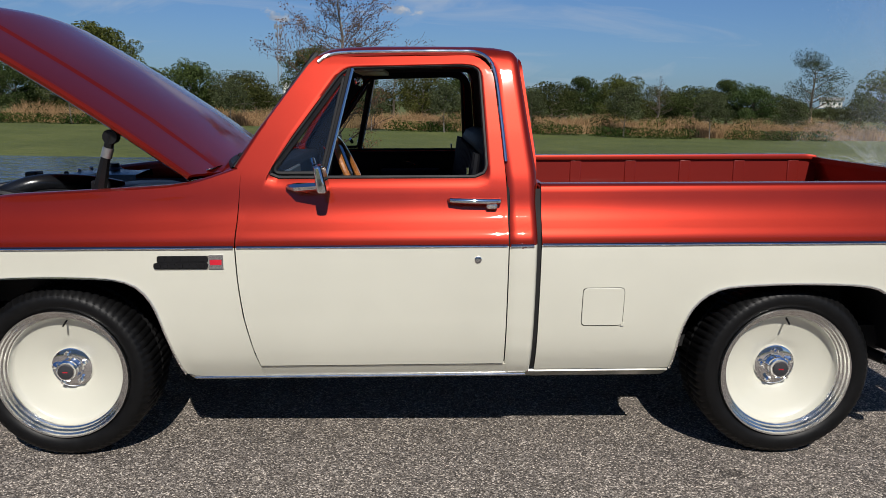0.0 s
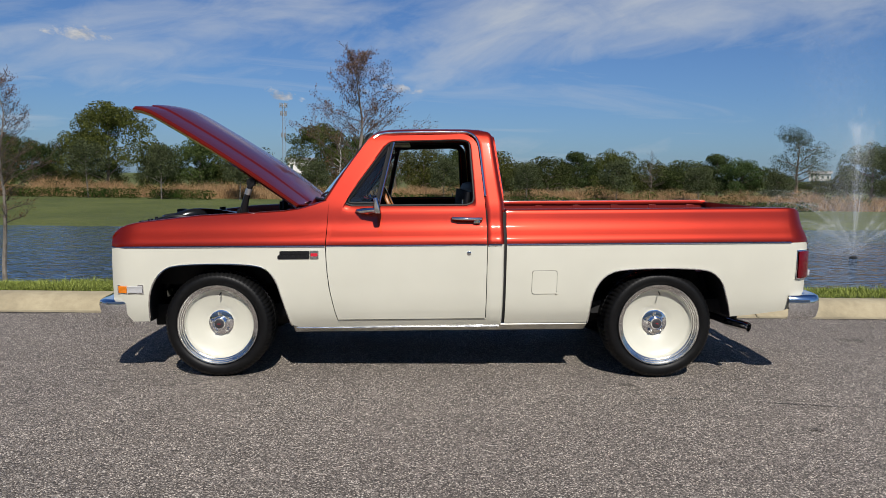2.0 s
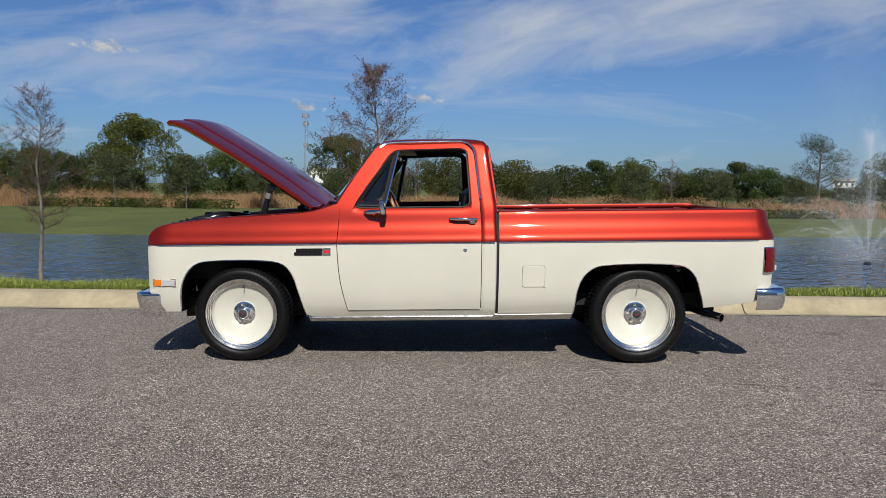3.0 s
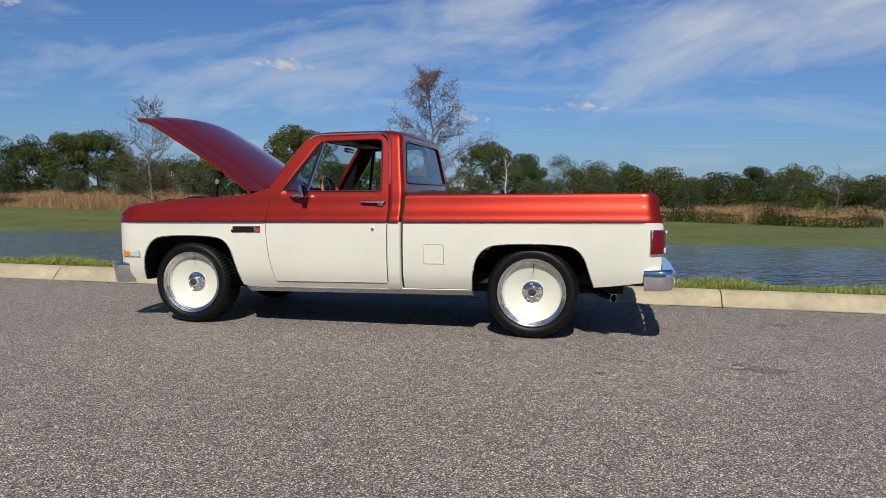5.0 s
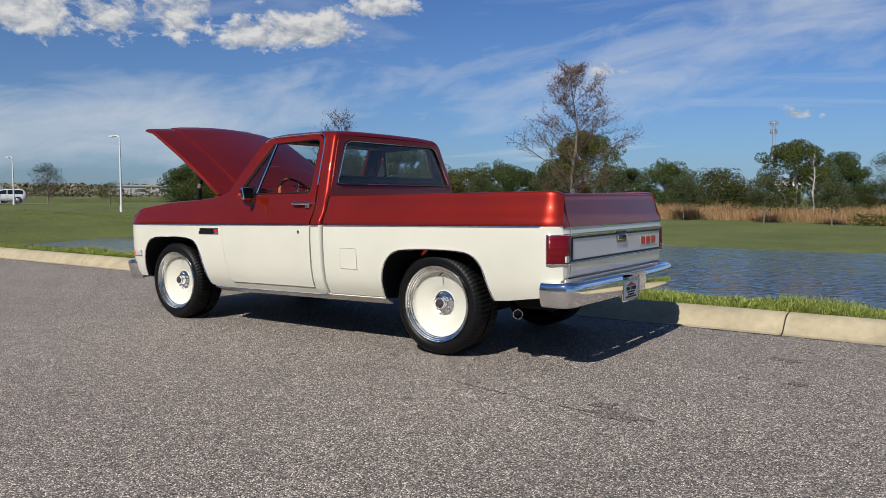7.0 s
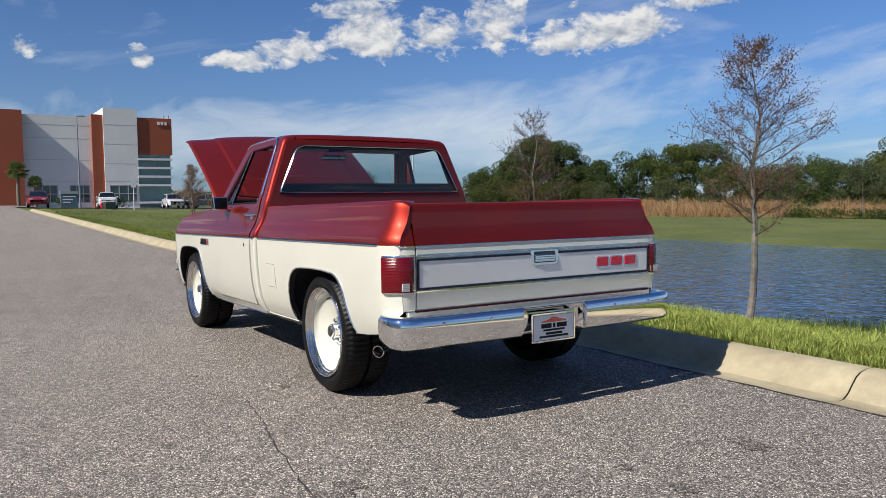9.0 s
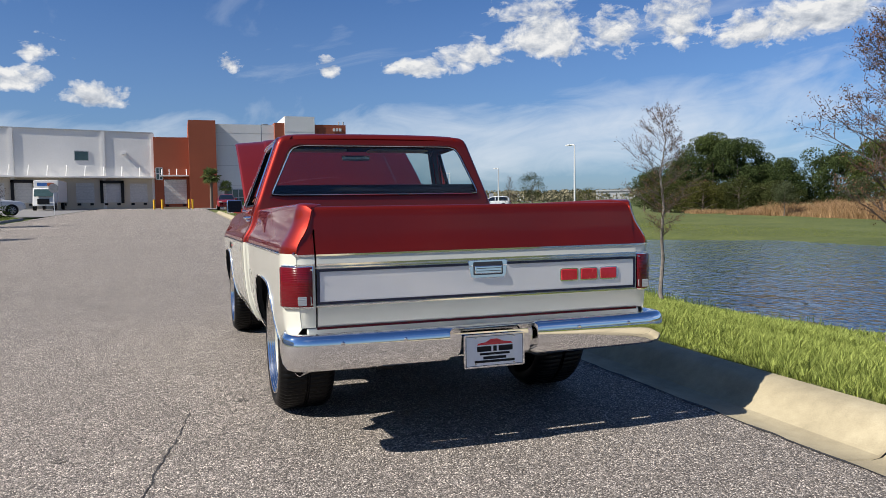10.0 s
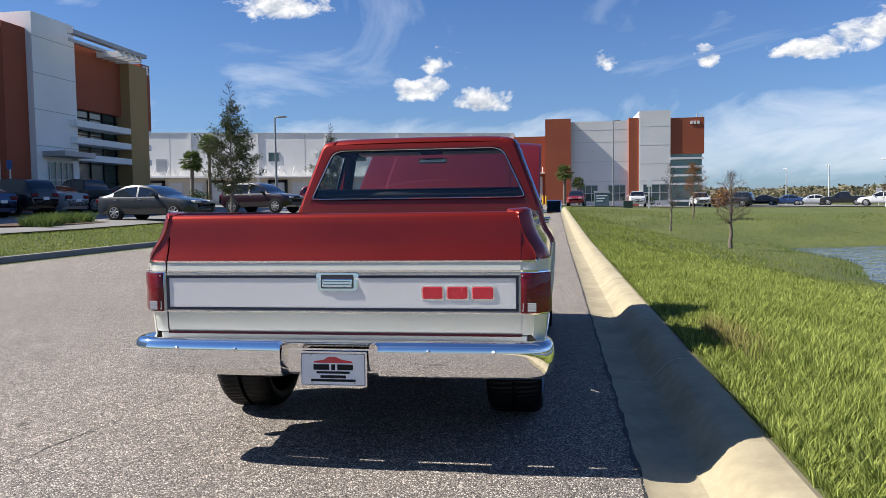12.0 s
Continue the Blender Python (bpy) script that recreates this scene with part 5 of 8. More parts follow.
for k, (p, q, r) in enumerate((((-0.5, 0.35, 1.04), (0.0, 0.55, 1.03), (0.3, 0.5, 1.0)), ((-0.55, 0.6, 1.06), (-0.3, 0.75, 1.09), (-0.1, 0.85, 1.02)), ((-0.5, 0.3, 1.05), (-0.35, 0.28, 1.08), (-0.15, 0.3, 1.03)))):
    tpart("hose", tube(smooth_line([p, q, r], 12), 0.018, 8), BAY, engine, "black rubber hose")
for k in range(7):
    tpart("bracket", box(-0.60 + 0.05 * k, -0.575 + 0.05 * k, 0.22 + 0.03 * (k % 3), 0.27 + 0.03 * (k % 3), 1.03, 1.055 + 0.012 * (k % 2)), BAY, bay, bevel=0.004)
both("hood_hinge", lambda: tube([(0.112, 0.215, 1.02), (0.118, 0.21, 1.12), (0.145, 0.20, 1.22), (0.185, 0.19, 1.335)], [0.030, 0.028, 0.020, 0.020], 8), BAY, label="black hood hinge arm")
both("hinge_band", lambda: tube([(0.150, 0.199, 1.232), (0.164, 0.196, 1.272)], 0.0225, 10), SILVER_STRAP, label="bare metal band")
both("hinge_spring", lambda: tube([(0.10, 0.235, 1.05), (0.30, 0.235, 1.04), (0.42, 0.23, 1.10)], 0.024, 8), BAY)
# black enamelled covers, wiring and fittings along the front of the bay
both("bay_cover", lambda: grid([[(x, 0.235, 1.012), (x, 0.25, 1.040 + 0.012 * math.sin(x * 21)), (x, 0.40, 1.052 + 0.010 * math.sin(x * 17 + 1)), (x, 0.52, 1.040), (x, 0.53, 1.0)] for x in [-0.56 + 0.035 * k for k in range(11)]]), BAY_GLOSS, engine, "glossy black front cover", thick=0.006)
tpart("latch_panel", grid([[(-0.60, y, 1.030), (-0.585, y, 1.052), (-0.50, y, 1.060 + 0.006 * math.sin(y * 14)), (-0.44, y, 1.05), (-0.43, y, 1.02)] for y in [0.30 + 0.07 * k for k in range(21)]]), BAY_GLOSS, bay, "glossy black latch panel", thick=0.005)
for k in range(9):
    y = 0.34 + 0.16 * k
    tpart("panel_bolt", tube([(-0.52, y, 1.055), (-0.52, y, 1.074), (-0.52, y, 1.078)], [0.013, 0.012, 0.006], 8), STEEL if k % 3 else BAY, bay)
tpart("hood_latch", box(-0.575, -0.515, 0.96, 1.04, 1.05, 1.105), BAY, bay, "black hood latch", bevel=0.008)
both("fluid_bottle", lambda: tube([(-0.40, 0.33, 0.92), (-0.40, 0.33, 1.055), (-0.40, 0.33, 1.07)], [0.05, 0.05, 0.03], 14), BAY_GREY, label="dark fluid bottle")
both("bottle_cap", lambda: tube([(-0.40, 0.33, 1.068), (-0.40, 0.33, 1.092)], [0.028, 0.026], 12), BAY)
for k in range(8):
    z = 1.035 + 0.006 * (k % 3)
    tpart("cable", tube(smooth_line([(-0.55 + 0.05 * k, 0.24 + 0.01 * (k % 2), z), (-0.47 + 0.06 * k, 0.30 + 0.03 * (k % 3), z + 0.030), (-0.36 + 0.07 * k, 0.36 + 0.05 * (k % 2), z + 0.012), (-0.26 + 0.06 * k, 0.50, z - 0.02)], 14), 0.0055 + 0.002 * (k % 2), 6), BAY, engine)
tpart("air_duct", tube(smooth_line([(-0.50, 0.62, 1.03), (-0.36, 0.66, 1.075), (-0.2, 0.8, 1.06), (-0.08, 0.92, 1.02)], 14), [0.045] * 14, 14), BAY_GLOSS, engine, "black air intake duct")
both("hinge_plate", lambda: box(0.075, 0.150, 0.205, 0.232, 0.985, 1.135), BAY, label="black hinge plate", bevel=0.008)
both("hinge_bolt", lambda: tube([(0.112, 0.207, 1.105), (0.112, 0.192, 1.105)], 0.016, 10), STEEL)
both("hinge_knuckle", lambda: tube([(0.178, 0.215, 1.315), (0.178, 0.175, 1.315)], 0.030, 12), BAY)
grille = tpart("grille", box(-0.735, -0.70, 0.10, 1.90, 0.60, 0.93), BAY, label="black front grille with chrome bars", bevel=0.008)
for k in range(5):
    tpart("grille_bar", box(-0.745, -0.733, 0.12, 1.88, 0.63 + 0.06 * k, 0.64 + 0.06 * k), CHROME, grille)
tpart("nose_panel", grid([[(-0.715, y, 0.93), (-0.722, y, 0.955), (-0.70, y, 0.985), (-0.64, y, 1.0)] for y in (0.07, 0.5, 1.0, 1.5, 1.93)]), PAINT_RED, thick=0.01)
tpart("front_valance", box(-0.70, -0.60, 0.10, 1.90, 0.38, 0.60), PAINT_CREAM, bevel=0.02)

# bed ribs, underbody, exhaust, plate
for k in range(6):
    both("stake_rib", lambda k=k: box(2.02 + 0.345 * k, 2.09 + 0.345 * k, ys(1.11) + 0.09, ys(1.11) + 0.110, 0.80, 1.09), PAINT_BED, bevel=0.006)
for k in range(6):
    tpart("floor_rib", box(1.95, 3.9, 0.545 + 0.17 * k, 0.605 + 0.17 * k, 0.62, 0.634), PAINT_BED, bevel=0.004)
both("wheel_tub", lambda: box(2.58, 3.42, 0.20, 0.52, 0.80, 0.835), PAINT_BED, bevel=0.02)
# sheet added between the wheels to block light under the truck
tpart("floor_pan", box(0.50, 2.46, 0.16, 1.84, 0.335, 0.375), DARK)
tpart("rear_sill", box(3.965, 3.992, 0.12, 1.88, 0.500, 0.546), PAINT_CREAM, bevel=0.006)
# stands for chassis and floor, and keeps light off the road below
tpart("underbody", box(-0.55, 3.88, 0.30, 1.70, 0.37, 0.46), DARK, label="dark chassis and floor slab that blocks light beneath")
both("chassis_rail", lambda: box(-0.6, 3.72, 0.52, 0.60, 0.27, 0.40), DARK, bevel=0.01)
part("rear_axle", tube([(2.985, 0.3, 0.37), (2.985, 1.7, 0.37)], 0.045, 12), DARK, truck)
part("differential", tube([(2.985, 0.9, 0.37), (2.985, 1.1, 0.37)], 0.14, 16), DARK, truck)
part("front_axle", tube([(0, 0.3, 0.33), (0, 1.7, 0.33)], 0.05, 12), DARK, truck)
pipe = part("tailpipe", tube(smooth_line([(2.75, 0.62, 0.43), (3.1, 0.58, 0.44), (3.36, 0.46, 0.42), (3.53, 0.27, 0.375)], 14), 0.026, 12), BAY, truck, "dark exhaust tailpipe")
bm = bmesh.new()
add_tube(bm, [(3.535, 0.265, 0.373), (3.636, 0.125, 0.355)], 0.034, 20, caps=False)
part("exhaust_tip", bm, CHROME, pipe, "chrome exhaust tip", thick=0.003)
part("pipe_bore", tube([(3.545, 0.251, 0.3715), (3.60, 0.175, 0.3615)], 0.029, 16), DARK, pipe, "black bore")
plate = new("number_plate")
plate.parent = truck
plate.matrix_basis = pose(4.090, 1.004, 0.474, 0, 0, 0)
plate["label"] = "white dealer plate in a chrome frame, its writing as bars"


def plate_bit(name, y0, y1, z0, z1, lift, mat, r=0.003, th=0.002):
    part(name, slab(rect(y0, y1, z0, z1, r), lift, th), mat, plate)


plate_bit("plate_frame", -0.158, 0.158, -0.082, 0.080, 0.0, CHROME, 0.008, 0.006)
plate_bit("plate_sheet", -0.151, 0.151, -0.075, 0.073, 0.005, PLATE_WHITE, 0.006)
for y0, y1, z0, z1 in ((-0.149, 0.149, -0.073, -0.071), (-0.149, 0.149, 0.069, 0.071), (-0.149, -0.147, -0.073, 0.071), (0.147, 0.149, -0.073, 0.071)):
    plate_bit("plate_line", y0, y1, z0, z1, 0.0062, BLACK, 0.0005, 0.0015)
part("plate_wedge", slab([(-0.09, 0.028), (0.095, 0.028), (0.085, 0.038), (0.045, 0.043), (0.015, 0.056), (-0.02, 0.056), (-0.045, 0.042), (-0.088, 0.036)], 0.0062, 0.0015), BADGE_RED, plate)
for y0, y1, z0, z1 in ((-0.092, -0.018, -0.004, 0.022), (-0.008, 0.010, -0.004, 0.022), (0.020, 0.094, -0.004, 0.022), (-0.078, 0.078, -0.021, -0.010), (-0.06, 0.06, -0.042, -0.028), (-0.105, 0.105, -0.058, -0.046)):
    plate_bit("plate_bar", y0, y1, z0, z1, 0.0062, BLACK, 0.002, 0.0015)
for yy in (-0.1, 0.1):
    for zz in (-0.064, 0.064):
        part("plate_screw", tube([(0.005, yy, zz), (0.010, yy, zz)], 0.004, 8), STEEL, plate)
for yy in (0.26, 0.55, 1.45, 1.74):
    for zz, oo in ((0.486, 0.014), (0.405, 0.0)):
        i = min(range(len(rear_plan)), key=lambda k: abs(rear_plan[k].y - yy))
        p = rear_plan[i]
        tpart("bumper_bolt", tube([(p.x + oo - 0.012, yy, zz), (p.x + oo + 0.004, yy, zz), (p.x + oo + 0.009, yy, zz)], [0.010, 0.010, 0.005], 12), STEEL, bumper)
# invented filler plate behind the bumper, clear of the slot before it
tpart("bumper_back", box(4.024, 4.045, 0.10, 1.90, 0.39, 0.50), STEEL)
# unseen brackets, added to break the line of sun through that slot
for y0, y1 in ((0.42, 0.50), (0.70, 0.79), (1.21, 1.30), (1.50, 1.58), (1.74, 1.77)):
    tpart("bumper_bracket", box(3.90, 4.026, y0, y1, 0.40, 0.48), DARK, bevel=0.004)
# steel strip stands in for the lit lower edge of the cream rocker
both("rocker_strip", lambda: tube([(x, ys(0.322) - 0.001, 0.322) for x in (0.50, 0.9, 1.4, 1.88)], 0.006, 8), STEEL, label="bright strip for the lit rocker edge")
# dark box and sheets painted in for the shade between cab and bed
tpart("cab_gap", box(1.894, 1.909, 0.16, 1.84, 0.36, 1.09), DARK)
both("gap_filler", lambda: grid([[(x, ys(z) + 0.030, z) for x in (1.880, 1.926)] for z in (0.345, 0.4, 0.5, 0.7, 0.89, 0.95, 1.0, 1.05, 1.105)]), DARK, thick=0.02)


# ---- trees, grass and shrubs ----
def leaf_cloud(bm, centre, radius, count, size, rnd, squash=0.8, mat=0):
    """A clump of leaf cards round a centre, denser towards its skin."""
    for _ in range(count):
        while True:
            d = Vector((rnd.uniform(-1, 1), rnd.uniform(-1, 1), rnd.uniform(-1, 1)))
            if 0.05 < d.length < 1:
                break
        d = d.normalized() * d.length ** 0.4
        p = centre + Vector((d.x, d.y, d.z * squash)) * radius
        n = (d + Vector((rnd.uniform(-1, 1), rnd.uniform(-1, 1), rnd.uniform(-0.6, 1)))).normalized()
        u = n.orthogonal().normalized()
        a = rnd.uniform(0, 6.28)
        v = n.cross(u)
        u, v = u * math.cos(a) + v * math.sin(a), v * math.cos(a) - u * math.sin(a)
        s = size * rnd.uniform(0.6, 1.4)
        q = [bm.verts.new(p + u * s), bm.verts.new(p + v * s * 0.55), bm.verts.new(p - u * s), bm.verts.new(p - v * s * 0.55)]
        bm.faces.new(q).material_index = mat


def leafy_tree(name, label, height, spread_r, seed, leaf_mat, leaves=1500, leaf_size=0.16, trunk_r=0.16, bare=0.22, bark=BARK, group=""):
    """A tree with a tapered trunk, limbs and a ragged crown of clumps."""
    rnd = random.Random(seed)
    root = thing(name, label, "tree", group)
    bm = bmesh.new()
    lean = Vector((rnd.uniform(-0.05, 0.05), rnd.uniform(-0.05, 0.05), 1))
    top = height * 0.72
    stem = [Vector((0, 0, -0.3)) + lean * (top * k / 6) + Vector((rnd.uniform(-1, 1), rnd.uniform(-1, 1), 0)) * 0.015 * height * (k / 6) for k in range(7)]
    add_tube(bm, stem, [trunk_r * (1.25 if k == 0 else 1 - 0.13 * k) for k in range(7)], 7)
    ends = []
    n = 13
    for i in range(n):
        t = bare + (0.98 - bare) * (i + 0.5) / n
        base = stem[0].lerp(stem[-1], min(1, t / 0.8 * 0.95))
        a = i * 2.4 + rnd.uniform(-0.5, 0.5)
        prof = math.sin(math.pi * min(1, 0.16 + t * 0.8)) ** 0.6
        r = spread_r * prof * rnd.uniform(0.6, 1.1)
        tip = base + Vector((math.cos(a) * r, math.sin(a) * r, height * rnd.uniform(0.06, 0.24)))
        mid = base.lerp(tip, 0.5) + Vector((0, 0, -0.02 * height + rnd.uniform(0, 0.05) * height))
        add_tube(bm, [base, mid, tip], [trunk_r * 0.45 * (1 - 0.6 * t), trunk_r * 0.28 * (1 - 0.5 * t), trunk_r * 0.08], 5)
        ends += [(tip, r), (mid.lerp(tip, 0.4), r * 0.8)]
    part("trunk", bm, bark, root)
    bm = bmesh.new()
    ends.append((stem[-1] + Vector((0, 0, height * 0.15)), spread_r * 0.6))
    lumps = []
    for tip, r in ends:
        tip.z = min(tip.z, height * 0.97)
        c = tip + Vector((rnd.uniform(-1, 1), rnd.uniform(-1, 1), rnd.uniform(-0.6, 0.8))) * spread_r * 0.1
        lumps.append((c, spread_r * rnd.uniform(0.18, 0.34)))
    # the dome of the crown, lobed and closed below as far as the bare stem
    lo = height * (bare + 0.02)
    mid_z, half_h = (lo + height) / 2, (height - lo) / 2
    for i in range(34):
        d = Vector((rnd.gauss(0, 1), rnd.gauss(0, 1), rnd.gauss(0.15, 1))).normalized()
        u = rnd.uniform(0.45, 0.88)
        narrow = 1.0 if d.z < 0.2 else 1.0 - 0.25 * d.z
        lumps.append((Vector((d.x * spread_r * u * narrow, d.y * spread_r * u * narrow, mid_z + d.z * half_h * u)), spread_r * rnd.uniform(0.17, 0.36)))
    total = sum(r * r for _, r in lumps)
    for c, cr in lumps:
        c.z = min(c.z, height - 0.75 * cr)
        leaf_cloud(bm, c, cr, max(8, int(leaves * cr * cr / total)), leaf_size, rnd)
    part("crown", bm, leaf_mat, root, smooth=False)
    return root


CYPRESS = [(0.3, 0.40), (0.42, 0.75), (0.55, 1.0), (0.68, 0.95), (0.82, 0.62), (1.0, 0.22)]
CONE = [(0.25, 0.78), (0.36, 1.0), (0.5, 0.82), (0.65, 0.5), (0.8, 0.3), (1.0, 0.12)]


def bare_tree(name, label, height, seed, trunk_r, at, leaves=150, wide=1.0, bark=BARK, leaf_mat=TWIG, tuft=(0.11, 4, 0.017), shape=None, first=0.30, limbs=44, leaf_top=1.0, leaf_name="small brown dry leaf tufts", sway=0.012):
    """A young thin tree: a straight leader with whorls of twigs and tufts of leaves on some of them."""
    rnd = random.Random(seed)
    root = thing(name, label, "tree", at=at)
    bm = bmesh.new()
    stem = [Vector((math.sin(k * 1.3 + seed) * sway * height, math.cos(k * 1.7 + seed) * sway * height, -0.25 + (height + 0.25) * k / 12)) for k in range(13)]
    add_tube(bm, stem, [trunk_r * max(0.07, (1.2 if k == 0 else 1 - k / 12.5)) for k in range(13)], 8)
    part("trunk", bm, bark, root)
    bm = bmesh.new()
    tips = []

    def branch(p, d, length, r, level):
        pts, q, dd = [p], p.copy(), d.copy()
        steps = 5 if level == 0 else 4
        for s in range(steps):
            dd = (dd + Vector((rnd.uniform(-1, 1), rnd.uniform(-1, 1), rnd.uniform(-0.7, 0.9))) * 0.16).normalized()
            q = q + dd * length / steps
            pts.append(q.copy())
            if level < 2 and s >= 0:
                for _ in range(2 if level == 0 else 1):
                    if rnd.random() < 0.85:
                        side = (dd + Vector((rnd.uniform(-1, 1), rnd.uniform(-1, 1), rnd.uniform(-0.4, 0.8))) * 0.9).normalized()
                        branch(q.copy(), side, length * rnd.uniform(0.28, 0.5), r * 0.5, level + 1)
        add_tube(bm, pts, [max(0.0022, r * (1 - 0.8 * k / steps)) for k in range(len(pts))], 4 if level else 5, caps=False)
        if q.z < height * (leaf_top + (rnd.random() ** 2 * 0.3 - 0.15 if leaf_top < 1 else 0.0)):
            tips.append(q)
    for i in range(limbs):
        t = first + (0.98 - first) * (i / limbs) ** 0.9
        k = t * 12
        base = stem[int(k)].lerp(stem[min(12, int(k) + 1)], k - int(k))
        a = i * 2.4 + rnd.uniform(-0.6, 0.6)
        up = 0.15 + 0.75 * t
        L = height * 0.30 * wide * (lerp(shape, t) if shape else (1.08 - t) ** 0.75) * rnd.uniform(0.6, 1.15)
        branch(base, Vector((math.cos(a), math.sin(a), up)).normalized(), L, trunk_r * 0.30 * (1.1 - t), 0)
    part("crown_wood", bm, bark if bark is DEADWOOD else TWIG_BARK, root)
    if leaves:
        bm = bmesh.new()
        for _ in range(leaves):
            leaf_cloud(bm, rnd.choice(tips), *tuft, rnd)
        part("dry_leaves" if leaf_mat in (TWIG, RUST) else "leaves", bm, leaf_mat, root, leaf_name, smooth=False)
    return root


bare_tree("bare_tree", "young bare cypress with grey trunk and few rusty leaves", 4.22, 3, 0.062, (0.27, 8.08, -0.76), 2300, 0.74, BARK_PALE, tuft=(0.08, 5, 0.0125), shape=CYPRESS, first=0.36)
bare_tree("bare_tree", "slim bare young cypress on the pond bank", 4.05, 8, 0.05, (-6.42, 9.32, -0.90), 900, 0.66, BARK_PALE, tuft=(0.08, 5, 0.0125), shape=CYPRESS, first=0.36)
bare_tree("bare_tree", "small bare tree on the grass slope", 2.9, 21, 0.085, (-25.5, 9.2, -0.55), 260, 1.3)
bare_tree("bare_tree", "thin bare sapling on the grass slope", 3.0, 33, 0.055, (-31.0, 7.6, -0.05), 120, 1.0)
bare_tree("bare_tree", "rust-leaved young tree near the parking rows", 3.4, 41, 0.06, (-44.5, 11.0, 0.2), 2600, 1.2, BARK, RUST)
bare_tree("bare_tree", "thin bare sapling on the grass slope", 3.2, 52, 0.035, (-52.0, 26.0, 0.1), 80, 1.0)
bare_tree("dead_tree", "tall bleached dead tree before the woods", 7.2, 61, 0.10, (-8.1, 84.0, -1.1), 0, 0.5, DEADWOOD, first=0.35, limbs=22)
bare_tree("dead_tree", "grey leafless tree among the woods", 5.6, 64, 0.09, (27.3, 80.8, -1.1), 0, 1.1, BARK, first=0.3, limbs=34)

OAKS = [leafy_tree("oak_tree", "broad dark green oak at the edge of the woods", h, r, sd, m, n, ls, 0.22, bare, group="woods beyond the pond")
        for h, r, sd, m, n, ls, bare in ((10.0, 4.7, 1, OAK, 24000, 0.110, 0.12), (7.5, 3.9, 2, OAK, 16000, 0.105, 0.08), (6.0, 3.6, 5, OAK_LIGHT, 8500, 0.095, 0.06), (8.4, 3.5, 7, OAK, 16000, 0.105, 0.10),
                                         (5.0, 3.6, 9, OAK_LIGHT, 8500, 0.095, 0.02), (9.0, 3.6, 12, OAK_LIGHT, 7000, 0.07, 0.25))]
for ob in OAKS:
    ob.matrix_basis = pose(0, -500 - 20 * OAKS.index(ob), 0)
BASE_H = [10.0, 7.5, 6.0, 8.4, 5.0, 9.0]


def place_oak(kind, az, dist, height, first=[]):
    a = radians(az)
    x, y = 2 + math.cos(a) * dist, -3 + math.sin(a) * dist
    k = height / BASE_H[kind]
    wide = k * (1.0 if height > 6 else 1.15)
    m = pose(x, y, ground_height(x, y) - 0.05, 0, 0, (az * 37) % 360) @ Matrix.Diagonal((wide, wide, k, 1))
    if kind not in first:
        first.append(kind)
        OAKS[kind].matrix_basis = m
    else:
        copy_raw(OAKS[kind], m)


def copy_raw(ob, m):
    keep = ob.matrix_basis.copy()
    ob.matrix_basis = Matrix()
    made = copy_thing(ob, m)
    ob.matrix_basis = keep
    return made


# bearing, distance, crown top above eye level as a fraction of distance
for kind, az, dist, rel in ((1, 117.6, 100, 0.038), (0, 112.9, 98, 0.080), (3, 109.4, 104, 0.034), (1, 106.8, 100, 0.046), (4, 103.2, 100, 0.034), (0, 97.9, 96, 0.064), (3, 95.2, 100, 0.05),
                            (2, 82.4, 92, 0.022), (4, 80.8, 90, 0.028), (3, 78.6, 98, 0.034), (1, 76.0, 98, 0.038), (2, 73.2, 100, 0.026), (4, 70.8, 97, 0.025), (3, 68.6, 100, 0.032), (1, 67.0, 98, 0.028),
                            (5, 63.4, 86, 0.066), (1, 58.8, 96, 0.046), (3, 56.0, 98, 0.042), (5, 92.4, 102, 0.050), (2, 90.2, 98, 0.042), (1, 87.6, 100, 0.04), (4, 85.0, 96, 0.034),
                            (1, 143.0, 118, 0.040), (3, 140.8, 116, 0.052), (0, 137.2, 118, 0.070), (3, 134.2, 116, 0.046), (2, 141.8, 112, 0.028), (4, 139.4, 110, 0.022), (2, 137.0, 110, 0.026), (4, 134.4, 108, 0.020), (0, 138.9, 122, 0.078), (3, 141.2, 126, 0.046), (5, 152.1, 118, 0.034), (5, 148.2, 128, 0.016), (5, 143.9, 126, 0.024), (4, 140.6, 112, 0.010), (2, 138.6, 114, 0.016), (4, 136.6, 112, 0.010), (2, 142.6, 116, 0.006), (1, 135.4, 122, 0.036), (3, 133.4, 124, 0.018), (1, 131.0, 120, 0.058), (3, 128.6, 118, 0.062),
                            (0, 126.6, 118, 0.066), (2, 123.8, 112, 0.04), (4, 121.6, 110, 0.036), (1, 119.4, 108, 0.046), (2, 115.6, 112, 0.036)):
    place_oak(kind, az, dist, rel * 1.06 * dist + 2.1)
rnd = random.Random(77)
for i in range(44):
    az = 54.0 + i * 1.95 + rnd.uniform(-0.5, 0.5)
    d = (106 if az < 118 else 130) + rnd.uniform(-4, 8)
    place_oak(rnd.choice((2, 4, 2, 1)), az, d, rnd.uniform(0.006, 0.024) * d * (1.0 if az < 118 else 0.45) + 1.9)

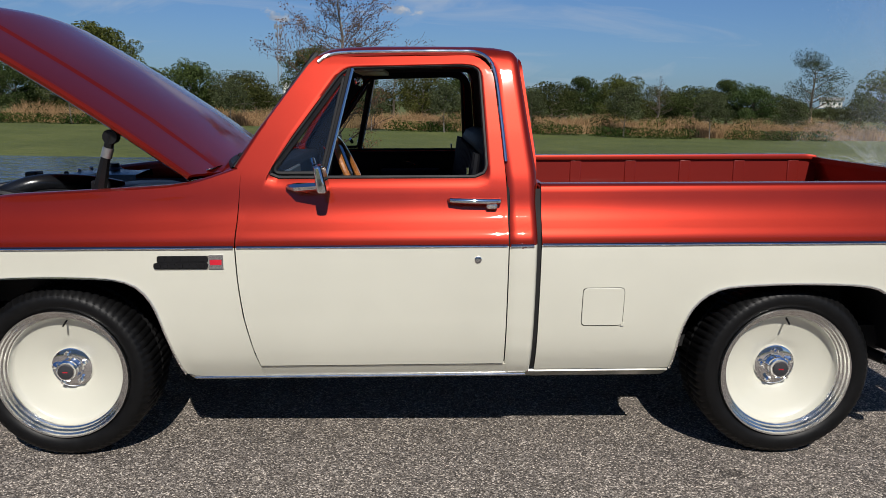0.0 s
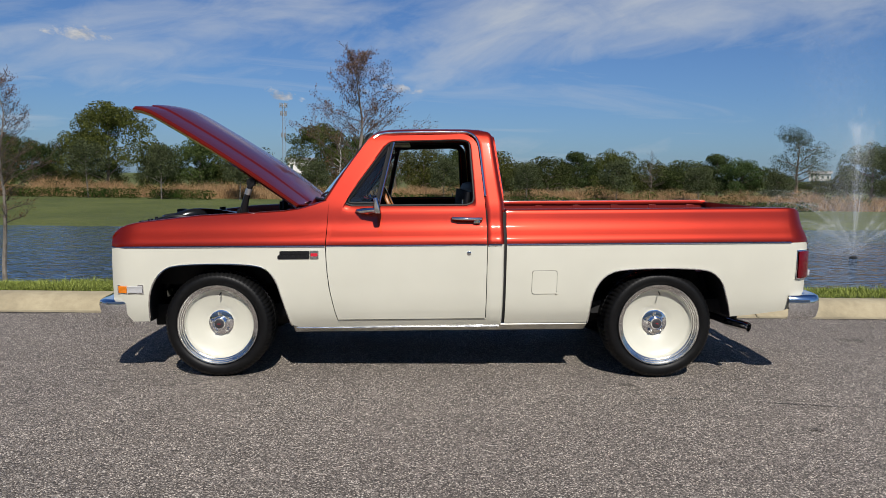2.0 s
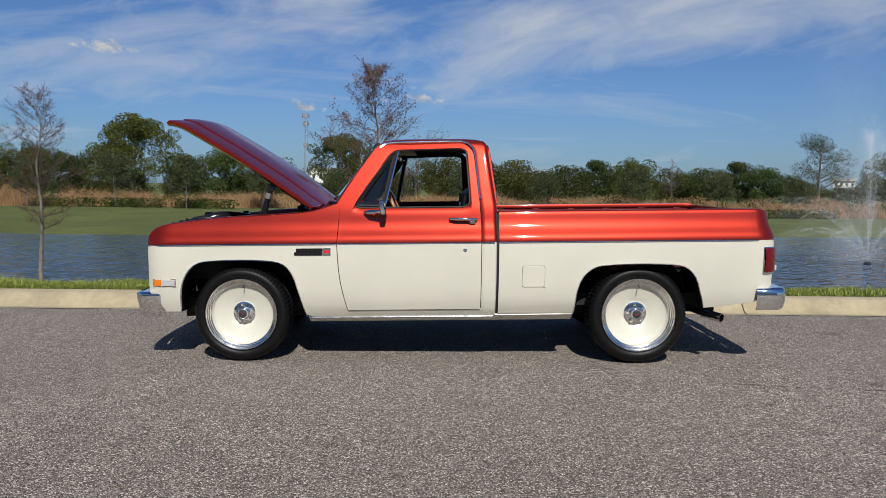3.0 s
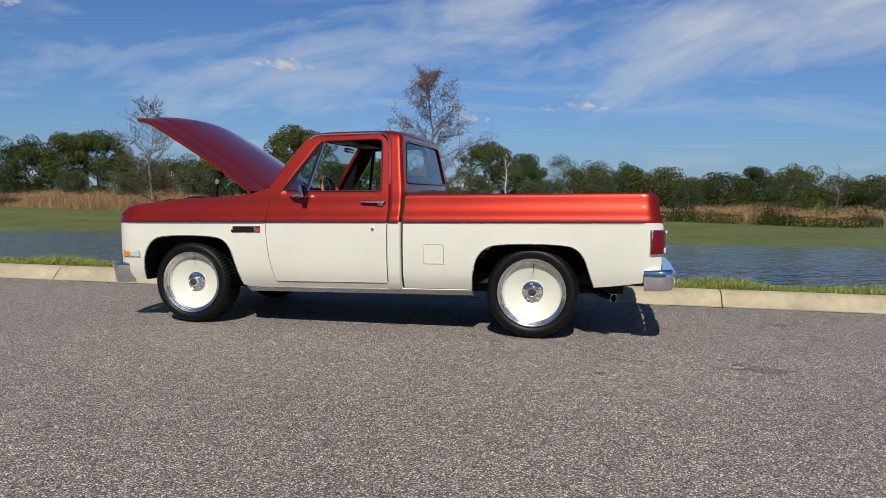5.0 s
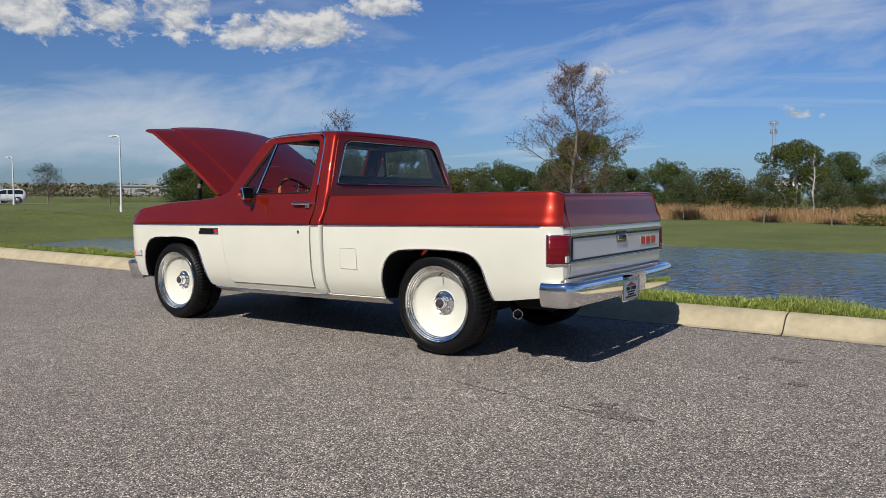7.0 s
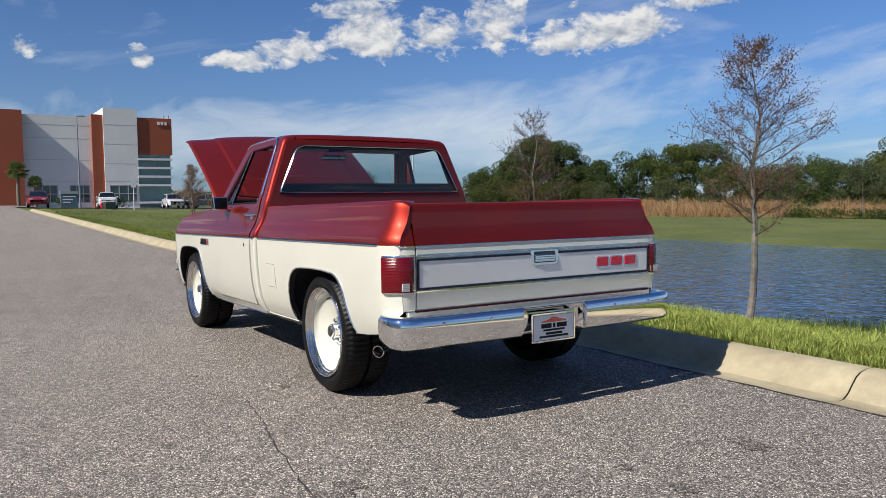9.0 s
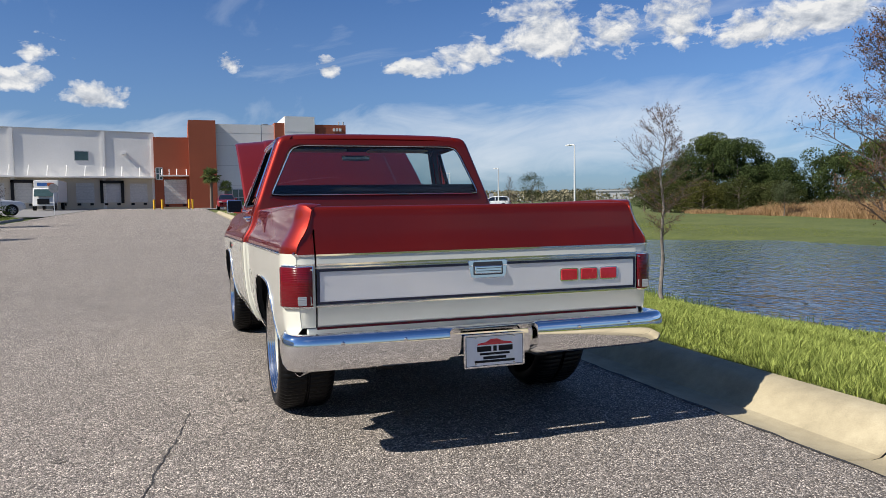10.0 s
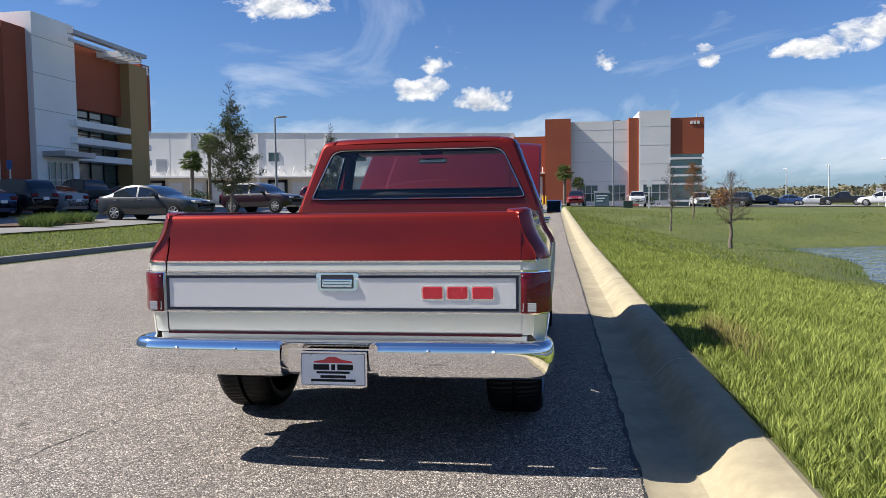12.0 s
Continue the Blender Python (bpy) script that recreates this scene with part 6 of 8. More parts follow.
# young trees in front of the dry grass
YOUNG = leafy_tree("young_oak", "young round-headed oak before the dry grass", 4.0, 1.5, 31, GREY_LEAF, 5200, 0.06, 0.060, 0.34, BARK_PALE, group="young trees on the far bank")
for i, (x, y, h) in enumerate(((-25.6, 57.5, 4.2), (-19.6, 57.0, 3.9), (-13.6, 58.0, 3.2), (-7.2, 57.4, 3.0), (-2.4, 56.8, 2.8), (3.2, 57.2, 3.3), (10.0, 58.2, 3.0), (17.4, 57.6, 3.6), (24.5, 58.0, 3.3), (31.0, 57.6, 2.8),
                               (-33.0, 57.6, 3.4), (-41.0, 59.0, 3.0), (-48.0, 60.0, 3.2), (-55.0, 58.0, 3.0))):
    h += 0.75
    m = pose(x, y, ground_height(x, y), 0, 0, i * 77) @ Matrix.Diagonal((h / 4.3, h / 4.3, h / 4.0, 1))
    if i == 0:
        YOUNG.matrix_basis = m
    else:
        copy_raw(YOUNG, m)


def hedge(x0, x1, y, h=0.9):
    rnd = random.Random(int(x0 * 10))
    bm = bmesh.new()
    x = x0
    while x < x1:
        leaf_cloud(bm, Vector((x, y + rnd.uniform(-0.2, 0.2), ground_height(x, y) + h * 0.45)), h * 0.62, 110, 0.07, rnd, 0.8)
        x += 0.36
    tagged(part("hedge", bm, HEDGE, smooth=False), "low clipped dark green hedge", "hedge", "hedges on the far bank")


for a, b, y in ((-32.0, -27.0, 57.6), (-26.5, -21.5, 57.6), (-20.5, -15.5, 57.4), (-1.0, 4.5, 57.6), (5.5, 14.0, 57.8), (15.0, 23.0, 57.6), (26.0, 34.0, 57.6), (-44.0, -36.0, 58.6)):
    hedge(a, b, y)


for i in range(34):
    rnd = random.Random(900 + i)
    x, y = -62 + i * 3.1 + rnd.uniform(-1, 1), rnd.uniform(60.5, 67.0)
    h = rnd.uniform(0.9, 2.0)
    bm = bmesh.new()
    for k in range(6):
        leaf_cloud(bm, Vector((rnd.uniform(-0.8, 0.8) * h, rnd.uniform(-0.5, 0.5) * h, h * rnd.uniform(0.3, 0.65))), h * 0.42, 70, 0.09, rnd, 0.9)
    o = part("wild_bush", bm, OAK_LIGHT if i % 3 else OAK, smooth=False)
    o.matrix_basis = pose(x, y, ground_height(x, y))
    tagged(o, "wild green bush in the dry grass", "bush", "bushes in the dry grass")


def blades(name, label, mat, spots, seed, lean=0.35, width=0.012):
    """Grass as bent two-piece blades; spots yields x, y, height and size."""
    rnd = random.Random(seed)
    verts, faces = [], []
    for x, y, z, h, w, *bend in spots(rnd):
        b = bend[0] if bend else rnd.uniform(0, 6.283)
        a = b + math.pi / 2 + rnd.uniform(-0.6, 0.6) if bend else rnd.uniform(0, 6.283)
        ux, uy = math.cos(a) * w, math.sin(a) * w
        lx, ly = math.cos(b) * h * lean * rnd.uniform(0.2, 1.3), math.sin(b) * h * lean * rnd.uniform(0.2, 1.3)
        n = len(verts)
        verts += [(x - ux, y - uy, z), (x + ux, y + uy, z), (x + ux * 0.7 + lx * 0.4, y + uy * 0.7 + ly * 0.4, z + h * 0.6), (x - ux * 0.7 + lx * 0.4, y - uy * 0.7 + ly * 0.4, z + h * 0.6), (x + lx, y + ly, z + h)]
        faces += [(n, n + 1, n + 2, n + 3), (n + 3, n + 2, n + 4)]
    me = bpy.data.meshes.new(name)
    me.from_pydata(verts, [], faces)
    me.materials.append(mat)
    return tagged(new(name, me), label, "grass", kind="stuff")


def tuft_at(rnd, cx, cy, h, w, n):
    """Blades that spread outwards from one root."""
    for _ in range(n):
        b = rnd.uniform(0, 6.283)
        r = rnd.uniform(0.0, 0.022)
        x, y = cx + math.cos(b) * r, cy + math.sin(b) * r
        yield x, y, ground_height(x, y) - 0.01, h * rnd.uniform(0.55, 1.25), w * rnd.uniform(0.7, 1.3), b


def verge(rnd):
    for _ in range(21000):
        x = rnd.choice((rnd.uniform(-6, 6.5), rnd.uniform(-14, 9), rnd.uniform(-14, 9), rnd.uniform(-30, 12)))
        y = 3.0 + abs(rnd.gauss(0, 1)) * (2.2 if x > -14 else 3.5)
        if y > shore(x) - 0.5:
            continue
        k = 1.0 if x > -10 else 1.5
        patch = 0.75 + 0.6 * noise.noise(Vector((x * 0.8, y * 0.8, 3.0)))
        yield from tuft_at(rnd, x, y, rnd.uniform(0.05, 0.11) * patch * (1.0 if y > 3.4 else 0.8), 0.0034 * k, 9)


def near_verge(rnd):
    for _ in range(17500):
        x = rnd.uniform(-8.0, 5.4)
        y = 3.0 + rnd.random() ** 1.4 * 3.8
        patch = 0.8 + 0.75 * noise.noise(Vector((x * 1.1, y * 1.1, 3.0)))
        yield from tuft_at(rnd, x, y, rnd.uniform(0.06, 0.13) * patch * (1.0 if y > 3.2 else 0.75), 0.0028, 9)


def weeds(rnd):
    for _ in range(130):
        x, y = rnd.gauss(1.15, 0.35), 3.22 + abs(rnd.gauss(0, 0.16))
        yield from tuft_at(rnd, x, y, rnd.uniform(0.10, 0.19), 0.003, 6)


def near_bank(rnd):
    for _ in range(40000):
        x = rnd.uniform(-12, 14)
        y = rnd.uniform(5.5, shore(x) - 0.2)
        yield x, y, ground_height(x, y) - 0.01, rnd.uniform(0.05, 0.10), rnd.uniform(0.006, 0.010)


def long_slope(rnd):
    for _ in range(65000):
        x = -12 - rnd.random() ** 1.5 * 40
        y = 3.0 + 36.0 * rnd.random() ** 1.35
        if x > left_end(y) - 1.0 and y > shore(x) - 0.5:
            continue
        k = 0.8 + (-12 - x) * 0.035
        patch = 0.8 + 0.6 * noise.noise(Vector((x * 0.35, y * 0.35, 3.0)))
        yield x, y, ground_height(x, y) - 0.01, rnd.uniform(0.05, 0.12) * patch, rnd.uniform(0.0045, 0.0085) * k


def island(rnd):
    for _ in range(40000):
        x, y = rnd.uniform(-49, -6), rnd.uniform(-13.4, -10.5)
        yield x, y, ground_height(x, y) - 0.005, rnd.uniform(0.03, 0.08), rnd.uniform(0.004, 0.010)


def reeds(rnd):
    for _ in range(4000):
        x = rnd.uniform(-34, 14) if rnd.random() < 0.5 else rnd.gauss(1.6, 0.9)
        if noise.noise(Vector((x * 0.5, 0, 9))) < -0.1 and x < -2:
            continue
        y = shore(x) - 0.35 + rnd.gauss(0, 0.25)
        yield x, y, ground_height(x, y) - 0.05, rnd.uniform(0.10, 0.30), 0.008


def dry_belt(rnd):
    for _ in range(150000):
        x = rnd.uniform(-80, 60)
        y = rnd.uniform(59.2, 70.0) + 3.0 * noise.noise(Vector((x * 0.05, 0, 2)))
        if x < -40:
            y += (-40 - x) * 0.25
        if x < -32:
            y -= min(5.0, (-32 - x) * 0.6)
        low = 1.0 if x > -32 else 1.3 if x > -62 else 0.7
        if x < -62 and noise.noise(Vector((x * 0.15, y * 0.2, 4))) < 0.05:
            continue
        yield x, y, ground_height(x, y), low * rnd.uniform(0.5, 1.25) * (0.85 + 0.9 * noise.noise(Vector((x * 0.25, y * 0.25, 0)))), rnd.uniform(0.009, 0.024)


blades("verge_grass", "long bright green grass along the kerb", BLADE, verge, 11, 0.6)
blades("kerbside_grass", "fine dense yellow-green grass beside the kerb", BLADE, near_verge, 19, 0.9)
blades("kerbside_weeds", "brownish weeds gone to seed beside the kerb", WEED, weeds, 23, 0.7)
blades("bank_grass", "green grass on the pond bank", BLADE, near_bank, 12, 0.8)
blades("slope_grass", "sunlit green grass on the long slope", SLOPE_BLADE, long_slope, 15, 0.8)
blades("island_grass", "bright mown grass of the kerbed island", BLADE, island, 16, 0.8)
blades("shore_reeds", "green reeds at the waterline", REED, reeds, 13, 0.3)
blades("dry_grass_belt", "tall straw-coloured dry grass beyond the pond", DRY, dry_belt, 14, 0.7)


# ---- fountain and mast ----
def build_fountain(x, y):
    root = thing("fountain", "pond fountain with fine white jets and drifting spray", "fountain", at=(x, y, -1.2))
    part("float", tube([(0, 0, -0.1), (0, 0, 0.03), (0, 0, 0.08)], [0.12, 0.12, 0.06], 16), BAY, root, "dark float")
    rnd = random.Random(6)

    def drops(verts, faces, p, s):
        n = len(verts)
        verts.extend([(p.x - s, p.y, p.z - s), (p.x + s, p.y, p.z - s), (p.x, p.y + s, p.z - s), (p.x, p.y, p.z + 1.6 * s)])
        faces.extend([(n, n + 1, n + 3), (n + 1, n + 2, n + 3), (n + 2, n, n + 3)])

    def jet(name, a, speed, up, threads, count, size):
        """Thin threads of water flung along one arc, fraying into droplets."""
        bm = bmesh.new()
        verts, faces = [], []
        for _ in range(threads):
            aa, ss, uu = a + rnd.gauss(0, 0.05), speed * rnd.uniform(0.9, 1.05), up + rnd.gauss(0, 0.02)
            vx, vz = ss * math.cos(uu), ss * math.sin(uu)
            flight = 2 * vz / 9.81
            t0 = rnd.uniform(0.0, 0.25)
            t1 = min(0.98, t0 + rnd.uniform(0.25, 0.6))
            pts = []
            for k in range(8):
                t = flight * (t0 + (t1 - t0) * k / 7)
                pts.append(Vector((math.cos(aa) * vx * t, math.sin(aa) * vx * t, 0.1 + vz * t - 4.905 * t * t)))
            add_tube(bm, pts, [0.002 + 0.003 * k / 7 for k in range(8)], 3, caps=False)
            for _ in range(count // threads):
                t = flight * min(0.99, rnd.random() ** 0.7)
                s = 0.015 + 0.07 * t
                p = Vector((math.cos(aa) * vx * t + rnd.gauss(0, s), math.sin(aa) * vx * t + rnd.gauss(0, s), 0.1 + vz * t - 4.905 * t * t + rnd.gauss(0, s)))
                drops(verts, faces, p, size * rnd.uniform(0.5, 1.2))
        me = bpy.data.meshes.new(name)
        bm.to_mesh(me)
        bm.free()
        bits = bpy.data.meshes.new(name)
        bits.from_pydata(verts, [], faces)
        both_bm = bmesh.new()
        both_bm.from_mesh(me)
        both_bm.from_mesh(bits)
        o = tagged(part(name, both_bm, FOAM, root, smooth=False), kind="stuff")
        return o
    for k in range(20):
        a = 2 * math.pi * k / 20 + 0.1
        jet("jet", a, 7.4 if k % 2 else 6.2, 1.02 if k % 2 else 0.85, 4, 900, 0.006)
    for k in range(5):
        jet("central_jet", k * 1.257, 9.4, 1.53, 4, 2400, 0.007)
    # drifting mist: loose flecks, thickest round the main jet and thinning upwards
    verts, faces = [], []
    for _ in range(95000):
        h = 7.4 * rnd.random() ** 1.25
        p = Vector((rnd.gauss(-0.35 - 0.10 * h, 0.55 + 0.04 * h), rnd.gauss(0, 0.5), h + 0.1))
        if rnd.random() < 0.35:
            p = Vector((rnd.gauss(-0.6, 1.5), rnd.gauss(0, 1.3), 2.2 * rnd.random()))
        n = len(verts)
        for k in range(3):
            verts.append((p.x + rnd.uniform(-1, 1) * 0.022, p.y + rnd.uniform(-1, 1) * 0.022, p.z + rnd.uniform(-1, 1) * 0.022))
        faces.append((n, n + 1, n + 2))
    me = bpy.data.meshes.new("mist")
    me.from_pydata(verts, [], faces)
    me.materials.append(MIST)
    tagged(new("mist", me), kind="stuff").parent = root


build_fountain(16.1, 20.4)


def build_mast(x, y, h, size):
    root = thing("mobile_mast", "tall grey lattice mobile phone mast", "mast", at=(x, y, 0))
    root.scale = (size, size, size)
    bm = bmesh.new()
    for k in range(3):
        a = 2 * math.pi * k / 3
        add_tube(bm, [(math.cos(a) * 1.1, math.sin(a) * 1.1, 0), (math.cos(a) * 0.45, math.sin(a) * 0.45, h)], 0.07, 5)
    n = 22
    for i in range(n):
        z0, z1 = h * i / n, h * (i + 1) / n
        for k in range(3):
            a, b = 2 * math.pi * k / 3, 2 * math.pi * (k + 1) / 3
            r0, r1 = 1.1 - 0.65 * i / n, 1.1 - 0.65 * (i + 1) / n
            add_tube(bm, [(math.cos(a) * r0, math.sin(a) * r0, z0), (math.cos(b) * r1, math.sin(b) * r1, z1)], 0.03, 4)
    part("lattice", bm, MAST, root)
    for z, r in ((h - 0.5, 1.35), (h - 3.6, 1.1), (h - 12, 0.8)):
        for k in range(6):
            a = 2 * math.pi * k / 6
            part("antenna", box(math.cos(a) * r - 0.14, math.cos(a) * r + 0.14, math.sin(a) * r - 0.14, math.sin(a) * r + 0.14, z - 0.9, z + 0.9), MAST, root, "pale panel antenna")
        bm = bmesh.new()
        add_tube(bm, [(math.cos(2 * math.pi * k / 18) * r, math.sin(2 * math.pi * k / 18) * r, z) for k in range(19)], 0.09, 4, caps=False)
        part("platform", bm, MAST, root)


build_mast(-29.4, 166.4, 29.5, 0.57)


# ---- parking areas, kerbs and buildings ----
def sheet(name, xs, ys_, lift, mat, label):
    bm = grid([[(x, y, level(x, y) + lift) for x in xs] for y in ys_])
    tagged(part(name, bm, mat), label, "asphalt", kind="structure")


sheet("parking_lot", [-52 + 4 * k for k in range(19)], [-60, -45, -30.0, -28, -22, -16, -14.5, -13.6], 0.02, LOT, "grey asphalt parking lot")
sheet("dock_yard", [-110, -97, -90, -80, -70, -64, -60, -58, -56, -54, -52], [-90, -60, -40, -30, -20, -14.5, -12.8, -10.9, -10.25], 0.02, LOT, "grey asphalt dock yard")
# out of view, added so the tailgate chrome mirrors grey instead of grass
sheet("cross_road", [45, 60, 100, 300], [-60, -30, -10.3, -4, 2.4, 20, 55], 0.03, LOT, "unseen grey asphalt sheet added to be mirrored in the chrome")
sheet("far_lot", [-126, -110, -97, -90, -84], [2.4, 6, 12, 20, 34, 44], 0.03, LOT, "grey asphalt car park")


def side_kerb():
    prof = [(0.0, -0.02), (0.01, 0.12), (0.03, 0.15), (0.14, 0.155), (0.17, 0.14), (0.17, -0.05)]
    pts = [(14 - 2.0 * k, -10.2) for k in range(32)] + [(-50.5, -10.5), (-52.0, -11.2), (-52.6, -12.4), (-52.7, -14.0)]
    bm = grid([[(x, y - o, level(x, 0) + u) for o, u in prof] for x, y in pts])
    tagged(part("side_kerb", bm, worn("grey_kerb_concrete", (0.20, 0.195, 0.18), 0.85, 0.0, 1.5, 0.25)), "grey concrete kerb of the grass island", "kerb", kind="structure")


side_kerb()


def front(root, name, x, y0, y1, z0, z1, mat, depth=1.0, label=""):
    """A wall panel facing +x, with real thickness."""
    return part(name, box(x - depth, x, y0, y1, z0, z1), mat, root, label)


def joints(root, x, y0, y1, zs, ys_=()):
    for z in zs:
        part("panel_joint", box(x - 0.02, x + 0.010, y0, y1, z - 0.02, z + 0.02), JOINT, root)
    for y in ys_:
        part("panel_joint", box(x - 0.02, x + 0.02, y - 0.05, y + 0.05, zs[0] - 3 if zs else 1, zs[-1] + 1 if zs else 9), WALL_GREY, root)


def window_unit(root, x, y0, y1, z0, z1, n, rows=1):
    w = part("window", box(x - 0.12, x + 0.02, y0, y1, z0, z1), BLDG_GLASS, root, "grey-green window glass")
    for k in range(n + 1):
        y = y0 + (y1 - y0) * k / n
        part("mullion", box(x, x + 0.08, y - 0.05, y + 0.05, z0, z1), WALL_GREY, w)
    for k in range(rows + 1):
        z = z0 + (z1 - z0) * k / rows
        part("rail", box(x, x + 0.07, y0, y1, z - 0.05, z + 0.05), WALL_GREY, w)


def dock_door(root, x, y0, y1, z0, z1, seal):
    d = part("dock_door", box(x - 0.1, x + 0.05, y0, y1, z0, z1), worn("pale_door", (0.52, 0.51, 0.49), 0.6), root, "pale roll-up dock door")
    n = 6
    for k in range(1, n):
        z = z0 + (z1 - z0) * k / n
        part("door_joint", box(x + 0.04, x + 0.07, y0, y1, z - 0.02, z + 0.02), WALL_GREY, d)
    if seal:
        for a, b, c, e in ((y0 - 0.35, y0, z0 - 0.1, z1 + 0.35), (y1, y1 + 0.35, z0 - 0.1, z1 + 0.35), (y0 - 0.35, y1 + 0.35, z1, z1 + 0.35)):
            part("dock_seal", box(x, x + 0.35, a, b, c, e), BLACK, d, "black dock seal")
    for y in (y0 + 0.1, y1 - 0.5):
        part("dock_bumper", box(x, x + 0.2, y, y + 0.4, z0 - 0.35, z0 - 0.08), BLACK, d)


def build_far_building():
    b = thing("warehouse", "long white and rust-orange tilt-up warehouse", "building", at=(0, 0, 0))
    X = -96.0
    front(b, "white_wall", X - 1.0, -130, -3.5, 0.4, 10.45, WALL_WHITE, 40, "off-white panel wall")
    part("coping", box(X - 1.4, X - 0.9, -130, -3.5, 10.45, 10.6), WALL_GREY, b)
    part("roof_unit", box(X - 14, X - 10, -30, -25, 10.4, 11.2), WALL_GREY, b)
    part("roof_unit", box(X - 14, X - 10, -8, -4.5, 10.4, 11.0), WALL_GREY, b)
    part("dock_band", box(X - 1.0, X - 0.93, -130, -3.5, 0.4, 4.7), worn("beige_band", (0.50, 0.44, 0.35), 0.85, 0.0, 0.4, 0.12), b, "beige lower wall band")
    part("dock_canopy", box(X - 1.0, X + 0.3, -130, -3.5, 4.75, 4.95), WALL_WHITE, b, "thin white dock canopy")
    for k in range(46):
        y = -5.2 - k * 2.1
        part("canopy_rod", tube([(X + 0.2, y, 4.9), (X - 0.95, y, 6.2)], 0.06, 5), WALL_WHITE, b)
    for y in (-3.6, -9.4, -19.6, -29.8, -40.0, -50.2, -60.4, -70.6):
        part("pilaster", box(X - 1.0, X - 0.86, y - 0.2, y + 0.2, 0.4, 10.45), WALL_WHITE, b)
    for k in range(22):
        y = -4.4 - k * 3.1 - (0.6 if k > 3 else 0)
        dock_door(b, X - 0.93, y - 2.05, y, 1.75, 4.1, k % 3 == 1)
    for y in (-11.9, -24.9, -37.6):
        window_unit(b, X - 1.0, y - 0.8, y + 0.8, 6.85, 8.0, 1, 1)
    louvre = part("wall_louvre", box(X - 1.0, X - 0.95, -55.6, -54.0, 5.6, 7.2), WALL_GREY, b, "grey louvred vent")
    for k in range(7):
        part("louvre_slat", box(X - 0.95, X - 0.91, -55.55, -54.05, 5.68 + 0.21 * k, 5.78 + 0.21 * k), WALL_GREY, louvre)
    for k in range(6):
        y = -22.8 - 10.2 * k
        part("panel_joint", box(X - 1.0, X - 0.985, y - 0.03, y + 0.03, 4.95, 10.45), JOINT, b)
    for y in (-7.0, -31.5, -43.0):
        part("wall_light", box(X - 1.0, X - 0.6, y - 0.25, y + 0.25, 7.7, 8.0), WALL_WHITE, b, "white wall light")
    front(b, "orange_block", X - 0.5, -3.5, 0.75, 0.4, 10.0, WALL_ORANGE, 40, "rust-orange wall")
    dock_door(b, X - 0.45, -2.35, 0.35, 1.5, 4.6, False)
    part("door_canopy", box(X - 0.5, X + 0.5, -2.8, 0.65, 5.0, 5.15), WALL_WHITE, b)
    for y in (-2.6, -1.7, -0.8, 0.4):
        part("canopy_rod", tube([(X + 0.4, y, 5.1), (X - 0.45, y, 5.9)], 0.05, 5), WALL_WHITE, b)
    window_unit(b, X - 0.5, -3.3, -2.5, 4.6, 6.1, 2, 2)
    part("side_door", box(X - 0.6, X - 0.44, -3.35, -2.6, 1.4, 3.3), WALL_ORANGE, b)
    front(b, "orange_tower", X + 1.0, 0.75, 4.1, 0.4, 12.1, WALL_ORANGE, 14, "rust-orange tower")
    front(b, "white_front", X, 4.1, 11.6, 0.4, 11.75, WALL_WHITE, 40, "off-white front wall")
    joints(b, X, 4.1, 11.6, (3.8, 6.4, 9.0, 10.6))
    for y0, y1 in ((5.2, 7.6), (9.0, 11.2)):
        window_unit(b, X, y0, y1, 1.2, 3.3, 3, 2)
    part("wall_light", box(X, X + 0.4, 6.9, 7.3, 7.8, 8.05), WALL_WHITE, b)
    front(b, "orange_strip", X + 0.6, 11.6, 12.9, 0.4, 12.0, WALL_ORANGE, 10)
    front(b, "white_tower", X + 0.8, 12.9, 16.85, 0.4, 12.85, WALL_WHITE, 12, "off-white tower")
    joints(b, X + 0.8, 12.9, 16.85, (3.8, 6.0, 8.4, 10.8))
    window_unit(b, X + 0.8, 13.4, 16.6, 1.2, 3.3, 3, 2)
    front(b, "orange_end", X + 0.6, 16.85, 21.1, 7.2, 11.85, WALL_ORANGE, 40, "rust-orange end block")
    part("glass_corner", box(X - 38, X + 0.2, 16.85, 20.9, 0.4, 7.2), TEAL_GLASS, b, "banded green-grey glazing")
    for z in (1.1, 3.3, 4.4, 5.5, 6.6):
        part("sun_band", box(X - 0.2, X + 0.9, 16.85, 21.0, z - 0.12, z + 0.14), WALL_WHITE, b, "white sun-shade band")
    for k in range(3):
        part("number_bar", box(X + 0.6, X + 0.68, 19.35 + 0.42 * k, 19.65 + 0.42 * k, 11.0, 11.4), WALL_WHITE, b)
    for y in (20.2, 20.8):
        part("roof_lamp", tube([(X + 0.3, y, 11.8), (X + 0.4, y, 12.3)], 0.09, 6), WALL_GREY, b)
    ramp = bmesh.new()
    add_box(ramp, X + 0.5, X + 8, -2.3, 0.3, 0.5, 1.1)
    part("dock_ramp", ramp, CONCRETE, b, "pale concrete ramp")
    for y in (-3.4, -2.5, 0.5, 0.9):
        part("bollard", tube([(X + 7.5, y, 0.8), (X + 7.5, y, 2.0)], 0.12, 10), YELLOW, b, "yellow bollard")


build_far_building()
for ob in bpy.data.objects["warehouse"].children_recursive:
    if ob.type == "MESH" and min(v.co.y for v in ob.data.vertices) < -3.6:
        for v in ob.data.vertices:
            v.co.z += 0.028 * max(0.0, -3.5 - v.co.y) * min(1.0, v.co.z / 10.0)


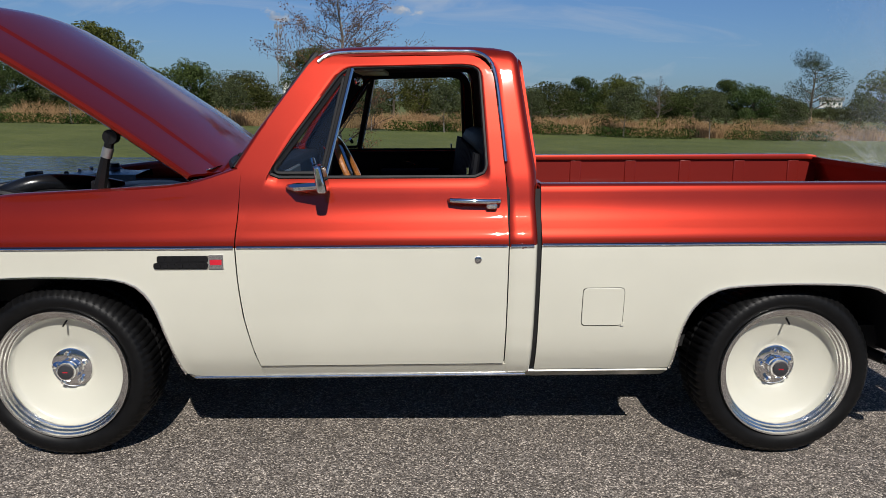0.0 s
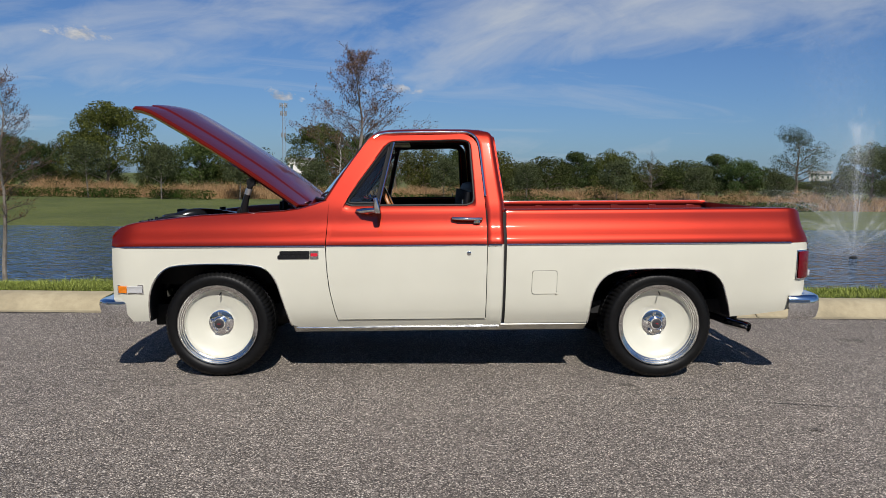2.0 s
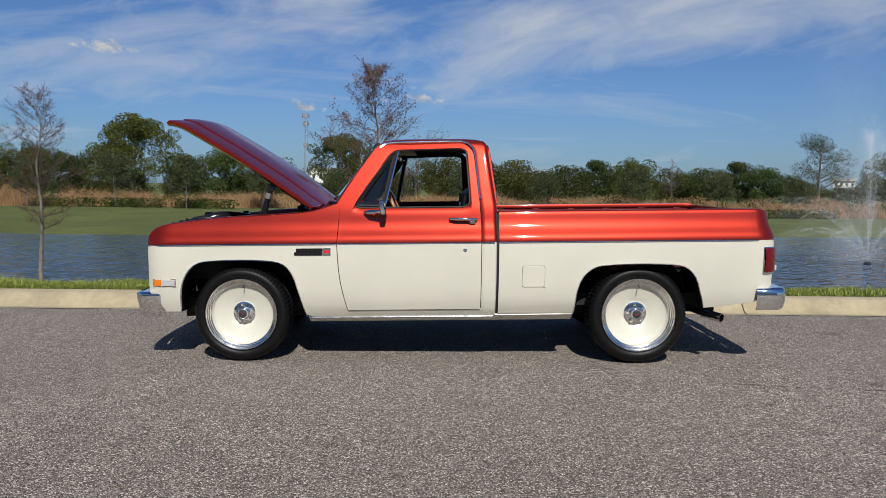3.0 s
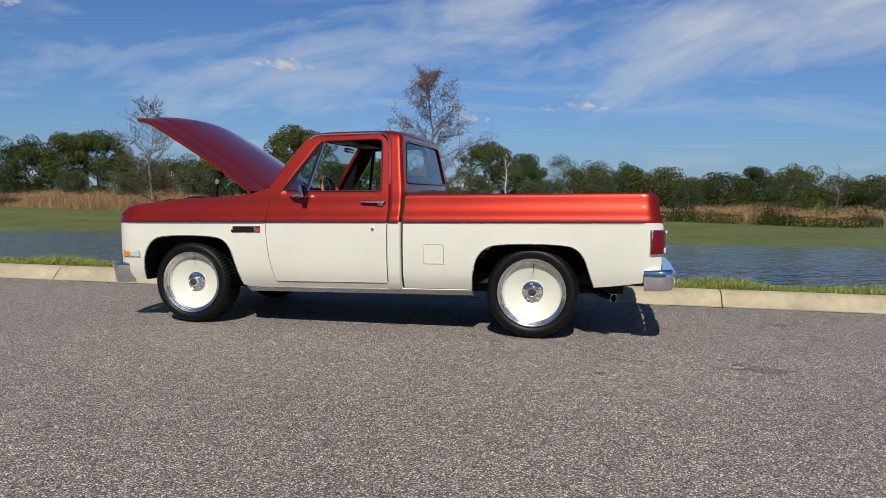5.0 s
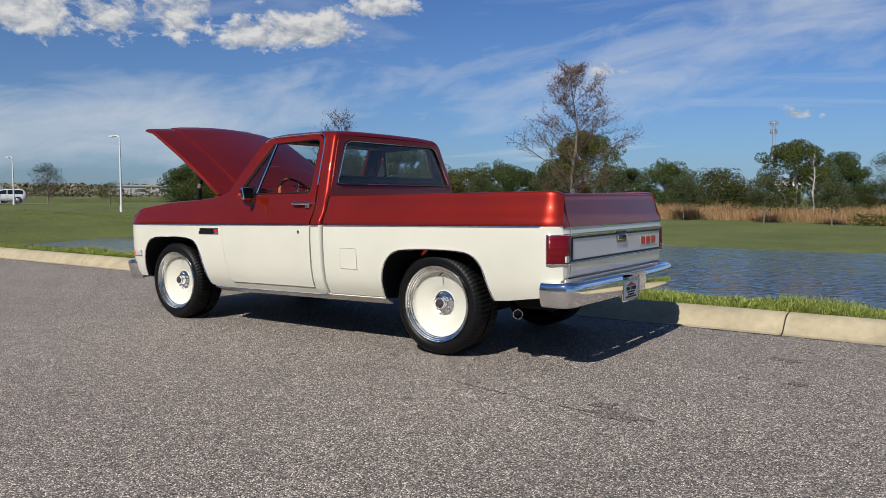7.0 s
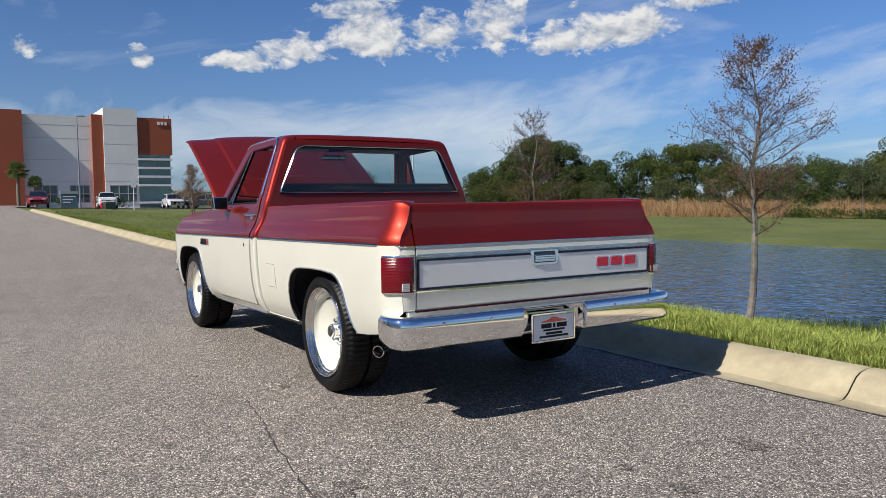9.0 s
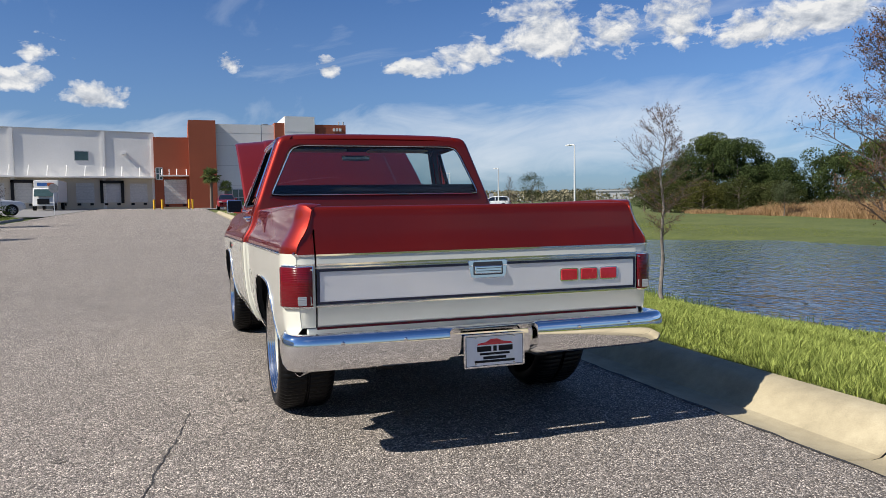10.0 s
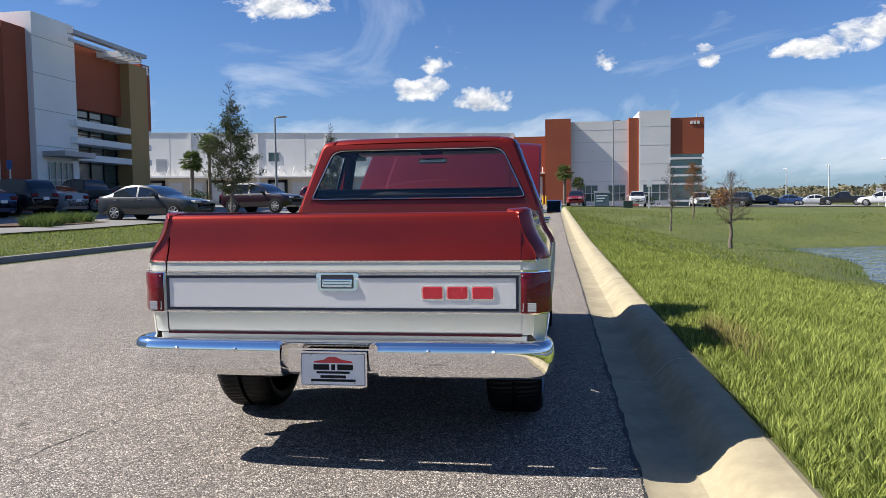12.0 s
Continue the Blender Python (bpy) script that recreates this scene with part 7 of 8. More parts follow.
def build_near_building():
    b = thing("office_block", "white, ochre and rust-orange office block with sun shades", "building")
    Y, Z = -28.5, 0.6

    def panel(name, x0, x1, z0, z1, y, depth, mat, label=""):
        return part(name, box(x0, x1, y - depth, y, z0, z1), mat, b, label)
    panel("white_wall", -31.1, 24.0, Z, 11.6, Y, 40, WALL_FRESH, "off-white panel wall")
    for z in (4.6, 7.2, 9.6):
        part("panel_joint", box(-31.1, 24, Y - 0.02, Y + 0.012, z - 0.02, z + 0.02), JOINT, b)
    panel("orange_pier", -33.0, -31.1, Z, 11.6, Y + 0.45, 20, WALL_ORANGE, "rust-orange pier")
    panel("white_tower", -36.95, -33.0, Z, 12.55, Y + 0.85, 12, WALL_FRESH, "off-white tower")
    for z in (4.9, 7.0, 9.1, 11.2):
        part("panel_joint", box(-36.95, -33.0, Y + 0.84, Y + 0.862, z - 0.02, z + 0.02), JOINT, b)
    panel("orange_panel", -42.66, -36.4, 7.6, 11.75, Y + 0.4, 20, WALL_ORANGE, "rust-orange upper panel")
    part("glazing", box(-42.66, -36.4, Y - 10, Y, Z, 7.6), BLDG_GLASS, b, "dark banded glazing")
    for z in (6.5, 5.45, 4.4):
        part("sun_shade", box(-42.3, -36.2, Y - 0.2, Y + 1.3, z - 0.2, z + 0.2), WALL_FRESH, b, "white sun shade")
    for k in range(4):
        x = -42.4 + 1.5 * k
        part("mullion", box(x - 0.04, x + 0.04, Y, Y + 0.08, Z, 7.7), BLACK, b)
    for z in (2.9, 5.0, 6.0, 7.1):
        part("window_rail", box(-42.66, -36.4, Y, Y + 0.08, z - 0.04, z + 0.04), BLACK, b)
    panel("ochre_pier", -45.0, -42.66, Z, 11.3, Y + 1.1, 24, WALL_TAN, "ochre pier")
    panel("orange_fin", -46.3, -45.0, 6.9, 11.7, Y + 0.6, 10, WALL_ORANGE, "rust-orange sign fin")
    part("glass_end", box(-46.1, -45.0, Y - 10, Y + 0.2, Z, 6.9), BLDG_GLASS, b)
    for z in (6.75, 5.65, 4.55):
        part("sun_shade", box(-46.3, -45.0, Y - 0.2, Y + 0.55, z - 0.2, z + 0.2), WALL_FRESH, b)
    for k in range(2):
        part("number_bar", box(-46.05 + 0.42 * k, -45.75 + 0.42 * k, Y + 0.6, Y + 0.66, 11.0, 11.6), WALL_FRESH, b)
    c = part("roof_canopy", box(-42.8, -34.6, Y + 2.0, Y + 2.4, 11.55, 11.8), WALL_GREY, b, "grey steel roof canopy")
    for k in range(4):
        x = -42.2 + k * 0.7
        part("canopy_post", box(x - 0.12, x + 0.12, Y + 0.4, Y + 2.3, 11.2, 11.6), WALL_FRESH, c)
    part("canopy_back", box(-42.8, -36.4, Y + 0.6, Y + 0.9, 11.55, 11.75), WALL_GREY, c)
    e = part("entry_canopy", box(-36.5, -33.5, Y + 0.85, Y + 2.3, 4.3, 4.6), WALL_GREY, b, "grey entry canopy")
    for x0, x1, z0, z1 in ((-36.2, -34.0, 1.0, 4.0),):
        part("entry_glass", box(x0, x1, Y + 0.8, Y + 0.90, z0, z1), TEAL_GLASS, b, "entry glazing")
        for k in range(5):
            x = x0 + (x1 - x0) * k / 4
            part("mullion", box(x - 0.04, x + 0.04, Y + 0.88, Y + 0.96, z0, z1), WALL_GREY, b)
        part("rail", box(x0, x1, Y + 0.88, Y + 0.95, 2.9, 2.98), WALL_GREY, b)


build_near_building()


# ---- parked cars ----
SHAPES = {
    # side outline (along, up), belt height, roof height, wheel positions, radius, side window outline
    "sedan": ([(-2.42, 0.35), (-2.44, 0.62), (-2.30, 0.80), (-1.40, 0.94), (-0.95, 1.0), (-0.15, 1.42), (0.35, 1.47), (1.00, 1.42), (1.75, 1.06), (2.30, 1.02), (2.42, 0.85), (2.42, 0.42), (2.30, 0.28), (-2.2, 0.26)],
              0.98, 1.47, (-1.45, 1.36), 0.33, [(-0.72, 1.02), (-0.12, 1.36), (0.35, 1.41), (0.95, 1.36), (1.45, 1.06)], 1.82),
    "suv": ([(-2.36, 0.42), (-2.40, 0.80), (-2.28, 0.98), (-1.35, 1.10), (-0.95, 1.14), (-0.30, 1.62), (0.2, 1.72), (1.75, 1.70), (2.10, 1.55), (2.35, 1.08), (2.40, 0.80), (2.38, 0.48), (2.25, 0.34), (-2.2, 0.32)],
            1.10, 1.72, (-1.45, 1.40), 0.37, [(-0.78, 1.16), (-0.26, 1.56), (0.2, 1.64), (1.65, 1.61), (2.0, 1.20)], 1.92),
    "pickup": ([(-2.75, 0.50), (-2.80, 0.95), (-2.65, 1.12), (-1.55, 1.20), (-1.15, 1.24), (-0.55, 1.78), (-0.1, 1.85), (0.75, 1.84), (0.98, 1.25), (2.75, 1.22), (2.80, 0.90), (2.78, 0.60), (2.6, 0.45), (-2.6, 0.42)],
               1.22, 1.85, (-1.75, 1.70), 0.40, [(-0.98, 1.28), (-0.5, 1.70), (-0.1, 1.77), (0.66, 1.75), (0.78, 1.30)], 1.98)}
SKIN = {"sedan": [(-2.40, 0.55), (-2.36, 0.70), (-2.15, 0.80), (-1.5, 0.92), (-0.98, 0.99), (-0.60, 1.20), (-0.2, 1.39), (0.2, 1.46), (0.6, 1.47), (1.0, 1.41), (1.4, 1.24), (1.75, 1.09), (2.1, 1.05), (2.33, 1.01), (2.40, 0.88), (2.42, 0.6)],
        "suv": [(-2.36, 0.65), (-2.32, 0.86), (-2.1, 0.98), (-1.5, 1.07), (-1.02, 1.13), (-0.65, 1.40), (-0.25, 1.62), (0.2, 1.71), (1.0, 1.72), (1.7, 1.68), (2.02, 1.58), (2.22, 1.30), (2.34, 1.06), (2.38, 0.7)],
        "pickup": [(-2.78, 0.75), (-2.75, 1.0), (-2.55, 1.12), (-1.7, 1.18), (-1.2, 1.23), (-0.85, 1.50), (-0.5, 1.75), (-0.1, 1.84), (0.6, 1.83), (0.82, 1.72), (0.95, 1.34), (1.05, 1.24), (1.3, 1.22), (2.0, 1.22), (2.72, 1.21), (2.78, 0.7)]}
CAR_PAINT = {}
CAR_GLASS = worn("dark_car_glass", (0.008, 0.010, 0.011), 0.05, 0.0, 3.0, 0.3, 10.0, 0.0, coat=1.0)
RIM = worn("dull_alloy", (0.42, 0.42, 0.43), 0.35, 0.7, 30.0, 0.5)


def car(kind, colour_name, colour, at, turn):
    outline, belt_z, roof_z, axles, wr, win, width = SHAPES[kind]
    if colour_name not in CAR_PAINT:
        CAR_PAINT[colour_name] = car_paint(colour_name.replace(" ", "_") + "_car_paint", tuple(c * 0.8 for c in colour), 0.0, 0.35, 0.0, 0.9, 0.3)
    x, y = at
    root = thing("parked_" + ("car" if kind == "sedan" else kind), "parked " + colour_name + " " + {"sedan": "four-door saloon car", "suv": "family SUV", "pickup": "modern pickup truck"}[kind] + " on the asphalt", "car", "parked cars", (x, y, level(x, y) + 0.02), turn)

    roof_line = [(p.x, p.y) for p in smooth_line([(q[0], q[1], 0) for q in SKIN[kind]], 60)]
    L0, L1 = roof_line[0][0], roof_line[-1][0]
    mid = 0.3 if kind != "pickup" else -0.1
    sill = 0.26 if kind == "sedan" else 0.36
    xs = sorted({round(L0 + (L1 - L0) * k / 40, 4) for k in range(41)} | {round(win[0][0] + 0.02, 4), round(win[-1][0] - 0.02, 4), mid - 0.04, mid + 0.04})

    def section(x):
        """Half a cross-section from the sill to the roof's middle."""
        top = lerp(roof_line, x)
        u = abs(2 * (x - L0) / (L1 - L0) - 1)
        w = width / 2 * (1 - 0.30 * max(0.0, (u - 0.72) / 0.28) ** 2.4)
        zb = min(belt_z - 0.02, top - 0.04)
        low = sill + 0.10 * max(0.0, (u - 0.86) / 0.14)
        g = max(0.0, top - zb - 0.06)
        wr_ = w * (1 - 0.36 * g)
        return [(w * 0.90, low), (w * 0.985, low + 0.14), (w, low + 0.30), (w, zb - 0.18), (w * 0.975, zb - 0.05), (w * 0.945, zb), (wr_ * 0.935, zb + g * 0.92), (wr_ * 0.86, top - 0.02), (wr_ * 0.5, top), (0.0, top + 0.012)]
    bins = {"body": [], "windscreen": [], "rear_glass": [], "side_window": [], "other_window": []}
    for x0, x1 in zip(xs, xs[1:]):
        s0, s1 = section(x0), section(x1)
        xc = (x0 + x1) / 2
        top = lerp(roof_line, xc)
        for k in range(9):
            kind_of = "body"
            if k == 5 and win[0][0] < xc < win[-1][0] and top > belt_z + 0.10 and not mid - 0.041 < xc < mid + 0.041:
                kind_of = "side"
            if k >= 7 and belt_z + 0.04 < top < roof_z - 0.07:
                kind_of = "windscreen" if xc < mid else ("rear_glass" if not (kind == "pickup" and xc > 1.1) else "body")
            for side in (1, -1):
                q = [(x0, side * s0[k][0], s0[k][1]), (x1, side * s1[k][0], s1[k][1]), (x1, side * s1[k + 1][0], s1[k + 1][1]), (x0, side * s0[k + 1][0], s0[k + 1][1])]
                nm = kind_of if kind_of != "side" else ("side_window" if side > 0 else "other_window")
                bins[nm].append(q if side < 0 else q[::-1])
    made = {}
    for nm, quads in bins.items():
        bm = bmesh.new()
        for q in quads:
            bm.faces.new([bm.verts.new(p) for p in q])
        if nm == "body":
            for x_end in (L0, L1):
                sec = section(x_end)
                bm.faces.new([bm.verts.new((x_end, y, z)) for y, z in sec + [(-y, z) for y, z in sec[-2::-1]]])
            add_box(bm, L0 + 0.3, L1 - 0.3, -width / 2 + 0.15, width / 2 - 0.15, sill - 0.04, sill + 0.1)
        bmesh.ops.remove_doubles(bm, verts=bm.verts, dist=1e-4)
        bmesh.ops.recalc_face_normals(bm, faces=bm.faces)
        made[nm] = part(nm.replace("other", "side"), bm, CAR_PAINT[colour_name] if nm == "body" else CAR_GLASS, root if nm == "body" else made["body"], colour_name + " painted body" if nm == "body" else "dark glass", auto=32)
    for s in (-1, 1):
        w = s * width / 2
        for ax in axles:
            part("wheel_arch", tube([(ax, w - s * 0.1, wr + 0.01), (ax, w + s * 0.004, wr + 0.01)], wr * 1.13, 24), DARK, made["body"], "black wheel arch")
            t = part("wheel", tube([(ax, w - s * 0.2, wr), (ax, w + s * 0.012, wr), (ax, w + s * 0.020, wr)], [wr, wr, wr * 0.92], 24), TYRE, root, "black tyre")
            rim = bmesh.new()
            add_tube(rim, [(ax + math.cos(2 * math.pi * k / 20) * wr * 0.66, w + s * 0.020, wr + math.sin(2 * math.pi * k / 20) * wr * 0.66) for k in range(21)], wr * 0.05, 5, caps=False)
            for k in range(7):
                a = 2 * math.pi * k / 7 + 0.3
                add_tube(rim, [(ax, w + s * 0.020, wr), (ax + math.cos(a) * wr * 0.66, w + s * 0.022, wr + math.sin(a) * wr * 0.66)], [wr * 0.13, wr * 0.075], 5)
            part("wheel_rim", rim, RIM, t, "silver spoked alloy rim")
        part("wing_mirror", box(win[0][0] + 0.12, win[0][0] + 0.24, min(w - s * 0.05, w + s * 0.17), max(w - s * 0.05, w + s * 0.17), belt_z + 0.0, belt_z + 0.14), CAR_PAINT[colour_name], root, bevel=0.04)
        for xx in (mid - 0.22, mid + 0.92):
            if kind != "pickup" or xx < 0.8:
                part("door_handle", box(xx, xx + 0.17, min(w - s * 0.02, w + s * 0.012), max(w - s * 0.02, w + s * 0.012), belt_z - 0.15, belt_z - 0.12), SILVER_STRAP, root)
        for xx in (win[0][0] - 0.02, mid + 0.02, win[-1][0] - 0.28):
            if kind != "pickup" or xx < 0.9:
                part("door_gap", box(xx - 0.006, xx + 0.006, min(w - s * 0.02, w + s * 0.002), max(w - s * 0.02, w + s * 0.002), sill + 0.16, belt_z - 0.10), BLACK, root)
        ew = width * 0.29
        zl = belt_z - 0.27
        part("headlamp", box(L0 + 0.03, L0 + 0.34, s * ew - 0.18, s * ew + 0.20, zl - 0.04, zl + 0.08), LENS_CLEAR, root, "clear headlamp", bevel=0.04)
        part("tail_lamp", box(L1 - 0.24, L1 - 0.01, s * ew - 0.18, s * ew + 0.20, zl + 0.02, zl + 0.20), LENS_RED, root, "red tail lamp", bevel=0.04)
    part("front_grille", box(L0 - 0.004, L0 + 0.1, -0.30, 0.30, zl - 0.10, zl), BAY_GREY, root, "dark grille", bevel=0.03)
    part("lower_intake", box(L0 - 0.004, L0 + 0.1, -0.34, 0.34, sill + 0.13, sill + 0.20), BAY_GREY, root, "dark lower intake", bevel=0.02)
    part("plate", box(L1 - 0.01, L1 + 0.02, -0.16, 0.16, zl - 0.12, zl + 0.02), PLATE_WHITE, root)
    return root


WHITE_C, BLACK_C, GREY_C, SILVER_C = ("white", (0.75, 0.75, 0.74)), ("black", (0.012, 0.012, 0.014)), ("dark grey", (0.030, 0.034, 0.040)), ("silver", (0.42, 0.44, 0.46))
RED_C, MAROON_C, BLUE_C = ("red", (0.32, 0.012, 0.016)), ("dark maroon", (0.020, 0.005, 0.010)), ("blue", (0.03, 0.07, 0.20))
for kind, col, at, turn in (
        ("sedan", GREY_C, (-22.6, -14.6), -97), ("suv", MAROON_C, (-34.4, -14.6), -102), ("sedan", BLACK_C, (-47.5, -20.6), -66), ("suv", RED_C, (-50.2, -15.4), -70),
        ("suv", WHITE_C, (-55.0, -13.6), -72), ("suv", BLACK_C, (-25.6, -23.8), 78), ("sedan", SILVER_C, (-28.4, -24.0), 76), ("pickup", BLACK_C, (-32.2, -24.3), 80), ("sedan", BLUE_C, (-22.8, -23.8), 78), ("sedan", MAROON_C, (-35.6, -24.4), 76),
        ("pickup", WHITE_C, (-87.0, 11.8), 175), ("suv", WHITE_C, (-86.5, 19.0), 178), ("suv", GREY_C, (-86.0, 22.6), 60), ("suv", RED_C, (-80.6, 4.4), 175), ("sedan", BLACK_C, (-106.6, 31.0), 75), ("sedan", BLUE_C, (-106.0, 34.2), 78),
        ("sedan", WHITE_C, (-105.4, 37.4), 80), ("pickup", BLACK_C, (-104.0, 41.0), 70), ("sedan", RED_C, (-103.0, 45.0), 78), ("suv", WHITE_C, (-88.0, 39.6), 64)):
    car(kind, col[0], col[1], at, turn)


def delivery_truck(x, y):
    z = level(x, y) + 0.02
    t = thing("delivery_truck", "white delivery truck backed up to the dock", "truck", at=(x, y, z))
    part("cargo_box", box(-7.5, -0.6, -1.25, 1.25, 0.9, 3.4), WALL_WHITE, t, "white cargo box", bevel=0.05)
    bm = box(-0.6, 1.6, -1.1, 1.1, 0.5, 2.5)
    for v in bm.verts:
        if v.co.z > 2 and v.co.x > 1:
            v.co.x -= 0.7
    part("cab", bm, WALL_WHITE, t, "white cab", bevel=0.08)
    part("cab_window", grid([[(1.52, yy, 1.55), (1.02, yy, 2.35)] for yy in (-0.95, 0, 0.95)]), BLDG_GLASS, t, thick=0.02)
    part("truck_grille", box(1.55, 1.66, -0.6, 0.6, 0.7, 1.3), BLACK, t)
    part("sign_bar", box(-0.6, -0.55, -0.9, 0.1, 2.75, 3.1), SIGN_BLUE, t)
    part("sign_bar", box(-0.6, -0.55, 0.12, 0.8, 2.75, 3.1), WALL_ORANGE, t)
    for ax in (0.8, -5.5):
        for s in (-1, 1):
            part("wheel", tube([(ax, s * 0.85, 0.45), (ax, s * 1.15, 0.45)], 0.45, 16), TYRE, t)


delivery_truck(-88.0, -14.75)


# ---- lamps, palms, shrubs, signs ----
def lamp_post(x, y, z, h, arm=1.2, turn=0.0, paint=POLE):
    p = thing("street_lamp", "tall pale street lamp with a flat head", "street lamp", "street lamps", (x, y, z), turn)
    part("pole", tube([(0, 0, 0), (0, 0, h * 0.5), (0, 0, h)], [0.095, 0.08, 0.055], 12), paint, p)
    part("arm", tube([(0, 0, h - 0.05), (arm * 0.5, 0, h + 0.06), (arm, 0, h + 0.05)], 0.06, 8), paint, p)
    part("head", box(arm - 0.1, arm + 0.55, -0.16, 0.16, h - 0.02, h + 0.10), paint, p, "flat lamp head", bevel=0.03)
    part("foot", tube([(0, 0, 0), (0, 0, 0.5)], 0.14, 12), paint, p)


lamp_post(-54.4, 33.55, -0.25, 6.5, 0.9, 180)
lamp_post(-82.2, 37.9, 0.1, 5.3, 0.7, 180)
lamp_post(-110.0, 41.2, 0.3, 5.6, 0.6, 180)
lamp_post(-120.0, 38.2, 0.3, 5.6, 0.6, 180)
lamp_post(-85.9, 8.9, 0.5, 10.2, 0.25, 90, MAST)
lamp_post(-48.5, -19.05, 1.3, 6.6, 0.35, 90, MAST)


def palm(x, y, top, h, seed):
    rnd = random.Random(seed)
    z = level(x, y)
    t = thing("palm_tree", "cabbage palm with a shaggy round head", "palm tree", "palms by the buildings", (x, y, z))
    part("trunk", tube([(0, 0, -0.2), (0.05, 0, top * 0.58), (0, 0.05, top)], [0.22, 0.17, 0.19], 10), BARK, t)
    bm = bmesh.new()
    for i in range(60):
        a, e = rnd.uniform(0, 6.283), rnd.uniform(-0.9, 1.35)
        d = Vector((math.cos(a) * math.cos(e), math.sin(a) * math.cos(e), math.sin(e)))
        p = Vector((0, 0, top))
        side = d.cross(Vector((0, 0, 1))).normalized()
        hub = p + d * h * rnd.uniform(0.10, 0.16)
        add_tube(bm, [p, hub], 0.012, 3, caps=False)
        for k in range(13):
            f = -1.5 + 3.0 * k / 12
            tip = hub + (d * math.cos(f) + side * math.sin(f)) * h * 0.15 * rnd.uniform(0.8, 1.15) + Vector((0, 0, -0.035 * h * rnd.random()))
            mid = hub.lerp(tip, 0.5) + Vector((0, 0, 0.01 * h))
            cross = (tip - hub).cross(Vector((rnd.uniform(-1, 1), rnd.uniform(-1, 1), 1))).normalized() * h * 0.011
            bm.faces.new([bm.verts.new(hub), bm.verts.new(mid + cross), bm.verts.new(tip), bm.verts.new(mid - cross)])
    part("fronds", bm, PALM, t, smooth=False)


for x, y, top, h, sd in ((-91.5, 3.2, 4.0, 4.6, 1), (-91.0, 4.9, 2.8, 3.2, 2), (-66.0, -34.6, 4.9, 4.8, 3), (-70.0, -34.6, 6.9, 4.6, 4)):
    palm(x, y, top, h, sd)
for x, y, h, wide, sd in ((-36.0, -10.95, 5.6, 0.66, 61), (-22.2, -11.05, 6.1, 0.66, 62)):
    bare_tree("island_oak", "young pointed grey-green oak with a bare leading shoot", h, sd, 0.075, (x, y, level(x, y)), 3000, wide, BARK_PALE, GREY_LEAF, (0.16, 5, 0.033), CONE, 0.24, 60, 0.74, "fine grey-green leaves", 0.004)
for x, y, h, sd in ((-46.0, -13.2, 2.8, 71), (-40.5, -12.8, 2.4, 72), (-49.5, -12.0, 2.6, 73)):
    bare_tree("crape_myrtle", "small many-stemmed bare shrub tree on the island", h, sd, 0.04, (x, y, level(x, y)), 500, 1.5)
for x, y, h, w, sd in ((-47.5, -11.6, 0.6, 1.0, 1), (-44.0, -11.7, 0.5, 0.9, 2), (-88.0, 7.6, 1.4, 1.0, 6), (-87.5, 13.5, 1.5, 1.1, 7), (-88.5, 12.0, 2.4, 1.3, 8),
                       (-52.0, -27.0, 1.9, 0.9, 9), (-45.0, -26.4, 1.8, 0.9, 10), (-56.5, -25.0, 1.6, 0.8, 11), (-46.5, 13.0, 2.0, 1.0, 12)):
    rnd = random.Random(sd)
    bm = bmesh.new()
    for k in range(7):
        leaf_cloud(bm, Vector((rnd.uniform(-0.6, 0.6) * w, rnd.uniform(-0.6, 0.6) * w, h * rnd.uniform(0.35, 0.7))), w * 0.5, 70, 0.07, rnd, 0.9)
    o = part("shrub", bm, RUST if sd == 12 else HEDGE, smooth=False)
    o.matrix_basis = pose(x, y, max(level(x, y), ground_height(x, y)))
    tagged(o, "rounded dark green shrub in a planting bed" if sd != 12 else "orange-brown autumn shrub on the slope", "shrub", "shrubs")


def bed_leaves(rnd):
    for _ in range(2600):
        k = rnd.randrange(15)
        cx, cy = -15.6 - 0.32 * k + 0.4 * math.sin(k * 2.1), -15.2 - 0.10 * k + 0.5 * math.cos(k * 1.7)
        x, y = cx + rnd.gauss(0, 0.13), cy + rnd.gauss(0, 0.13)
        yield x, y, level(x, y), rnd.uniform(0.22, 0.48), 0.012


bm = bmesh.new()
bm.faces.new([bm.verts.new((-17.8 + math.cos(a) * 3.3, -16.0 + math.sin(a) * 1.1, level(-17.8, -16.0 + math.sin(a) * 1.1) + 0.05)) for a in [k * math.pi / 16 for k in range(32)]])
tagged(part("mulch_bed", bm, worn("brown_bark_mulch", (0.10, 0.06, 0.035), 0.95, 0.0, 20.0, 0.5, 90.0, 0.6, 0.02)), "brown mulch planting bed", "mulch", kind="structure")
blades("bed_plants", "clumps of strappy green border plants in mulch", REED, bed_leaves, 19, 0.9)


def sign_post(x, y, z, h, w, mat, label, sides=4):
    s = thing("road_sign", label, "sign", at=(x, y, z))
    part("post", tube([(0, 0, 0), (0, 0, h)], 0.04, 8), POLE, s)
    if sides == 4:
        part("sign_face", box(0.04, 0.055, -w, w, h - 1.5 * w, h + 1.5 * w), mat, s, bevel=0.004)
        return
    bm = bmesh.new()
    bm.faces.new([bm.verts.new((0.05, math.cos(math.pi / 8 + math.pi / 4 * k) * w, h + math.sin(math.pi / 8 + math.pi / 4 * k) * w)) for k in range(8)])
    part("sign_face", bm, mat, s, thick=0.01)


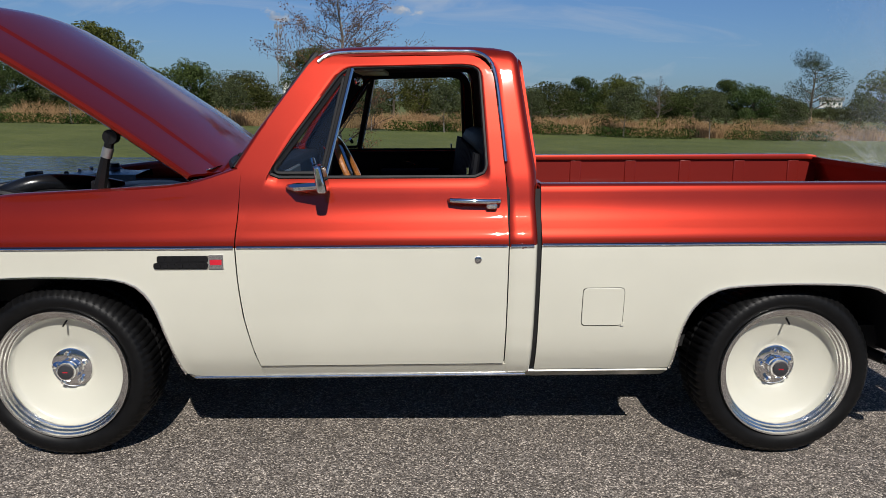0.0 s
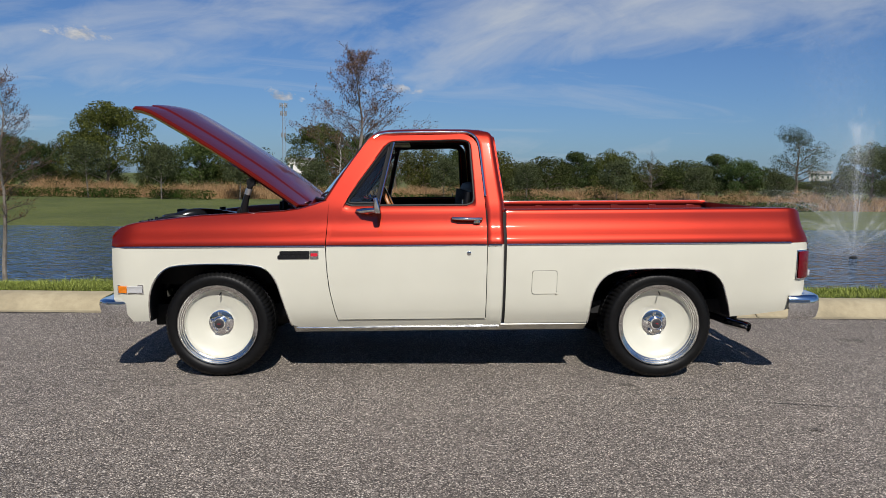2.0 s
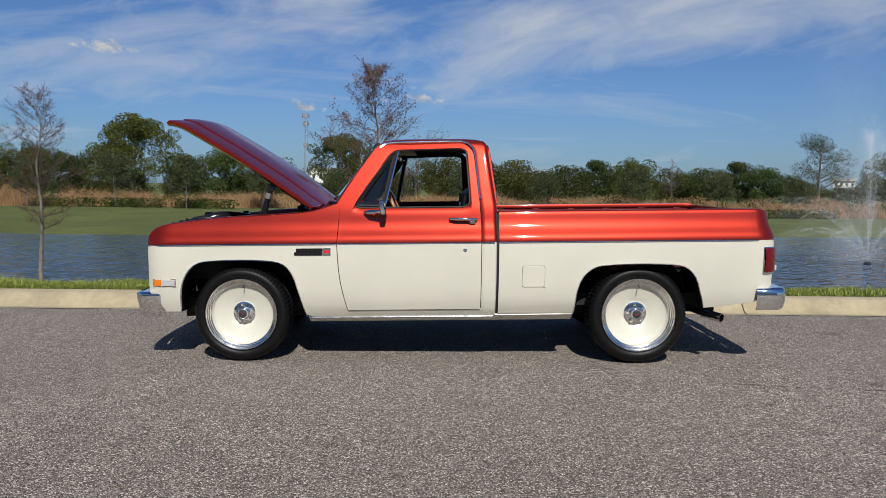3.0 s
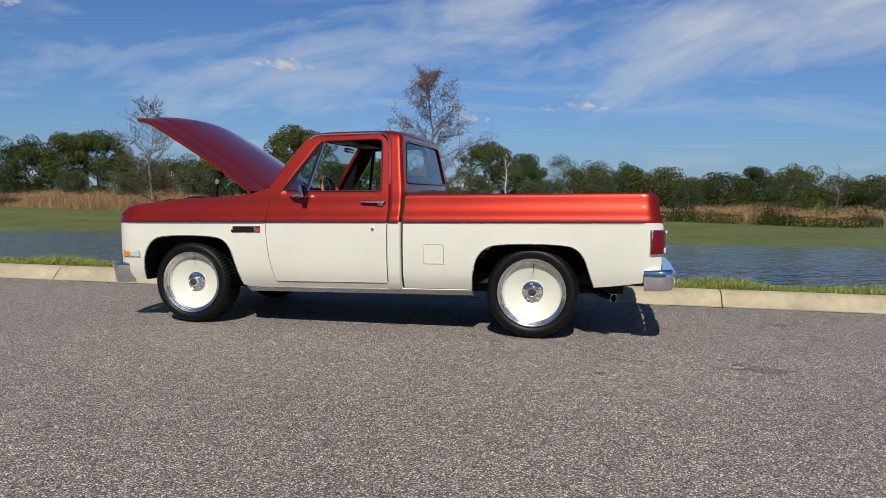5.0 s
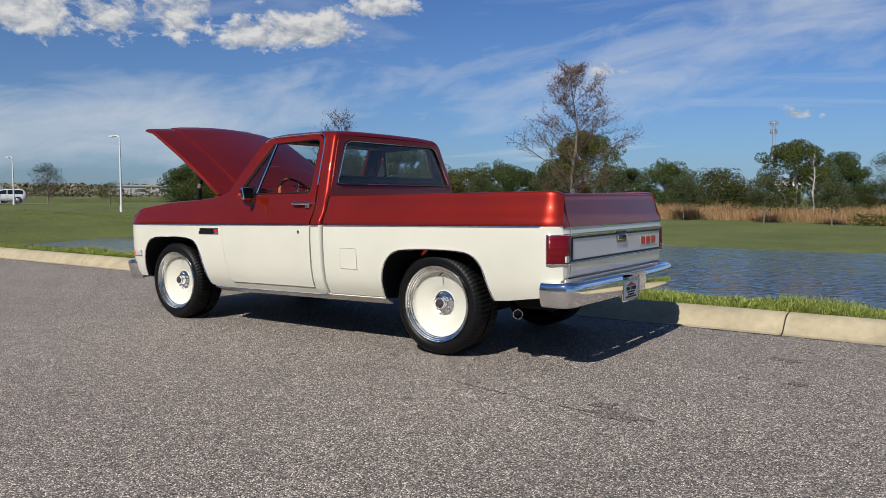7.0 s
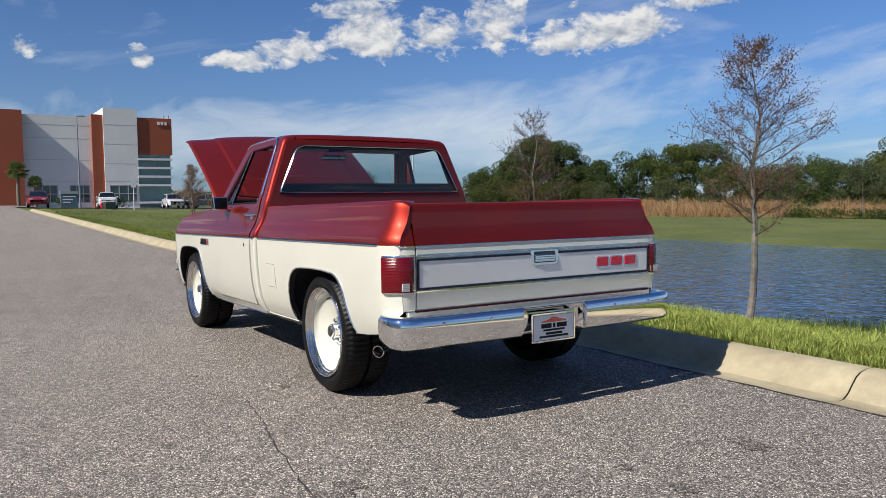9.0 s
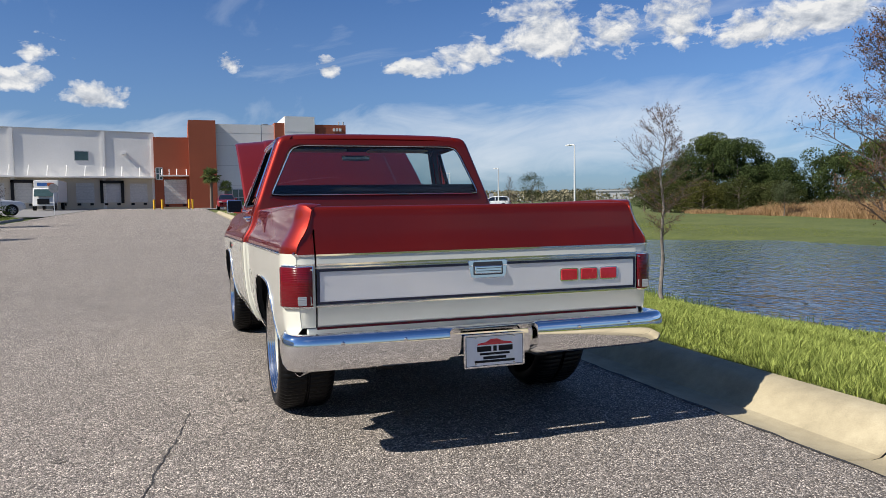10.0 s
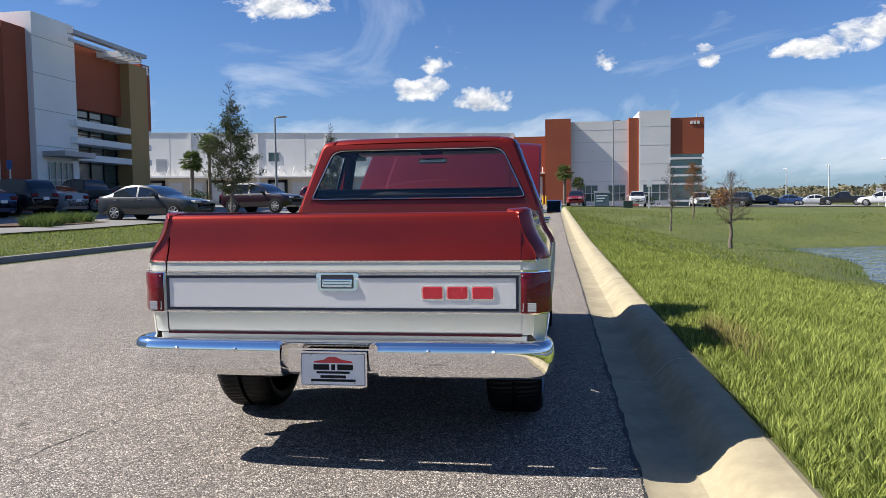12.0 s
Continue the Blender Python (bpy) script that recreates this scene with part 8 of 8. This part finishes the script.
sign_post(-66.0, -10.8, level(-66, -10.8), 2.3, 0.42, worn("sign_back_grey", (0.30, 0.30, 0.30), 0.5, 0.3), "grey back of an octagonal road sign on a post", 8)
sign_post(-60.0, 10.0, 0.5, 2.2, 0.20, PLATE_WHITE, "white sign board on a thin post")
sign_post(-90.9, 40.5, 0.1, 1.75, 0.32, PLATE_WHITE, "white sign board on a thin post")
sign_post(-27.6, -25.2, level(-27.6, -25.2), 2.5, 0.15, SIGN_BLUE, "small blue parking sign on a thin post")
mon = thing("monument_sign", "blue and grey ground sign by the entrance", "sign", at=(-80.0, 7.2, level(-80, 7.2)))
part("sign_body", box(-0.2, 0.2, -0.8, 0.8, 0.0, 1.5), worn("slate_blue_sign", (0.10, 0.15, 0.19), 0.5), mon, bevel=0.03)
part("sign_cap", box(-0.25, 0.25, -0.85, 0.85, 1.5, 1.75), WALL_GREY, mon)
for k in range(3):
    part("sign_bar", box(0.2, 0.22, -0.6, 0.6 - 0.25 * k, 1.15 - 0.3 * k, 1.27 - 0.3 * k), PLATE_WHITE, mon)
hyd = thing("fire_hydrant", "small red fire hydrant", "hydrant", at=(-78.0, 10.0, level(-78, 10)))
part("barrel", tube([(0, 0, 0), (0, 0, 0.6), (0, 0, 0.75)], [0.13, 0.12, 0.04], 10), BADGE_RED, hyd)
part("cap", tube([(0, -0.2, 0.45), (0, 0.2, 0.45)], 0.06, 8), BADGE_RED, hyd)
util = thing("utility_box", "dark green utility cabinet on the grass", "utility box", at=(-61.0, 8.3, level(-61, 8.3)))
part("cabinet", box(-0.35, 0.35, -0.4, 0.4, 0.0, 0.65), worn("dark_green_metal", (0.02, 0.04, 0.03), 0.5), util, bevel=0.04)


# ---- the far horizon ----
def ridge():
    rnd = random.Random(5)
    bm = bmesh.new()
    for i in range(900):
        az = radians(rnd.uniform(140, 183))
        d = rnd.uniform(230, 420)
        x, y = 7 + math.cos(az) * d, math.sin(az) * d
        h = d * (0.005 + 0.008 * rnd.random()) + 0.8
        leaf_cloud(bm, Vector((x, y, h * 0.45 + 0.004 * d)), h * 0.9, 34, h * 0.17, rnd, 0.6)
    tagged(part("distant_scrub", bm, leaf("far_scrub_leaves", (0.08, 0.080, 0.050), (0.21, 0.185, 0.120)), smooth=False), "low brown-green scrub on the horizon", "bushes", kind="stuff")
    # the long grey one at 146.8 stands for an overpass, built like a house
    for az, d, w, h, m in ((171.5, 300, 9, 4.0, WALL_TAN), (169.8, 320, 14, 3.4, WALL_WHITE), (156.0, 290, 10, 2.0, WALL_WHITE), (146.8, 260, 26, 2.6, WALL_GREY), (143.9, 270, 12, 3.0, WALL_TAN), (101.5, 140, 5, 2.4, WALL_WHITE), (63.2, 150, 3.5, 1.3, WALL_WHITE)):
        a = radians(az)
        b = thing("distant_house", "small pale structure far beyond the trees", "building", "distant buildings", (7 + math.cos(a) * d, math.sin(a) * d, 1.5), az)
        part("walls", box(-3, 3, -w / 2, w / 2, 0, h), m, b)
        part("roof", box(-3.3, 3.3, -w / 2 - 0.3, w / 2 + 0.3, h, h + 0.5), WALL_GREY, b)
        for k in range(4):
            part("window", box(-3.06, -3.0, -w / 2 + w * (k + 0.3) / 4, -w / 2 + w * (k + 0.7) / 4, h * 0.35, h * 0.7), BLDG_GLASS, b)


ridge()
